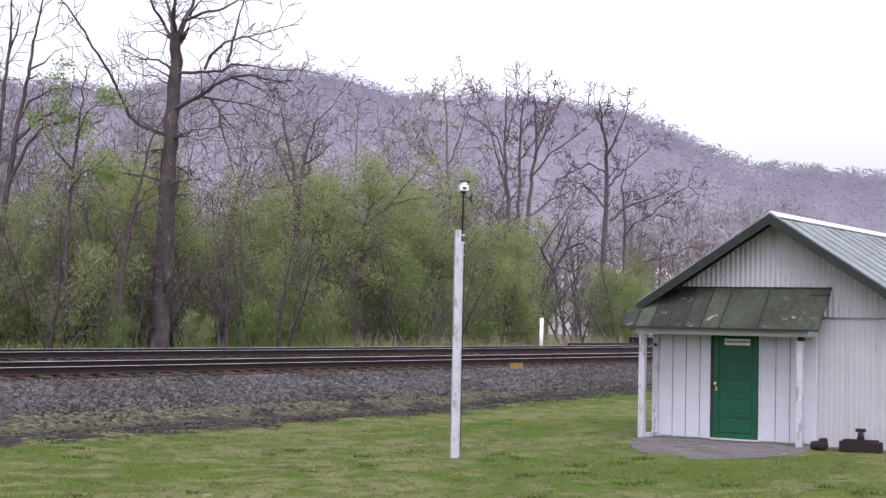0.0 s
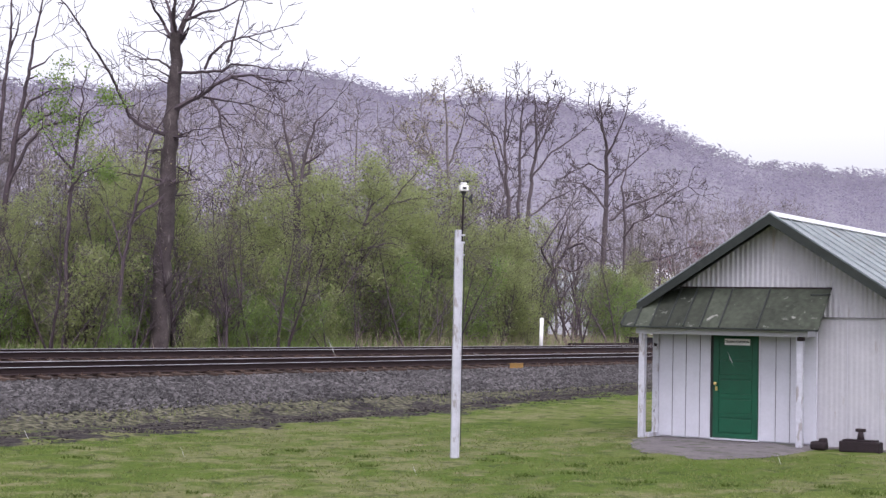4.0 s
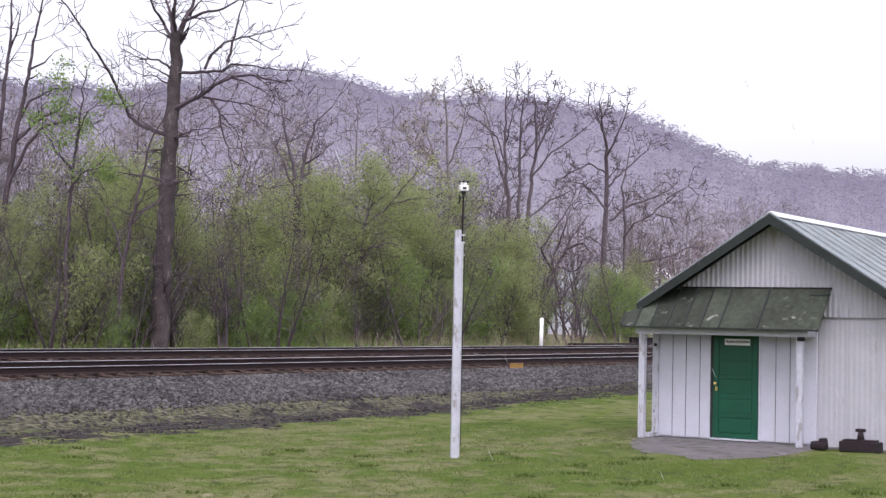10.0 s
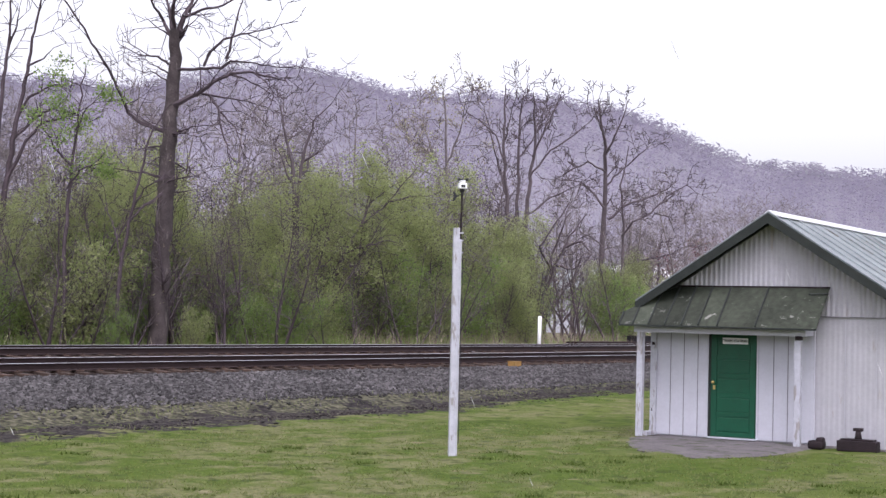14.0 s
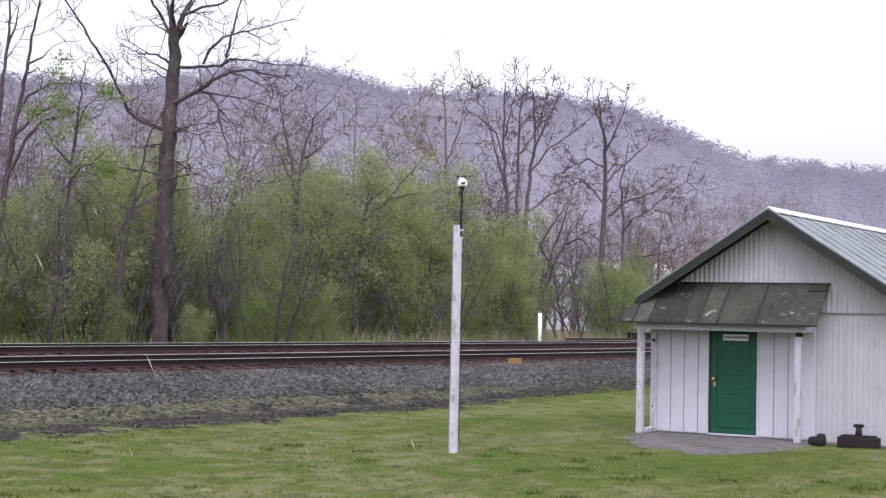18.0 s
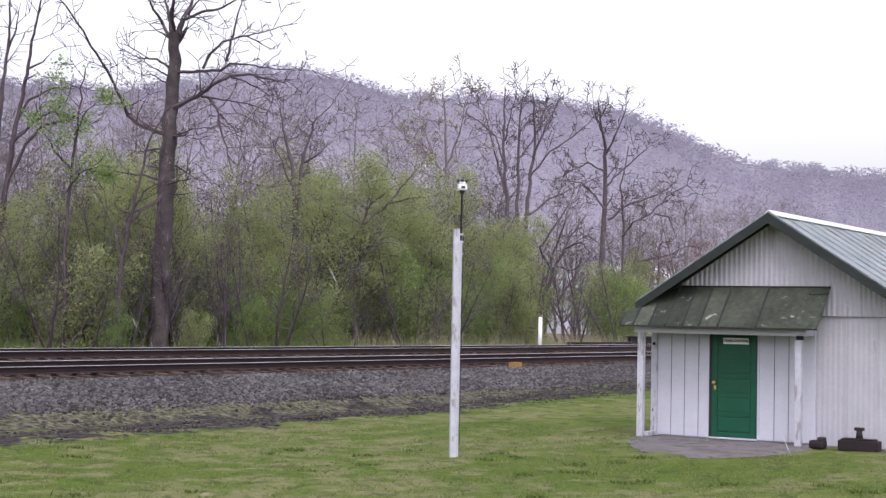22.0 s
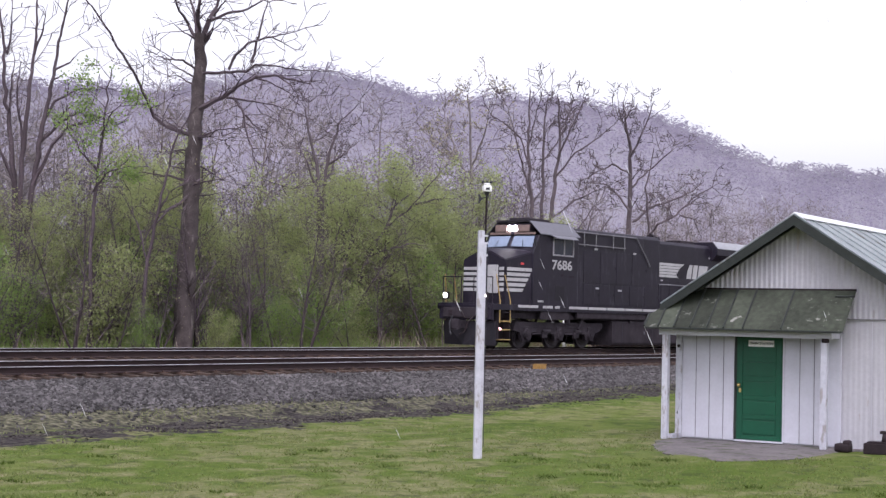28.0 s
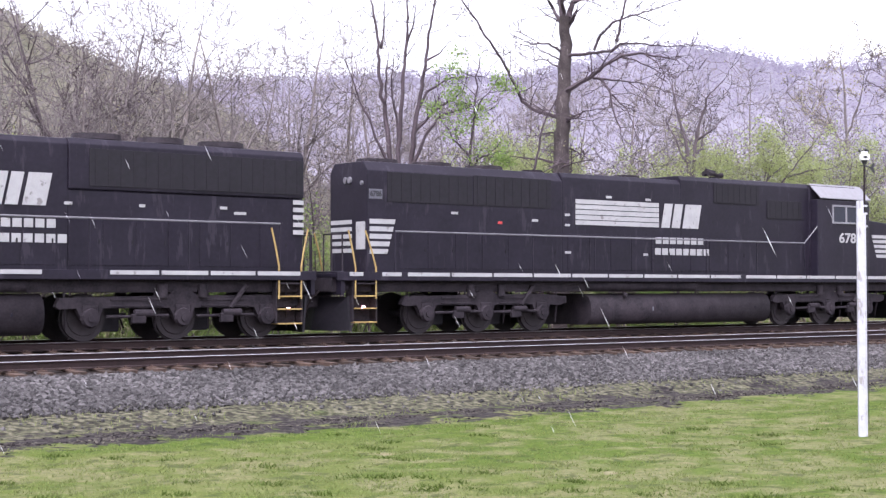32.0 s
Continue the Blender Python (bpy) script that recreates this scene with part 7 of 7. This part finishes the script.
def loco_reversed():
    """The third runs long hood first, its cab at the far end."""
    t = thing("locomotive", Matrix(), "black diesel locomotive running long hood first", "locomotive", "coupled diesel locomotives")
    deck(t, 1.1, 26.8, [(1.45, 1.95), (2.5, 3.2), (3.35, 16.9), (17.1, 24.9)])
    coupler(t, 0.75, 1)
    coupler(t, 27.0, -1)
    end_gear(t, 1.25, 1)
    end_gear(t, 26.8, -1)
    truck(t, (4.2, 6.3, 8.4), "cast")
    truck(t, (19.6, 21.75, 23.9), "cast")
    tank(t, 10.3, 18.5, 0.14, 1.06, 1.4, 0.42)
    hood(t, 2.35, 9.4, 1.06, 1.6, 4.58, "radiator_hood", 0.25)
    hood(t, 9.4, 14.5, 1.05, 1.6, 4.6, "engine_hood")
    hood(t, 14.5, 20.95, 1.05, 1.6, 4.74, "equipment_hood")
    for s in (-1, 1):
        part("air_reservoir", rod((10.2, s * 1.25, 1.3), (14.95, s * 1.25, 1.3), 0.16, None, 14), LOCO_UNDER, t)
        grille(t, s, 1.06, 3.0, 5.95, 3.52, 4.32, 9)
        grille(t, s, 1.06, 6.0, 8.95, 3.52, 4.36, 9)
        grille(t, s, 1.06, 16.05, 18.3, 3.94, 4.58, 8)
        grille(t, s, 1.06, 18.7, 20.5, 3.52, 4.12, 6)
        doors(t, s, 1.05, 9.6, 17.6, 1.75, 2.8, 9)
        doors(t, s, 1.06, 3.4, 9.2, 1.75, 2.75, 6)
        nose_stripes(t, s, 1.063, 2.42, 3.28, 3.0, 2.13, 3.05)
        livery(t, s, 1.068, 9.93, 3.09, 3.84, 5, 13.5, 0.0, 15.5)
        part("number_board", box(2.4, 2.84, *sorted((s * 1.06, s * 1.075)), 3.58, 3.84, 0.01), LOCO_ROOF, t, "grey number board")
        lettering("6786", 0.2, on_side(s, 2.62, 1.077, 3.71, 0.95), BLACK_PLASTIC, t, "board_number", "dark number 6786 on the board")
        handrail(t, s, 3.0, 20.2, z=2.72)
        part("grab_rail", pipe([(20.2, s * 1.5, 2.72), (20.9, s * 1.5, 3.3)], 0.024), LOCO_RAIL, t)
        own = bmesh.new()
        q = [(21.1, s * 1.5, 4.26), (23.9, s * 1.5, 4.26), (23.8, s * 1.02, 4.74), (20.95, s * 1.02, 4.74)]
        v = [own.verts.new((x, y, z + d)) for d in (0, 0.03) for x, y, z in q]
        for f in ((0, 1, 2, 3), (7, 6, 5, 4), (0, 4, 5, 1), (1, 5, 6, 2), (2, 6, 7, 3), (3, 7, 4, 0)):
            own.faces.new([v[j] for j in f])
        part("roof_slope", own, LOCO_PALE, t, "sloping cab roof edge with sky sheen in its grey")
        cab_window(t, s, 1.48, 21.8, 23.1, 3.48, 4.0)
        lettering("6786", 0.46, on_side(s, 22.75, 1.483, 2.92, 1.4), LOCO_WHITE, t, "road_number", "white road number 6786")
        nose_stripes(t, s, 1.002, 25.9, 24.5, 24.8, 2.3, 3.1)
        small_marks(t, s, 1.07, [(5.2, 3.32, 0.24, LOCO_WHITE), (6.9, 3.1, 0.16, RED_MARK), (8.2, 3.2, 0.24, LOCO_WHITE)])
        small_marks(t, s, 1.07, [(9.3 + 0.2, 3.4, 0.2, LOCO_WHITE), (9.3 + 0.2, 3.1, 0.2, LOCO_WHITE), (9.5, 2.3, 0.24, LOCO_WHITE), (12.8, 2.28, 0.2, LOCO_WHITE), (11.2, 3.98, 0.24, LOCO_WHITE), (12.9, 3.96, 0.24, LOCO_WHITE)])
    for i in range(5):
        z = 2.17 + i * 0.19
        part("end_bar", box(2.338, 2.346, -0.2, 1.0, z, z + 0.11), LOCO_WHITE, t)
    part("end_panel", box(2.335, 2.348, -0.95, -0.45, 2.25, 2.98), LOCO_WHITE, t, "white panel on the hood end")
    for y in (-0.12, 0.12):
        part("headlight", rod((2.29, y, 4.1), (2.35, y, 4.1), 0.09, None, 12), LOCO_RAIL, t, "unlit rear headlight")
    part("class_lamp", rod((2.29, -0.8, 4.0), (2.35, -0.8, 4.0), 0.06, None, 10), LOCO_RAIL, t)
    own = prism([(20.9, 1.6), (20.9, 4.72), (23.4, 4.72), (24.0, 4.6), (24.2, 4.2), (24.2, 1.6)], -1.1, 1.1, None, 0.04)
    box(20.95, 23.85, -1.48, 1.48, 1.6, 4.22, 0.04, own)
    part("cab", own, LOCO_BLACK, t, "square black cab")
    part("nose", prism([(23.8, 1.6), (23.8, 3.65), (26.0, 3.5), (26.1, 3.4), (26.1, 1.6)], -1.0, 1.0, None, 0.05), LOCO_BLACK, t)
    for x in (3.3, 5.2, 7.1):
        fan(t, x, 4.58)
    fan(t, 9.0, 4.56, 0.35)
    horn(t, 16.9, 4.76, -0.2)
    part("exhaust_stack", box(12.6, 13.3, -0.3, 0.3, 4.55, 4.72, 0.03), LOCO_UNDER, t)
    return t


# light blue base stands in for the sky mirrored in the panes
SKYGLASS = mat("sky_tinted_windshield", (0.3, 0.36, 0.48), 0.08, 0.7, var=0.1, spec=0.8)
SPEED = 18.43
LOCOS = [(loco_wide(), 7.5 + SPEED * 30), (loco_standard(), 33.6 + SPEED * 30), (loco_reversed(), 58.6 + SPEED * 30)]
for loco, _ in LOCOS:
    loco.scale = (1, 0.8, 1)


# ---- sleet: thin pale streaks in a tall shower that sinks past the camera
def sleet(name, seed, count, x0, x1, y0, y1, z0, z1, label):
    rng = np.random.RandomState(seed)
    p = np.stack([rng.uniform(x0, x1, count), rng.uniform(y0, y1, count), rng.uniform(z0, z1, count)], 1)
    p[:, 0] -= 0.45 * (p[:, 2] + 8)
    ln, w = rng.uniform(0.05, 0.11, count)[:, None], 0.0034
    d = np.array([-0.45, -0.1, 1.0]) * ln
    a = np.array([w, 0, 0])
    b = np.array([0, w, 0])
    v = np.stack([p - d, p + a, p + b, p - a, p - b, p + d], 1).reshape(-1, 3)
    f = np.array([[0, 1, 2], [0, 2, 3], [0, 3, 4], [0, 4, 1], [5, 2, 1], [5, 3, 2], [5, 4, 3], [5, 1, 4]])
    f = (f[None] + (np.arange(count) * 6)[:, None, None]).reshape(-1, 3)
    return tagged(mesh(name, v, f, FLAKE), label, "sleet", kind="stuff")


FLAKE = mat("wet_snow", (0.62, 0.62, 0.65), 0.5, var=0.05)
# falls four metres a second; the thick of the shower arrives in the last four seconds
SHOWER = [sleet("light_sleet", 51, 500, -9, 9, 9, 24, 2, 130, "sparse pale sleet streaks falling"), sleet("sleet", 52, 620, -16, 9, 11, 26, 102, 146, "pale sleet streaks falling through the air")]


def motions():
    speed = SPEED
    times = [0, 8, 16, 20, 24, 26, 27, 28, 29, 30, 31, 32]
    for ob, u0 in LOCOS:
        walk(ob, [(t, at(u0 - speed * t, 33.5, 1.165)) for t in times])
    # the vane swings in the gusts, the cups turn
    swing = [(0, -8), (3, -8), (6, -10), (8.5, 60), (9.5, 95), (11, 150), (12.5, 185), (14, 170), (16.5, 110), (19, 95), (21, 95), (23, 80), (25, 60), (27.5, 20), (28, 190), (28.6, 120), (29.2, 40), (30, 5), (31, -5), (32, -15)]
    rows = []
    for (t0, a0), (t1, a1) in zip(swing, swing[1:]):
        for j in range(4):
            rows.append((t0 + (t1 - t0) * j / 4, pose(0.09, 0, 4.28, 0, 0, a0 + (a1 - a0) * j / 4)))
    rows.append((32.0, pose(0.09, 0, 4.28, 0, 0, swing[-1][1])))
    walk(VANE, rows)
    walk(CUPS, [(i * 0.2, pose(0.09, 0, 4.515, 0, 0, (i * 70) % 360)) for i in range(161)])
    for ob in SHOWER:
        walk(ob, [(t, pose(1.8 * t, 0, 12 - 4.0 * t)) for t in range(0, 33, 2)])
    for ob, x, z, r in WHEELS:
        rows = [(0.0, pose(x, 0, z))]
        n = int((32.0 - 27.2) * FPS)
        for i in range(n + 1):
            rows.append((27.2 + i / FPS, pose(x, 0, z, 0, math.degrees(-speed * i / FPS / r) % 360, 0)))
        walk(ob, rows)


motions()
